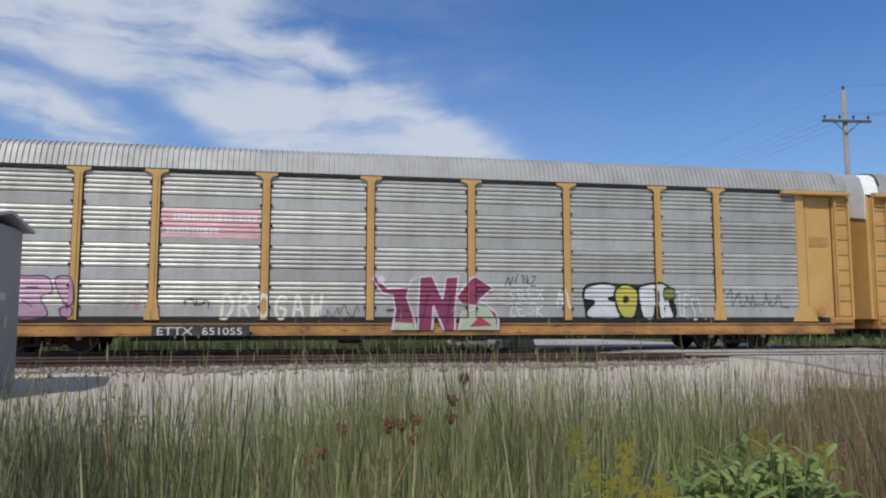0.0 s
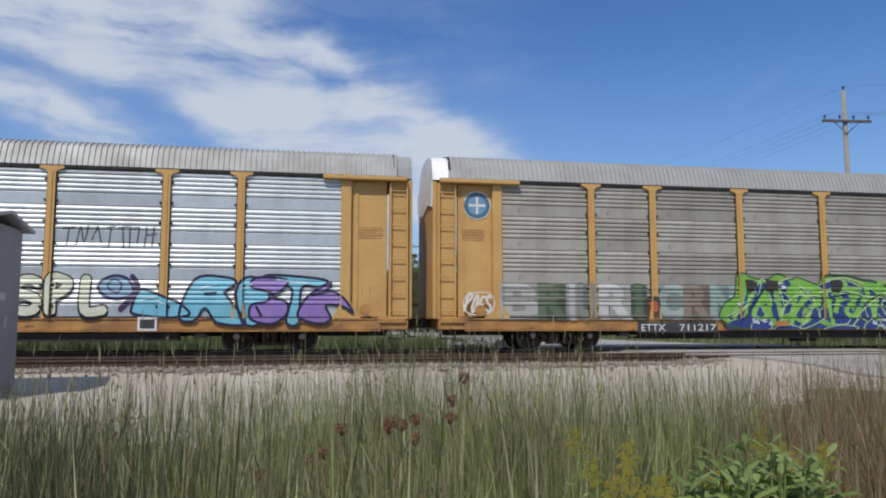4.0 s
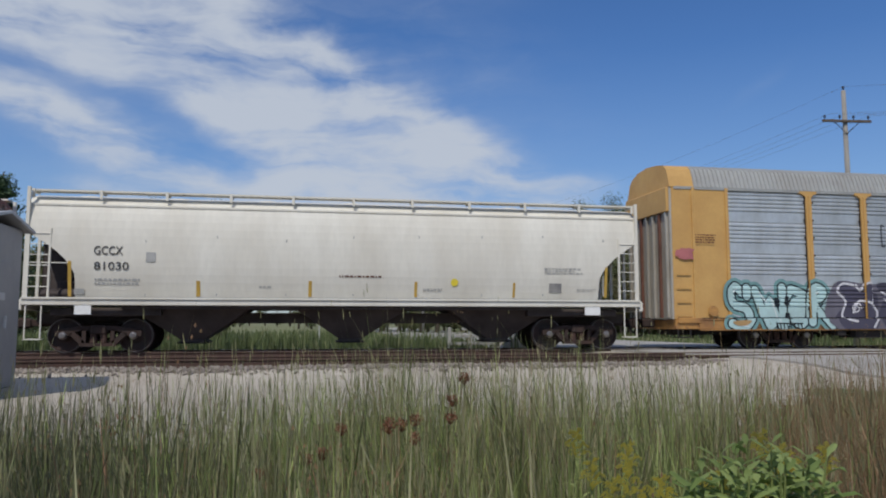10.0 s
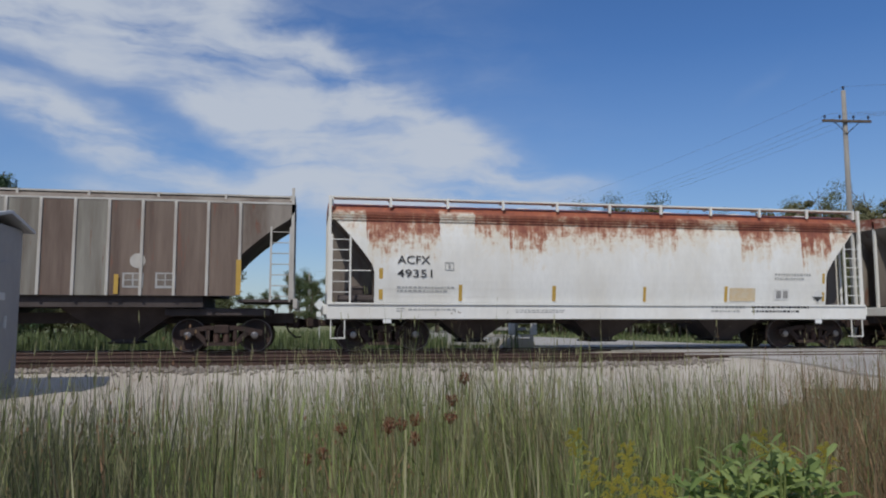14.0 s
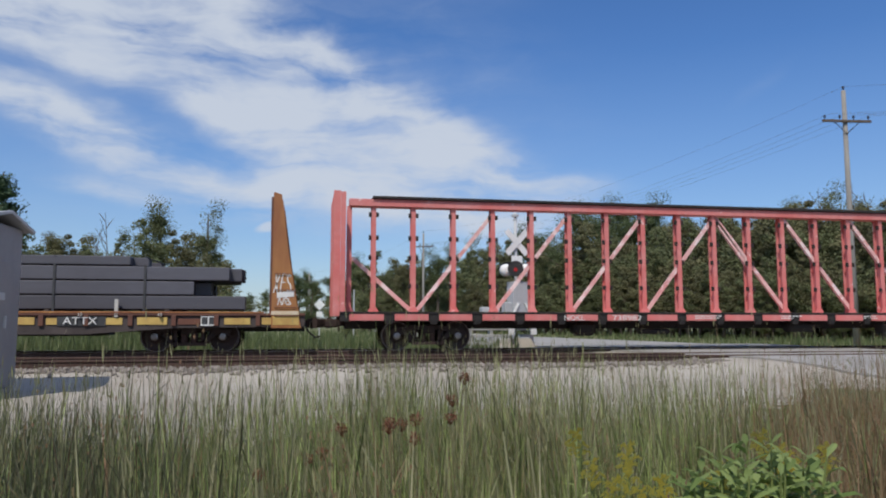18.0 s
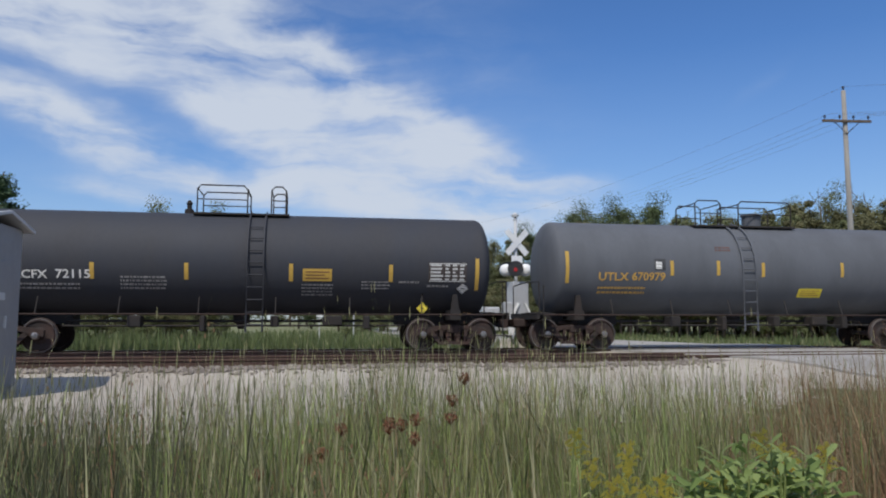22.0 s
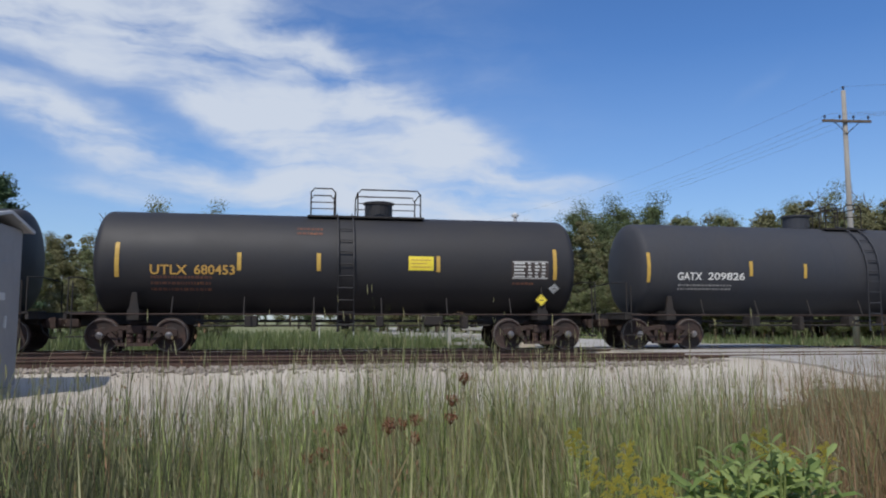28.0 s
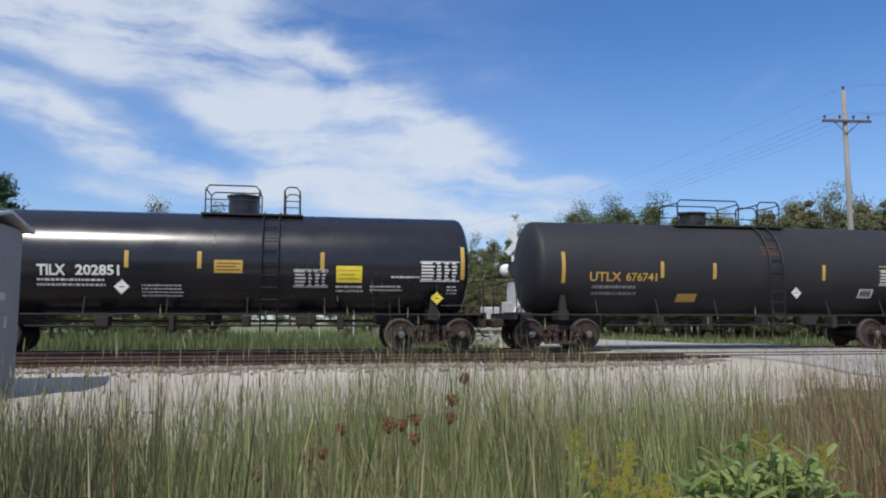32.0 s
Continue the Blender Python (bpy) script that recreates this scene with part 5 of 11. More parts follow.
def setup_gear():
    for r in (0.457, 0.42):
        w = Shape()
        for sy in (-1, 1):
            prof = [(0.06, 0.70), (0.13, 0.70), (0.14, 0.74), (r * 0.80, 0.735), (r * 0.84, 0.695), (r + 0.026, 0.69), (r + 0.026, 0.715), (r, 0.73),
                    (r - 0.004, 0.82), (r * 0.87, 0.825), (r * 0.84, 0.79), (r * 0.5, 0.775), (0.16, 0.80), (0.13, 0.86), (0.085, 0.87), (0.08, 0.93)]
            w.lathe_y([(a, sy * b) for a, b in prof], n=28)
        w.tube([(0, -0.72, 0), (0, 0.72, 0)], 0.085, 10)
        GEAR["wheels", r] = w.mesh("wheelset", "wheel", False)
        t = Shape()
        for sy in (-1, 1):
            t.loft([[(q * math.cos(a), y, q * math.sin(a)) for a in (math.tau * j / 28 for j in range(28))] for q, y in ((r + 0.0015, sy * 0.735), (r + 0.0015, sy * 0.81), (r - 0.008, sy * 0.828), (r - 0.022, sy * 0.828))])
        GEAR["tread", r] = t.mesh("rim", "tread", False)
        c = Shape()
        for sy in (-1, 1):
            c.lathe_y([(0.085, sy * 0.93), (0.105, sy * 1.0), (0.105, sy * 1.06), (0.09, sy * 1.10), (0.05, sy * 1.11)], n=14)
            for k in range(3):
                a = k * math.tau / 3
                c.box(0.06 * math.cos(a) - 0.014, 0.06 * math.cos(a) + 0.014, min(sy * 1.09, sy * 1.125), max(sy * 1.09, sy * 1.125), 0.06 * math.sin(a) - 0.014, 0.06 * math.sin(a) + 0.014)
        GEAR["cap", r] = c.mesh("bearing_cap", "rail_top", False)
    for sy in (-1, 1):
        GEAR["side", sy] = side_frame(sy).mesh("side_frame", "truck", False)
        GEAR["spring", sy] = Shape().lathe_z([(0.085 + 0.016 * (k % 2), 0.26 + 0.024 * k) for k in range(12)], 0, sy * 1.0, 10).mesh("spring", "rail", False)
    GEAR["bolster"] = Shape().box(-0.2, 0.2, -1.12, 1.12, 0.5, 0.74, 0.03).box(-0.3, 0.3, -0.35, 0.35, 0.74, 0.86, 0.03).mesh("bolster", "truck")
    GEAR["brake"] = Shape().box(-0.52, -0.46, -0.9, 0.9, 0.36, 0.44, 0.01).box(0.46, 0.52, -0.9, 0.9, 0.36, 0.44, 0.01).box(-0.5, 0.5, -0.05, 0.05, 0.3, 0.38, 0.01).mesh("brake_beam", "truck")
    k = Shape().box(-0.16, 0.42, -0.13, 0.13, 0.66, 0.92, 0.04).box(-0.9, -0.1, -0.09, 0.09, 0.70, 0.88, 0.02)
    k.plate([(0.02, 0.64), (0.02, 0.95), (0.16, 0.95), (0.16, 0.64)], -0.22, 0.05)
    GEAR["coupler"] = k.mesh("coupler", "truck")
    h = Shape().tube([(0, -0.3, 0.78), (0.1, -0.34, 0.55), (0.3, -0.34, 0.38), (0.45, -0.34, 0.40)], 0.028, 6)
    GEAR["hose"] = h.mesh("air_hose", "dark", True)


setup_gear()


def add_truck(car, x, u_left, r=0.457):
    tr = part("truck", GEAR["bolster"], None, car, at=pose(x, 0, 0))
    tr["label"] = "grimy cast steel two-axle truck"
    for sy in (-1, 1):
        part("side_frame", GEAR["side", sy], None, tr)
        for sx in (-0.13, 0.13):
            part("spring", GEAR["spring", sy], None, tr, at=pose(sx, 0, 0))
    part("brake_beam", GEAR["brake"], None, tr)
    for sx in (-0.89, 0.89):
        w = part("wheelset", GEAR["wheels", r], None, tr, at=pose(sx, 0, r))
        WHEELSETS.append((w, sx, u_left + x + sx, r))
        # caps and rims turn with the wheels: one mesh each, joined to the wheelset's own mesh
    return tr


def join_gear():
    """Wheelset meshes take their caps and bright rims as further material slots."""
    for r in (0.457, 0.42):
        base = GEAR["wheels", r]
        bm = bmesh.new()
        bm.from_mesh(base)
        n0 = len(bm.faces)
        bm.from_mesh(GEAR["tread", r])
        bm.faces.ensure_lookup_table()
        n1 = len(bm.faces)
        bm.from_mesh(GEAR["cap", r])
        bm.faces.ensure_lookup_table()
        for i, f in enumerate(bm.faces):
            f.material_index = 0 if i < n0 else 1 if i < n1 else 2
        bm.to_mesh(base)
        bm.free()
        base.materials.append(M["tread"])
        base.materials.append(M["rail_top"])


join_gear()


def start_car(name, label, category, left, right, truck_in, r=0.457, trucks=True):
    car = thing(name, label, category, pose(left + run(0), TRACK_Y, 0), group="cars of the freight train")
    CARS.append((car, left))
    L = right - left
    if trucks:
        for x in (truck_in, L - truck_in):
            add_truck(car, x, left, r)
    part("coupler", GEAR["coupler"], None, car, at=pose(L - 0.3, 0, 0))
    part("coupler", GEAR["coupler"], None, car, at=pose(0.3, 0, 0, 0, 0, 180))
    part("air_hose", GEAR["hose"], None, car, at=pose(L - 0.5, 0, 0))
    return car, L


def ladder(car, x0, x1, z0, z1, y, n, material, name="ladder", rail=True, t=0.028):
    s = Shape()
    if rail:
        for x in (x0, x1):
            s.box(x - 0.025, x + 0.025, y - 0.03, y + 0.03, z0, z1)
    lad = part(name, s, material, car) if rail else None
    rung = Shape().tube([(x0, y, 0), (x1, y, 0)], t * 0.5, 6).mesh("rung", material)
    for i in range(n):
        z = z0 + (z1 - z0) * (i + 0.5) / n
        part("rung", rung, None, lad or car, at=pose(0, -0.02, z))
    return lad


def plate_bar(car, x0, x1, z0, z1, material, name="stencil_bar", y=NEAR - 0.006, t=0.004, label=""):
    return part(name, Shape().box(x0, x1, y - t, y, z0, z1), material, car, label)


def small_print(car, x0, x1, z0, z1, rows, material, y=NEAR - 0.006, seed=0):
    """Unreadable stencilled lines: plain bars of their size."""
    rng = random.Random(seed + int(x0 * 37))
    s = Shape()
    dz = (z1 - z0) / rows
    for i in range(rows):
        x = x0
        end = x1 - rng.random() * 0.25 * (x1 - x0) * (i % 2)
        while x < end - 0.03:
            w = min(rng.uniform(0.03, 0.12), end - x)
            s.box(x, x + w, y - 0.003, y, z1 - dz * i - dz * 0.5, z1 - dz * i)
            x += w + 0.035
    ob = part("stencil", s, material, car)
    ob["kind"] = "stuff"
    return ob


from mathutils import geometry


# ---- spray paint that follows sheet, posts and sill ----
PAINTS = {}


def paint_mat(rgb):
    if rgb not in PAINTS:
        c = lin(*rgb)
        grey = 0.3 * c[0] + 0.6 * c[1] + 0.1 * c[2]
        c = tuple(0.84 * (0.86 * k + 0.14 * grey) for k in c)
        PAINTS[rgb] = mat("spray_paint", c, 0.42, 0, tuple(k * 0.72 for k in c), 0.5, 1.6, 12, 0.05)
    return PAINTS[rgb]


def star(x0, x1, z0, z1, seed, wob=0.14, n=40, square=0.6):
    """Uneven rounded patch as a fan of triangles."""
    rng = random.Random(seed)
    cx, cz = (x0 + x1) / 2, (z0 + z1) / 2
    ph = [rng.uniform(0, 6.28) for _ in range(5)]
    vs = [(cx, cz)]
    for i in range(n):
        a = math.tau * i / n
        k = 1 - wob + wob * (math.sin(3 * a + ph[0]) * 0.4 + math.sin(5 * a + ph[1]) * 0.3 + math.sin(9 * a + ph[2]) * 0.3)
        c, s = math.cos(a), math.sin(a)
        vs.append((cx + (x1 - x0) / 2 * k * math.copysign(abs(c) ** square, c), cz + (z1 - z0) / 2 * k * math.copysign(abs(s) ** square, s)))
    return vs, [(0, i + 1, (i + 1) % n + 1) for i in range(n)]


def ribbon(pts, w):
    """Stroke of a can along a curve through the points, in x and z."""
    def at(t):
        k = min(len(pts) - 2, int(t))
        f = t - k
        p0, p1, p2, p3 = pts[max(0, k - 1)], pts[k], pts[k + 1], pts[min(len(pts) - 1, k + 2)]
        return tuple(0.5 * (2 * p1[i] + (p2[i] - p0[i]) * f + (2 * p0[i] - 5 * p1[i] + 4 * p2[i] - p3[i]) * f * f + (3 * p1[i] - p0[i] - 3 * p2[i] + p3[i]) * f ** 3) for i in (0, 1))
    n = (len(pts) - 1) * 5
    line = [at(i * (len(pts) - 1) / n) for i in range(n)] + [pts[-1]]
    vs = []
    for i, p in enumerate(line):
        a, b = line[max(0, i - 1)], line[min(n, i + 1)]
        dx, dz = b[0] - a[0], b[1] - a[1]
        m = math.hypot(dx, dz) or 1.0
        vs += [(p[0] - dz / m * w / 2, p[1] + dx / m * w / 2, 0.00002 * i), (p[0] + dz / m * w / 2, p[1] - dx / m * w / 2, 0.00002 * i)]
    return vs, [(2 * i, 2 * i + 1, 2 * i + 3, 2 * i + 2) for i in range(n)]


def glyph_faces(text, x0, x1, z0, z1, bold, jitter=0.0, seed=0, gap=0.0):
    """Letters set one by one into a box, each a little askew."""
    rng = random.Random(seed)
    vs, fs = [], []
    widths = [max(0.34, lettering(ch, 1.0, 0.0, 0.0)[1]) + 0.04 for ch in text]
    unit = (x1 - x0) / sum(widths)
    pos = 0.0
    for i, ch in enumerate(text):
        w = widths[i] * unit
        start = x0 + pos
        pos += w
        me, tw, th_ = lettering(ch, 1.0, 0.0, 0.0)
        kx, kz = min(unit * 1.15, w * (1 - gap) / tw), (z1 - z0) / th_
        me2, tw2, th2 = lettering(ch, 1.0, round(bold / (0.5 * (kx + kz)), 3), 0.0)
        ang = rng.uniform(-jitter, jitter)
        ox, oz = start + rng.uniform(-1, 1) * jitter * 0.25 * w, z0 + rng.uniform(-1, 1) * jitter * 0.3 * (z1 - z0)
        cx, cz = tw2 / 2, th2 / 2
        k0 = len(vs)
        for v in me2.vertices:
            px, pz = (v.co.x - cx) * kx, (v.co.z - cz) * kz
            vs.append((ox + w * 0.5 + px * math.cos(ang) - pz * math.sin(ang), oz + (z1 - z0) / 2 + px * math.sin(ang) + pz * math.cos(ang), 0.0001 * i))
        fs += [tuple(k0 + j for j in p.vertices) for p in me2.polygons]
    return vs, fs


SHEET_H = 0.9815


def sheet_profile():
    """Depth of the side sheet by height: a flat band, then five corrugations, in four rows."""
    prof = []
    band = 0.36 * SHEET_H
    pitch = (SHEET_H - band) / 5
    for row in range(4):
        z0 = 0.95 + row * 0.9875
        prof += [(z0, 0.0), (z0 + 0.02, -0.014), (z0 + band - 0.03, -0.014), (z0 + band - 0.01, 0.0)]
        for i in range(5):
            a = z0 + band + i * pitch
            prof += [(a, 0.0), (a + pitch * 0.16, -0.036), (a + pitch * 0.52, -0.036), (a + pitch * 0.96, 0.0)]
    return prof


SHEET = sheet_profile()
SHEET_Z = [z for z, y in SHEET]


def sheet_y(z):
    for (z0, y0), (z1, y1) in zip(SHEET, SHEET[1:]):
        if z <= z1:
            return NEAR + 0.046 + y0 + (y1 - y0) * max(0.0, min(1.0, (z - z0) / max(1e-6, z1 - z0)))
    return NEAR + 0.046


PAINTED = []


def paint_level(car, layers):
    """First free layer over the paint that already lies under this piece."""
    box = [f(p[i] for vs, fs, c in layers for p in vs) for i in (0, 1) for f in (min, max)]
    level = 0
    for other, b, top in PAINTED:
        if other == car.name and b[0] < box[1] and b[1] > box[0] and b[2] < box[3] and b[3] > box[2]:
            level = max(level, top)
    PAINTED.append((car.name, box, level + len(layers)))
    return level


def paint(car, layers, boxed=False, label="", name="graffiti"):
    """layers: (points in x and z, faces, colour), back to front; each becomes paint on the surfaces below it."""
    root = None
    level = paint_level(car, layers)
    for depth, (vs, fs, rgb) in enumerate(layers):
        src = bmesh.new()
        bv = [src.verts.new((p[0], -p[2] if len(p) > 2 else 0.0, p[1])) for p in vs]
        for f in fs:
            try:
                src.faces.new([bv[i] for i in f])
            except ValueError:
                pass
        out = Shape()
        lift = 0.0032 * (depth + level)

        def take(x0, x1, z0, z1, y):
            b = src.copy()
            for co, no in (((x0, 0, 0), (-1, 0, 0)), ((x1, 0, 0), (1, 0, 0)), ((0, 0, z0), (0, 0, -1)), ((0, 0, z1), (0, 0, 1))):
                bmesh.ops.bisect_plane(b, geom=b.verts[:] + b.edges[:] + b.faces[:], plane_co=co, plane_no=no, clear_outer=True)
            if y is None:                    # lies on the corrugated sheet
                top = max((v.co.z for v in b.verts), default=0.0)
                low = min((v.co.z for v in b.verts), default=9.0)
                for z in SHEET_Z:
                    if low < z < top:
                        bmesh.ops.bisect_plane(b, geom=b.verts[:] + b.edges[:] + b.faces[:], plane_co=(0, 0, z), plane_no=(0, 0, 1))
            b.verts.index_update()
            out.add([(v.co.x, (sheet_y(v.co.z) if y is None else y) - lift + v.co.y, v.co.z) for v in b.verts], [tuple(v.index for v in f.verts) for f in b.faces])
            b.free()
        lo, hi = min(p[0] for p in vs), max(p[0] for p in vs)
        zlo = min(p[1] for p in vs)
        take(2.33, 26.29, 0.952, 4.88, None)
        if zlo < 0.95:
            take(1.2, 27.4, 0.60, 0.93, NEAR - 0.0915)
        for px in POSTS:
            if lo < px + 0.1 and hi > px - 0.1:
                take(px - 0.1, px + 0.1, 0.952, 4.7, NEAR - 0.0765)
        if hi > 26.3:
            take(26.3, 28.2, 0.952, 9, NEAR - (0.053 if boxed else 0.045))
        if lo < 2.33:
            take(0.4, 2.33, 0.952, 9, NEAR - (0.053 if boxed else 0.045))
        src.free()
        if out.f:
            ob = part(name if root is None else "paint_layer", out.raw("paint", "text_white"), None, root or car, label if root is None else "")
            ob.data.materials.clear()
            ob.data.materials.append(paint_mat(rgb))
            ob["kind"] = "stuff"
            root = root or ob
    return root


# centre lines of hand-drawn letters on a nine by nine grid: corners of each stroke
HAND = {"S": "98 69 28 17 35 74 92 70 30 01", "W": "09 20 55 80 99", "N": "00 09 90 99", "M": "00 29 52 79 90", "O": "59 27 03 30 60 93 97 69 49",
        "R": "00 09 69 97 75 04/44 90", "G": "98 59 17 03 30 70 93 64 44", "E": "99 09 00 90/05 75", "V": "09 40 99", "P": "00 09 69 98 76 04", "D": "00 09 59 95 50 00",
        "A": "00 49 90/23 73", "T": "09 99/59 50", "Z": "09 99 00 90", "B": "00 09 69 87 65 05 75 92 70 00", "I": "59 50", "L": "09 00 90", "C": "98 59 17 03 40 91",
        "8": "45 17 49 87 45 12 40 92 45", "U": "09 02 40 92 99", "K": "00 09/99 14 90", "X": "09 90/00 99", "H": "00 09/90 99/05 95", "9": "95 65 28 59 98 95 60 20", "!": "59 53/51 50"}


def hand(text, x0, x1, z0, z1, w, seed=1, jitter=0.08, dz=0.0):
    """Letters as strokes of width w with round ends, each letter a little askew."""
    rng = random.Random(seed)
    out = []
    step = (x1 - x0) / len(text)
    room = min(0.16, step * 0.22, (z1 - z0) * 0.2)
    for i, ch in enumerate(text):
        a, b = x0 + step * i + room, x0 + step * (i + 1) - room
        o, lean, up = rng.uniform(-1, 1) * jitter * step * 0.3, rng.uniform(-1, 1) * jitter, rng.uniform(-1, 1) * jitter * 0.5 * (z1 - z0)
        for stroke in HAND[ch].split("/"):
            pts = []
            for q in stroke.split():
                u, v = int(q[0]) / 9, int(q[1]) / 9
                pts.append((a + (b - a) * u + o + lean * (v - 0.5) * (z1 - z0), z0 + room + (z1 - z0 - 2 * room) * v + up + dz))
            out.append(ribbon(pts, w))
            for q in (pts[0], pts[-1]):
                out.append(star(q[0] - w / 2, q[0] + w / 2, q[1] - w / 2, q[1] + w / 2, 1, 0.0, 10, 1.0))
    return merge(out)


def bubble(text, x0, x1, z0, z1, w, e, fill, edge, seed=1, jitter=0.08, halo=None, halo_w=0.12, drop=0.0, shine=None, core=None):
    """A piece in bubble letters: cloud round it, drop edge, outline, fill, and thin strokes over the fill."""
    ls = []
    a = (text, x0, x1, z0, z1)
    if halo:
        ls.append((*hand(*a, w + 2 * e + 2 * halo_w, seed, jitter), halo))
    if drop:
        ls.append((*hand(*a, w + 2 * e, seed, jitter, -drop), edge))
    ls.append((*hand(*a, w + 2 * e, seed, jitter), edge))
    ls.append((*hand(*a, w, seed, jitter), fill))
    if core:
        ls.append((*hand(*a, w * 0.42, seed, jitter, -0.03), core))
    if shine:
        ls.append((*hand(*a, w * 0.16, seed, jitter, w * 0.24), shine))
    return ls


def scribble(x0, x1, z0, z1, w, seed, loops=5):
    rng = random.Random(seed)
    pts = []
    n = loops * 3
    for i in range(n):
        pts.append((x0 + (x1 - x0) * (i + rng.uniform(-0.9, 0.9)) / n, z0 + (z1 - z0) * (rng.random() if i % 2 else rng.random() ** 2)))
    return ribbon(pts, w)


def merge(items):
    vs, fs = [], []
    for i, (v, f) in enumerate(items):
        k = len(vs)
        vs += [(p[0], p[1], (p[2] if len(p) > 2 else 0.0) + 0.00006 * i) for p in v]
        fs += [tuple(i + k for i in q) for q in f]
    return vs, fs


def wild(x0, x1, z0, z1, n, w, seed, slant=0.25):
    """Interlaced letter strokes that lean and curl."""
    rng = random.Random(seed)
    out = []
    for i in range(n):
        cx = x0 + (x1 - x0) * (i + 0.5 + rng.uniform(-0.4, 0.4)) / n
        hx = (x1 - x0) / n * rng.uniform(0.7, 1.5)
        za, zb = z0 + rng.uniform(0.0, 0.3) * (z1 - z0), z0 + rng.uniform(0.65, 1.0) * (z1 - z0)
        kind = i % 4
        if kind == 0:
            pts = [(cx - hx * .5, za), (cx - hx * .2, (za + zb) / 2), (cx + hx * .1, zb), (cx + hx * .6, zb - 0.1)]
        elif kind == 1:
            pts = [(cx + hx * .5, zb), (cx, (za + zb) / 2 + 0.1), (cx - hx * .4, za + 0.15), (cx + hx * .2, za), (cx + hx * .6, za + 0.3)]
        elif kind == 2:
            pts = [(cx - hx * .4, zb), (cx + hx * .3, zb - 0.15), (cx + hx * .4, (za + zb) / 2), (cx - hx * .2, (za + zb) / 2 - 0.1)]
        else:
            pts = [(cx - hx * .5, zb - 0.2), (cx, (za + zb) / 2), (cx + hx * .5, za)]
        pts = [(x + slant * (z - z0) * 0.3, z) for x, z in pts]
        out.append(ribbon(pts, w * rng.uniform(0.8, 1.25)))
    return out


# freehand shapes: pairs of two-digit steps across and up a box (x0, x1, z0, z1)
def spots(code, box):
    x0, x1, z0, z1 = box
    return [(x0 + (x1 - x0) * int(q[:2]) / 99, z0 + (z1 - z0) * int(q[2:]) / 99) for q in code.split()]


def curl(pts, n=5):
    """Closed smooth line through the points."""
    out, k = [], len(pts)
    for i in range(k):
        p0, p1, p2, p3 = pts[i - 1], pts[i], pts[(i + 1) % k], pts[(i + 2) % k]
        for j in range(n):
            f = j / n
            out.append(tuple(0.5 * (2 * p1[a] + (p2[a] - p0[a]) * f + (2 * p0[a] - 5 * p1[a] + 4 * p2[a] - p3[a]) * f * f + (3 * p1[a] - p0[a] - 3 * p2[a] + p3[a]) * f ** 3) for a in (0, 1)))
    return out


def patches(codes, box, smooth=True):
    """Filled shapes, rounded or straight-edged."""
    out = []
    for code in codes:
        p = spots(code, box)
        p = curl(p) if smooth else p
        tris = geometry.tessellate_polygon([[Vector((a, b, 0)) for a, b in p]])
        out.append((p, [tuple(t) for t in tris]))
    return merge(out)


def rims(codes, box, w, smooth=True, dx=0.0, dz=0.0):
    """Sprayed outlines round the same shapes."""
    out = []
    for code in codes:
        p = [(a + dx, b + dz) for a, b in spots(code, box)]
        out.append(ribbon(curl(p, 3) + p[:1], w) if smooth else bars(p + p[:1], w))
    return merge(out)


def bars(pts, w):
    """Straight sprayed strokes with square corners."""
    out = []
    for (a, b), (c, d) in zip(pts, pts[1:]):
        m = math.hypot(c - a, d - b) or 1.0
        ux, uz = (c - a) / m * w / 2, (d - b) / m * w / 2
        out.append(([(a - ux * 0.9 - uz, b - uz * 0.9 + ux), (a - ux * 0.9 + uz, b - uz * 0.9 - ux), (c + ux * 0.9 + uz, d + uz * 0.9 - ux), (c + ux * 0.9 - uz, d + uz * 0.9 + ux)], [(0, 1, 2, 3)]))
    return merge(out)


def strokes(codes, box, w, straight=False, dz=0.0):
    out = []
    for code in codes:
        p = [(a, b + dz) for a, b in spots(code, box)]
        if straight:
            out.append(bars(p, w))
            continue
        out.append(ribbon(p, w))
        for q in (p[0], p[-1]):
            out.append(star(q[0] - w / 2, q[0] + w / 2, q[1] - w / 2, q[1] + w / 2, 1, 0.0, 10, 1.0))
    return merge(out)


def lapped(box, first, second, w, e, fill, edge, straight=False, drop=0.0):
    """Letters that overlap: one set with its outline, then the others over it."""
    ls = []
    for codes in (first, second):
        if drop:
            ls.append((*strokes(codes, box, w + 2 * e, straight, -drop), edge))
        ls.append((*strokes(codes, box, w + 2 * e, straight), edge))
        ls.append((*strokes(codes, box, w, straight), fill))
    return ls


def flecks(box, n, size, seed):
    """Spatter and small highlights."""
    rng = random.Random(seed)
    out = []
    for k in range(n):
        x, z, r = rng.uniform(box[0], box[1]), rng.uniform(box[2], box[3]), size * rng.uniform(0.5, 1.3)
        out.append(star(x - r, x + r, z - r * 0.7, z + r * 0.7, k, 0.25, 12))
    return merge(out)


def tag(text, box, w, seed=1):
    """Quick handwriting: slanted thin letters."""
    return hand(text, *box, w, seed, 0.3)


# ---- autoracks ----
POSTS = (5.09, 7.06, 9.96, 12.85, 15.77, 18.67, 21.57, 23.53)
RACK = {}


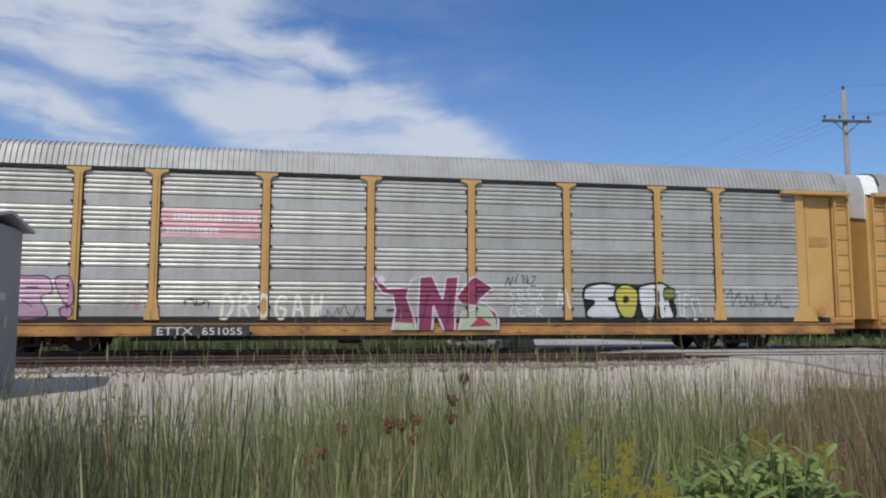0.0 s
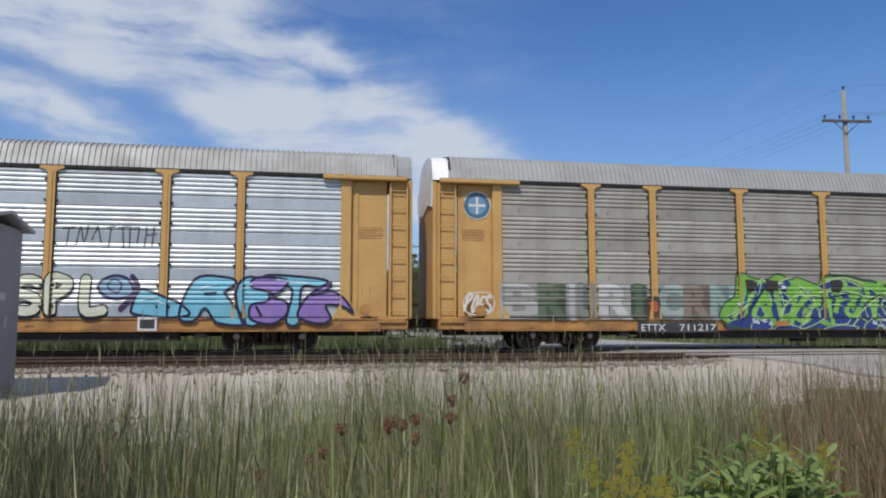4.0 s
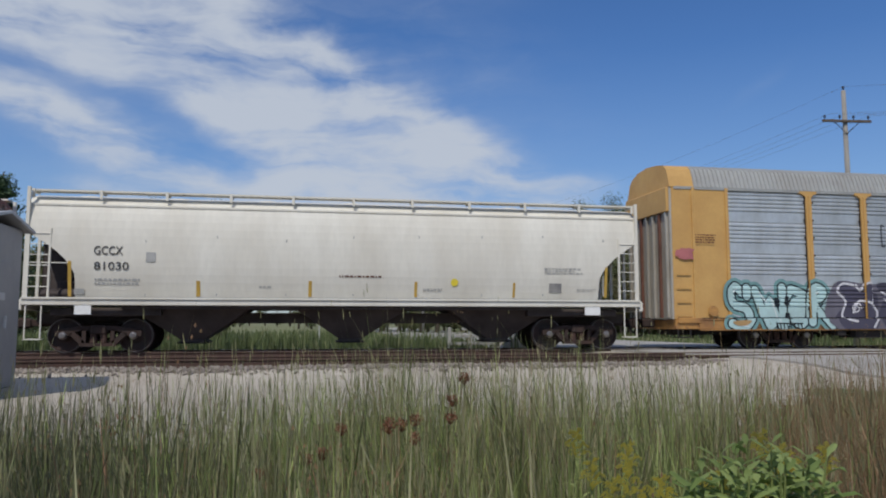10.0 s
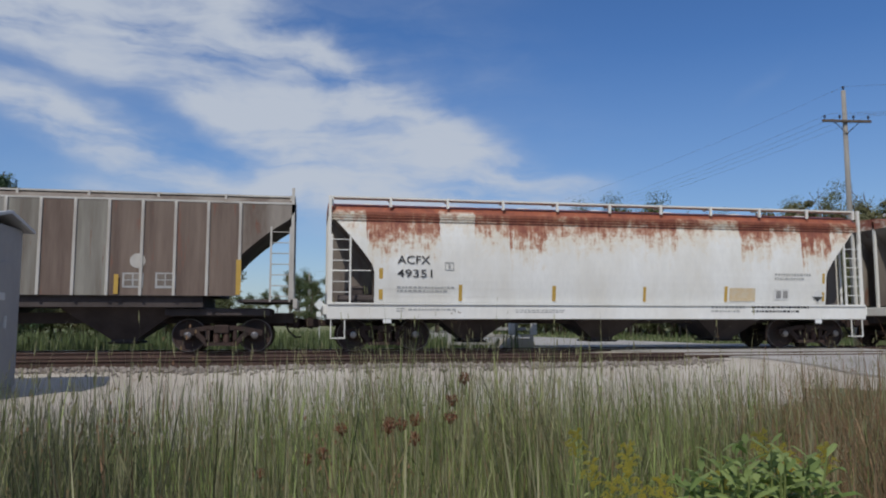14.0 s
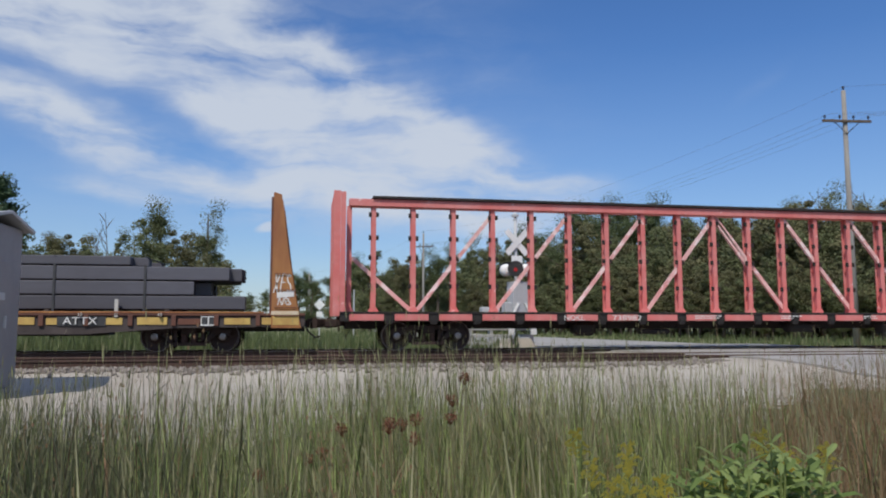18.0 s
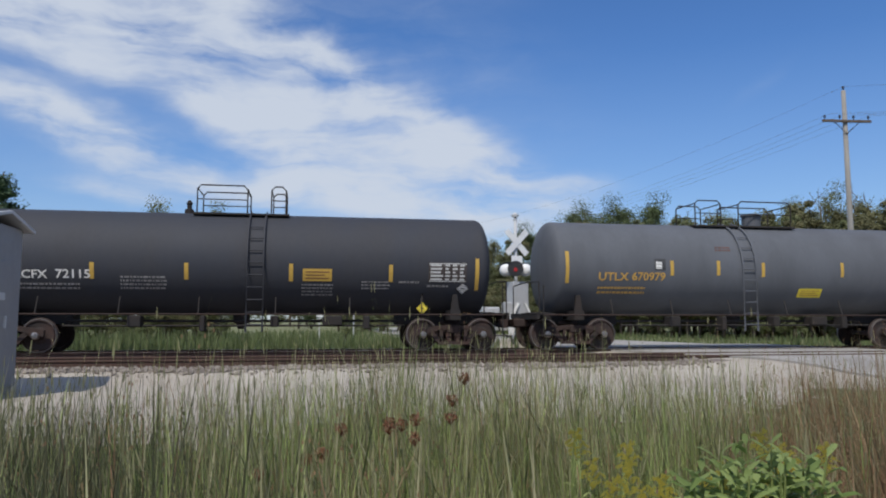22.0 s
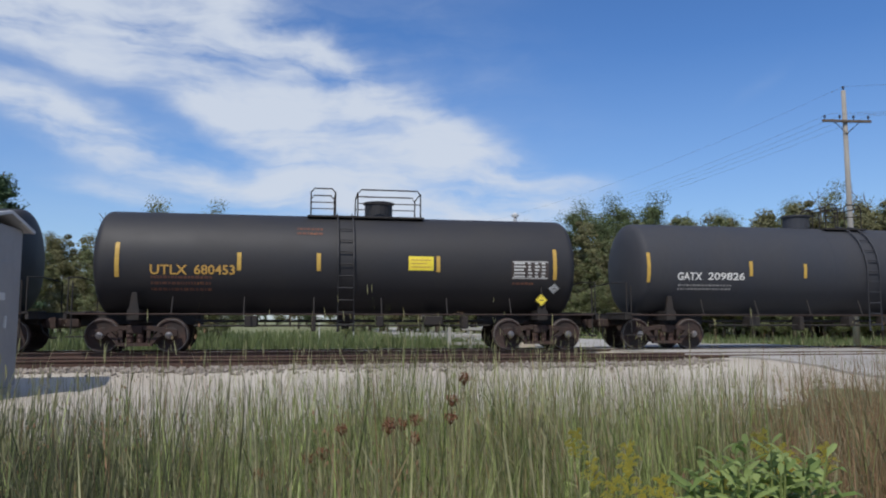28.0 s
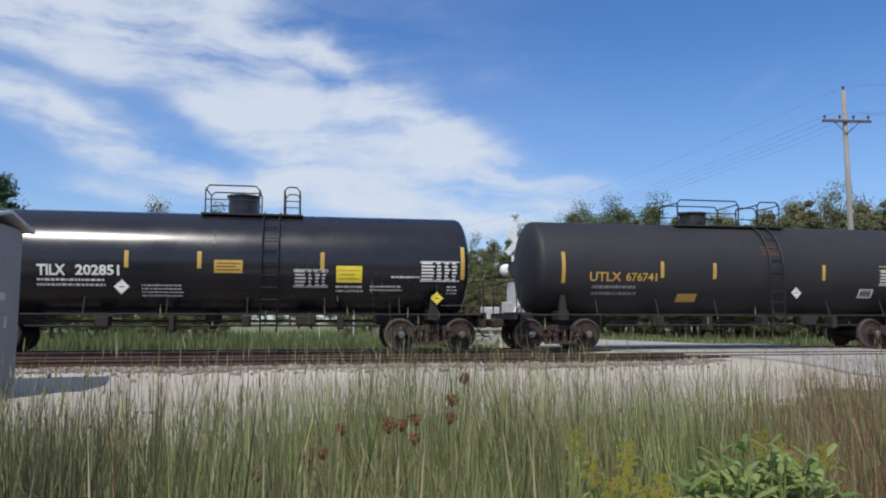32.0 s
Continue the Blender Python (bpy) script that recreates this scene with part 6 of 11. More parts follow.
def panel_mesh(w, h, key):
    """Galvanised sheet: bold horizontal corrugations and a flat punched band."""
    s = Shape()
    prof = []
    z = 0.0
    n = 5
    band = 0.36 * h
    prof += [(0, 0.0), (-0.014, 0.02), (-0.014, band - 0.03), (0.0, band - 0.01)]
    pitch = (h - band) / n
    for i in range(n):
        a = band + i * pitch
        prof += [(0.0, a), (-0.036, a + pitch * 0.16), (-0.036, a + pitch * 0.52), (0.0, a + pitch * 0.96)]
    prof += [(0, h)]
    s.loft([[(x, y, zz) for y, zz in prof] for x in (0.0, w)], closed=False)
    for k in range(int(w / 0.42)):
        x = 0.25 + k * 0.42
        s.box(x, x + 0.03, -0.022, -0.014, band * 0.5, band * 0.5 + 0.03)
    return s


def autorack(left, label, panel="galv", logo=None, boxed_end=False, low_sill=False):
    car, L = start_car("autorack_car", label, "autorack railcar", left, left + 28.6, 4.25, 0.42)
    near = NEAR
    z0, z1 = 0.95, 4.90
    rows = 4
    edges = [2.32] + [p for p in POSTS] + [26.30]
    hrow = (z1 - z0) / rows
    for a, b in zip(edges, edges[1:]):
        w = round(b - a, 2)
        for k in range(rows):
            key = (w, panel)
            if key not in RACK:
                RACK[key] = panel_mesh(w, hrow - 0.006, key).mesh("side_panel", panel)
            part("side_panel", RACK[key], None, car, at=pose(a, near + 0.05, z0 + k * hrow))
    part("far_side", Shape().box(2.3, 26.3, 1.40, 1.5, 0.9, 4.9), panel, car)
    # posts with flared heads; the two inner ones stand on gussets
    for i, x in enumerate(POSTS):
        if ("post", boxed_end) not in RACK:
            s = Shape()
            s.plate([(-0.10, 0.88), (-0.10, 4.76), (-0.17 if boxed_end else -0.14, 4.83), (-0.26, 4.87), (-0.30, 4.87), (-0.30, 4.95), (0.30, 4.95), (0.30, 4.87), (0.26, 4.87), (0.17 if boxed_end else 0.14, 4.83), (0.10, 4.76), (0.10, 0.88)], -0.05, 0.05)
            s.box(-0.03, 0.03, -0.075, -0.05, 0.9, 4.8)
            RACK["post", boxed_end] = s.mesh("post", "yellow")
            g = Shape().plate([(-0.2, 0.88), (-0.10, 1.5), (0.10, 1.5), (0.2, 0.88)], -0.065, 0.055)
            fl = Shape().box(-0.125, 0.125, 0.0, 0.03, 0.96, 4.86)
            for sx in (-1, 1):
                for k in range(7):
                    fl.box(sx * 0.15 - 0.03, sx * 0.15 + 0.03, -0.012, 0.0, 1.2 + 0.56 * k, 1.26 + 0.56 * k)
            RACK["flange"] = fl.mesh("post_flange", "dark")
            RACK["gusset"] = g.mesh("gusset", "yellow")
        p = part("post", RACK["post", boxed_end], None, car, at=pose(x, near, 0))
        part("post_flange", RACK["flange"], None, p)
        if i in (1, 7) and not boxed_end:
            part("gusset", RACK["gusset"], None, p)
    # top rail under the roof, deck and side sill
    part("top_rail", Shape().box(0.5, 28.1, near - 0.02, near + 0.1, 4.90, 4.985), "dark" if not boxed_end else "roofing", car)
    b, t = (0.49, 0.79) if low_sill else (0.60, 0.925)
    part("side_sill", Shape().box(1.2, 27.4, near - 0.045, near + 0.1, b, t, 0.015).box(1.2, 27.4, near - 0.088, near - 0.045, b - 0.035, b).box(1.2, 27.4, near - 0.075, near - 0.045, t - 0.035, t), "yellow_sill", car)
    # dark strip coloured for the shaded gap between sill and side panels
    part("deck_edge", Shape().box(1.2, 27.4, near - 0.02, near + 0.1, t + 0.001, 0.948), "dark", car)
    part("side_girder", Shape().box(6.6, 22.0, near + 0.04, near + 0.3, 0.32, b - 0.036, 0.02).box(6.6, 22.0, near + 0.0, near + 0.04, 0.32, 0.35), "dark", car)
    for sx, x in ((0, 0.45), (1, 27.4)):
        part("end_sill", Shape().box(x, x + 0.78, near, 1.5, 0.60, 0.90, 0.02), "yellow_sill", car)
    part("deck", Shape().box(0.5, 28.1, -1.4, 1.4, 0.78, 0.88), "dark", car)
    part("centre_sill", Shape().box(0.9, 27.7, -0.4, 0.4, 0.42, 0.8).box(7.5, 21.0, -1.0, 1.0, 0.40, 0.62), "dark", car)
    part("brake_pipe", Shape().tube([(6.4, -1.0, 0.36), (22.0, -1.0, 0.36)], 0.03, 5).box(12.0, 12.7, -1.2, -0.7, 0.22, 0.55, 0.05).box(15.4, 16.4, -1.1, -0.8, 0.28, 0.5, 0.05), "dark", car)
    # roof: cambered sheet with close cross ribs
    if ("roof", boxed_end) not in RACK:
        s = Shape()
        x0, x1 = (1.1, 27.5) if boxed_end else (0.75, 27.85)
        prof = [(-1.50, 4.98), (-1.40, 5.30), (-1.30, 5.55), (-1.10, 5.68), (-0.62, 5.77), (0.0, 5.82), (0.62, 5.77), (1.03, 5.65), (1.28, 5.48), (1.5, 4.98)]
        rings = []
        n = int((x1 - x0) / 0.145)
        for i in range(n):
            for f, o in ((0.0, 0.0), (0.45, 0.0), (0.55, 0.032), (0.90, 0.032)):
                x = x0 + (i + f) * (x1 - x0) / n
                rings.append([(x, y * (1 + o / 1.5), z + o * (0.9 if abs(y) < 1.45 else 0)) for y, z in prof])
        s.loft(rings, closed=False)
        RACK["roof", boxed_end] = s.mesh("roof", "roofing")
    part("roof", RACK["roof", boxed_end], None, car)
    # ends: door post, folded end doors, ladder
    for sx in (0, 1):
        def fx(x):
            return x if sx == 0 else 28.6 - x
        a, b = sorted((fx(0.42), fx(2.32)))
        if boxed_end:
            e = part("end_panel", Shape().box(a, b, near, near + 0.06, 0.9, 4.98, 0.01), "yellow", car)
            for x in (1.12, 2.25):
                q0, q1 = sorted((fx(x) - 0.05, fx(x) + 0.05))
                part("end_rib", Shape().box(q0, q1, near - 0.05, near, 0.9, 4.96, 0.01), "yellow", e)
            c = Shape()
            prof = [(-1.51, 4.97), (-1.41, 5.31), (-1.31, 5.56), (-1.11, 5.70), (-0.62, 5.79), (0.0, 5.84), (0.62, 5.79), (1.04, 5.67), (1.29, 5.49), (1.51, 4.97)]
            c.loft([[(x, y, z) for y, z in prof] for x in (fx(0.36), fx(1.2))], closed=False)
            c.add([(fx(0.36), y, z) for y, z in prof], [tuple(range(len(prof)))])
            part("roof_cap", c, "yellow", car)
            part("end_door", Shape().box(min(fx(0.36), fx(0.44)), max(fx(0.36), fx(0.44)), -1.48, 1.48, 0.9, 4.97, 0.02), "galv_dirty", car, "grimy bare steel end door")
            for k, y in enumerate((-1.3, -0.86, -0.43, 0.0, 0.43, 0.86, 1.3)):
                part("door_rib", Shape().box(min(fx(0.28), fx(0.36)), max(fx(0.28), fx(0.36)), y - 0.05, y + 0.05, 0.95, 4.9, 0.01), "rust" if k % 3 == 1 else "galv_dirty", car)
            part("door_header", Shape().box(min(fx(0.26), fx(0.36)), max(fx(0.26), fx(0.36)), -1.46, 1.46, 4.2, 4.96, 0.02), "yellow", car, "rust-stained yellow door header")
            for k in range(4):
                rr = part("grab_iron", Shape().box(min(fx(0.5), fx(0.95)), max(fx(0.5), fx(0.95)), near - 0.06, near - 0.035, 1.0 + 0.42 * k, 1.03 + 0.42 * k), "yellow", e)
        else:
            d0, d1 = sorted((fx(1.02), fx(2.05)))
            dd = part("end_door", Shape().box(d0, d1, near + 0.12, near + 0.2, 0.95, 4.84, 0.02).box(d0 + 0.12, d0 + 0.2, near + 0.09, near + 0.12, 1.0, 4.8), "yellow", car)
            pp0, pp1 = sorted((fx(2.05), fx(2.34)))
            part("door_post", Shape().box(pp0, pp1, near - 0.02, near + 0.15, 0.8, 4.95, 0.02), "yellow", car)
            part("door_foot", Shape().plate([(fx(1.7), 0.84), (fx(2.05), 1.35), (fx(2.32), 1.35), (fx(2.6), 0.84)], near - 0.04, near + 0.02), "yellow", car)
            part("canopy_bar", Shape().box(*sorted((fx(0.48), fx(2.85))), near - 0.16, near + 0.1, 4.83, 4.95, 0.02), "yellow", car)
            l0, l1 = sorted((fx(0.42), fx(0.98)))
            ladder(car, l0 + 0.04, l1 - 0.04, 0.9, 4.8, near, 8, "yellow")
            part("ladder_back", Shape().box(l0, l1, near + 0.08, near + 0.14, 0.9, 4.85), "yellow", car)
            # radial end door seen from outside, with its top lip and white roof corner
            e0, e1 = sorted((fx(0.30), fx(0.42)))
            part("end_door", Shape().box(e0, e1, -1.4, 1.4, 0.9, 4.9, 0.03), "yellow", car)
            c = Shape()
            prof = [(-1.46, 4.95), (-1.37, 5.29), (-1.27, 5.53), (-1.06, 5.67), (-0.6, 5.76), (0.0, 5.81), (0.6, 5.76), (1.0, 5.64), (1.24, 5.47), (1.46, 4.95)]
            c.loft([[(x, y * k, z) for y, z in prof] for x, k in ((fx(0.30), 0.93), (fx(0.8), 1.0))], closed=False)
            c.add([(fx(0.30), y * 0.93, z) for y, z in prof], [tuple(range(len(prof)))])
            part("roof_cap", c, "roofing" if sx else "white_paint", car, "" if sx else "chalky white roof end")
            if sx == 0:
                flap = Shape()
                flap.plate([(-1.38, 4.15), (-1.40, 4.95), (1.40, 4.95), (1.36, 4.3), (0.4, 4.05), (-0.6, 4.3)], 0.0, 0.03)
                part("end_flap", flap, "white_paint", car, "torn white sheeting over the end door", at=pose(0.29, 0, 0, 0, 0, 90))
            part("roof_lip", Shape().loft([[(fx(0.8) + o, y * 1.02, z + 0.03) for y, z in prof] for o in (-0.05, 0.05)], closed=False), "dark", car)
        part("door_machinery", Shape().box(*sorted((fx(0.5), fx(1.3))), near - 0.06, near + 0.2, 0.78, 0.95, 0.02).lathe_y([(0.16, near - 0.11), (0.16, near - 0.08)], fx(1.65), 1.15, 12), "yellow_sill", car)
        part("step", Shape().box(*sorted((fx(0.5), fx(0.95))), near, near + 0.3, 0.34, 0.37).box(fx(0.52) - 0.015, fx(0.52) + 0.015, near, near + 0.03, 0.34, 0.6).box(fx(0.93) - 0.015, fx(0.93) + 0.015, near, near + 0.03, 0.34, 0.6), "dark", car)
        part("jack_pad", Shape().box(*sorted((fx(5.9), fx(6.2))), near - 0.03, near + 0.2, 0.40, 0.62, 0.01), "dark", car)
        small_print(car, *sorted((fx(1.15), fx(1.85))), 3.2, 3.5, 4, "yellow_sill" if not boxed_end else "rust", y=near + (0.08 if not boxed_end else -0.052))
    return car


# ---- covered hoppers ----
def hopper_body(L, e, z_low, z_top, slope_z, slope_x, bulge, flat=False, bow=1.7):
    """Body whose side sheets end in slanting end sheets. e: end inset; slope from slope_z in by slope_x."""
    prof = []
    n = 12
    for i in range(n + 1):
        t = i / n
        z = z_low + (z_top - z_low) * t
        if flat:
            y = 1.5
        else:
            y = 1.50 - bulge * (abs(2 * t - 1.0) ** 2.4)
        prof.append((y, z))

    def xs(z):
        if z >= slope_z[1]:
            return e
        if z <= slope_z[0]:
            return e + slope_x
        t = (slope_z[1] - z) / (slope_z[1] - slope_z[0])
        return e + slope_x * (1 - (1 - t) ** bow)
    s, ends = Shape(), (Shape(), Shape())
    nx = 10
    for sg in (-1, 1):
        rows = []
        for y, z in prof:
            a, b = xs(z), L - xs(z)
            rows.append([(a + (b - a) * i / nx, sg * y, z) for i in range(nx + 1)])
        s.loft(rows, closed=False)
    for end in (0, 1):
        rows = []
        for y, z in prof:
            x = xs(z) if end == 0 else L - xs(z)
            rows.append([(x, -y + 2 * y * k / 6, z) for k in range(7)])
        ends[end].loft(rows, closed=False)
    y, z = prof[-1]
    roof = [(-y, z), (-y * 0.82, z + 0.22), (-y * 0.5, z + 0.34), (0, z + 0.38), (y * 0.5, z + 0.34), (y * 0.82, z + 0.22), (y, z)]
    s.loft([[(x, a, b) for a, b in roof] for x in (e, L - e)], closed=False)
    for x in (e, L - e):
        s.add([(x, a, b) for a, b in roof], [tuple(range(len(roof)))])
    return s, ends


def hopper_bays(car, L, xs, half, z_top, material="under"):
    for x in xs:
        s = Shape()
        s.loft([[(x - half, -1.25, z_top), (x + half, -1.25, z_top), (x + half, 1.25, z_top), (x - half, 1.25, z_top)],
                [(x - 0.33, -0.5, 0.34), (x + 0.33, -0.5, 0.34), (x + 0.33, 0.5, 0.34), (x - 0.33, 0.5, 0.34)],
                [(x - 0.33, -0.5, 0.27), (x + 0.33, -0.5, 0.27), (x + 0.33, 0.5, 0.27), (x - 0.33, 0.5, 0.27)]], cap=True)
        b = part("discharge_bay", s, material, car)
        part("outlet_gate", Shape().box(x - 0.4, x + 0.4, -0.6, 0.6, 0.22, 0.275, 0.01).tube([(x + 0.3, -0.95, 0.26), (x + 0.3, 0.95, 0.26)], 0.025, 5), "dark", b)


def roof_walk(car, L, e, z, posts, material, tall=0.20):
    """Running boards along the roof edge on small brackets, and hatch covers."""
    w = Shape()
    for sg in (-1, 1):
        w.box(e + 0.05, L - e - 0.05, min(sg * 0.95, sg * 1.33), max(sg * 0.95, sg * 1.33), z + tall, z + tall + 0.045)
    part("running_board", w, material, car)
    br = Shape().box(-0.035, 0.035, -1.36, -1.30, -0.12, tall + 0.05).box(-0.03, 0.03, -1.36, -0.9, tall - 0.04, tall).mesh("bracket", material)
    for x in posts:
        part("bracket", br, None, car, at=pose(x, 0, z))
    hatch = Shape().lathe_z([(0.38, 0), (0.40, 0.06), (0.36, 0.13), (0.2, 0.16)], n=14).mesh("hatch_cover", material)
    n = max(4, int((L - 2) / 2.3))
    for k in range(n):
        part("hatch_cover", hatch, None, car, at=pose(e + 1.2 + (L - 2 * e - 2.4) * k / (n - 1), 0, z - 0.02))


def end_cage(car, L, e, z0, z1, material, right_wide=0.62, steps=True):
    """Corner posts, ladders, end platform and handbrake at both ends."""
    for end in (0, 1):
        def fx(x):
            return x if end == 0 else L - x
        for sg in (-1, 1):
            part("corner_post", Shape().box(fx(e + 0.04) - 0.04, fx(e + 0.04) + 0.04, sg * 1.46 - 0.04, sg * 1.46 + 0.04, z0 - 0.05, z1), material, car)
        part("end_post", Shape().box(fx(e + 0.04) - 0.04, fx(e + 0.04) + 0.04, -0.55, -0.47, z0 - 0.05, z1 - 0.2).box(fx(e + 0.04) - 0.04, fx(e + 0.04) + 0.04, 0.47, 0.55, z0 - 0.05, z1 - 0.2), material, car)
        a, b = sorted((fx(e + 0.10), fx(e + right_wide)))
        ladder(car, a, b, z0 - 0.15, z1 - 1.1, NEAR + 0.02, 7, material)
        part("platform", Shape().box(*sorted((fx(e - 0.1), fx(e + 1.5))), -1.45, 1.45, z0 - 0.16, z0 - 0.08, 0.01), "under", car)
        part("end_beam", Shape().box(*sorted((fx(e - 0.12), fx(e + 0.0))), -1.48, 1.48, z0 - 0.34, z0 - 0.06, 0.02), material, car)
        if steps:
            part("step", Shape().box(*sorted((fx(e + 0.08), fx(e + 0.5))), NEAR, NEAR + 0.2, 0.36, 0.39).box(fx(e + 0.1) - 0.015, fx(e + 0.1) + 0.015, NEAR, NEAR + 0.03, 0.38, z0 - 0.2).box(fx(e + 0.48) - 0.015, fx(e + 0.48) + 0.015, NEAR, NEAR + 0.03, 0.38, z0 - 0.2), material, car)
    part("handrail", Shape().tube([(e + 0.1, NEAR + 0.02, z0 + 0.9), (e + 1.2, NEAR + 0.02, z0 + 0.9)], 0.016, 5), material, car)
    part("brake_gear", Shape().box(e + 0.6, e + 1.1, -0.6, 0.2, z0 - 0.05, z0 + 0.5, 0.05).tube([(e + 0.3, -1.0, z0 + 0.1), (e + 1.3, -1.0, z0 + 0.1)], 0.14, 10), "under", car)


def hopper_ribs(car, xs, z0, z1):
    tones = [mat("hopper_side_sheet", c, 0.75, 0, d2, 0.8, 1.1, 9, 0.12, third=(0.17, 0.085, 0.06), third_at=0.60, stretch=(2.2, 1, 0.22)) for c, d2 in (
        ((0.25, 0.235, 0.20), (0.13, 0.11, 0.09)), ((0.22, 0.18, 0.145), (0.12, 0.085, 0.065)), ((0.19, 0.14, 0.11), (0.105, 0.07, 0.055)), ((0.27, 0.26, 0.235), (0.15, 0.125, 0.105)))]
    rng = random.Random(8)
    for a, b in zip(xs, xs[1:]):
        part("side_sheet", Shape().box(a + 0.042, b - 0.042, NEAR - 0.006, NEAR + 0.002, z0 + 0.01, z1 - 0.02), tones[rng.choice((0, 0, 1, 2, 3))], car)
    rib = Shape().box(-0.04, 0.04, NEAR - 0.05, NEAR, z0, z1, 0.012).mesh("side_rib", "hopper_rib")
    for x in xs:
        part("side_rib", rib, None, car, at=pose(x, 0, 0))


def hopper(left, right, label, material, seam_material=None, z_low=1.47, z_top=3.93, sill=None, slope=(2.0, 3.2), slope_x=1.25,
           bays=None, truck_in=2.2, bulge=0.16, posts=10, top=0.22, e=0.66, flat=False, bay_step=4.4, bay_half=2.0, end_material=None, steps=True, chord=None, bow=1.7):
    car, L = start_car("covered_hopper", label, "covered hopper", left, right, truck_in)
    shell, ends = hopper_body(L, e, z_low, z_top, slope, slope_x, bulge, flat, bow)
    part("body", shell, material, car, smooth=False)
    # end_material: grime, with the shade of the end recess put into its colour
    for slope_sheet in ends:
        part("end_slope", slope_sheet, end_material or material, car, "grimy sloping end sheet, darkened for its shaded recess" if end_material else "")
    # upright webs between the slope sheets and the end frames
    for end in (0, 1):
        for y in (-0.42, 0.42) if end == 0 or bow < 1.5 else ():
            pts = [(e + 0.12, z_low), (e + 0.12, slope[1] - 0.15), (e + 0.3, slope[1] - 0.1), (e + slope_x + 0.25, slope[0] + 0.1), (e + slope_x + 0.25, z_low)]
            pts = pts if end == 0 else [(L - a, b) for a, b in pts]
            part("end_web", Shape().plate(pts, y - 0.015, y + 0.015), end_material or material, car)
    if sill:
        part("side_sill", Shape().box(e - 0.02, L - e + 0.02, NEAR - 0.03, NEAR + 0.08, sill[0], sill[1], 0.015).box(e, L - e, NEAR - 0.07, NEAR - 0.03, sill[1] - 0.05, sill[1]).box(e, L - e, 1.42, 1.5, sill[0], sill[1]), material, car)
    n = bays or 3
    xs = [L / 2 + bay_step * (k - (n - 1) / 2) for k in range(n)]
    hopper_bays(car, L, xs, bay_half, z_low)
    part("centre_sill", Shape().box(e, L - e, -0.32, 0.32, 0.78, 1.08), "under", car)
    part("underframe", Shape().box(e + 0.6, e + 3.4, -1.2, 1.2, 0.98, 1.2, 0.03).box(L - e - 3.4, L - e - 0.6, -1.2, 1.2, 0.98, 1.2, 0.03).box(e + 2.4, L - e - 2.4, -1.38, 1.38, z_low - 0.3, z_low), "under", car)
    roof_walk(car, L, e, z_top + (0.30 if not flat else 0.12), [e + 0.1 + (L - 2 * e - 0.2) * k / posts for k in range(posts + 1)], seam_material or material, top)
    end_cage(car, L, e, z_low, z_top + 0.45, seam_material or material, steps=steps)
    part("top_chord", Shape().box(e, L - e, NEAR + (-0.012 if flat else bulge - 0.03), NEAR + 0.2, z_top - 0.02, z_top + 0.03), chord or seam_material or material, car)
    return car, L


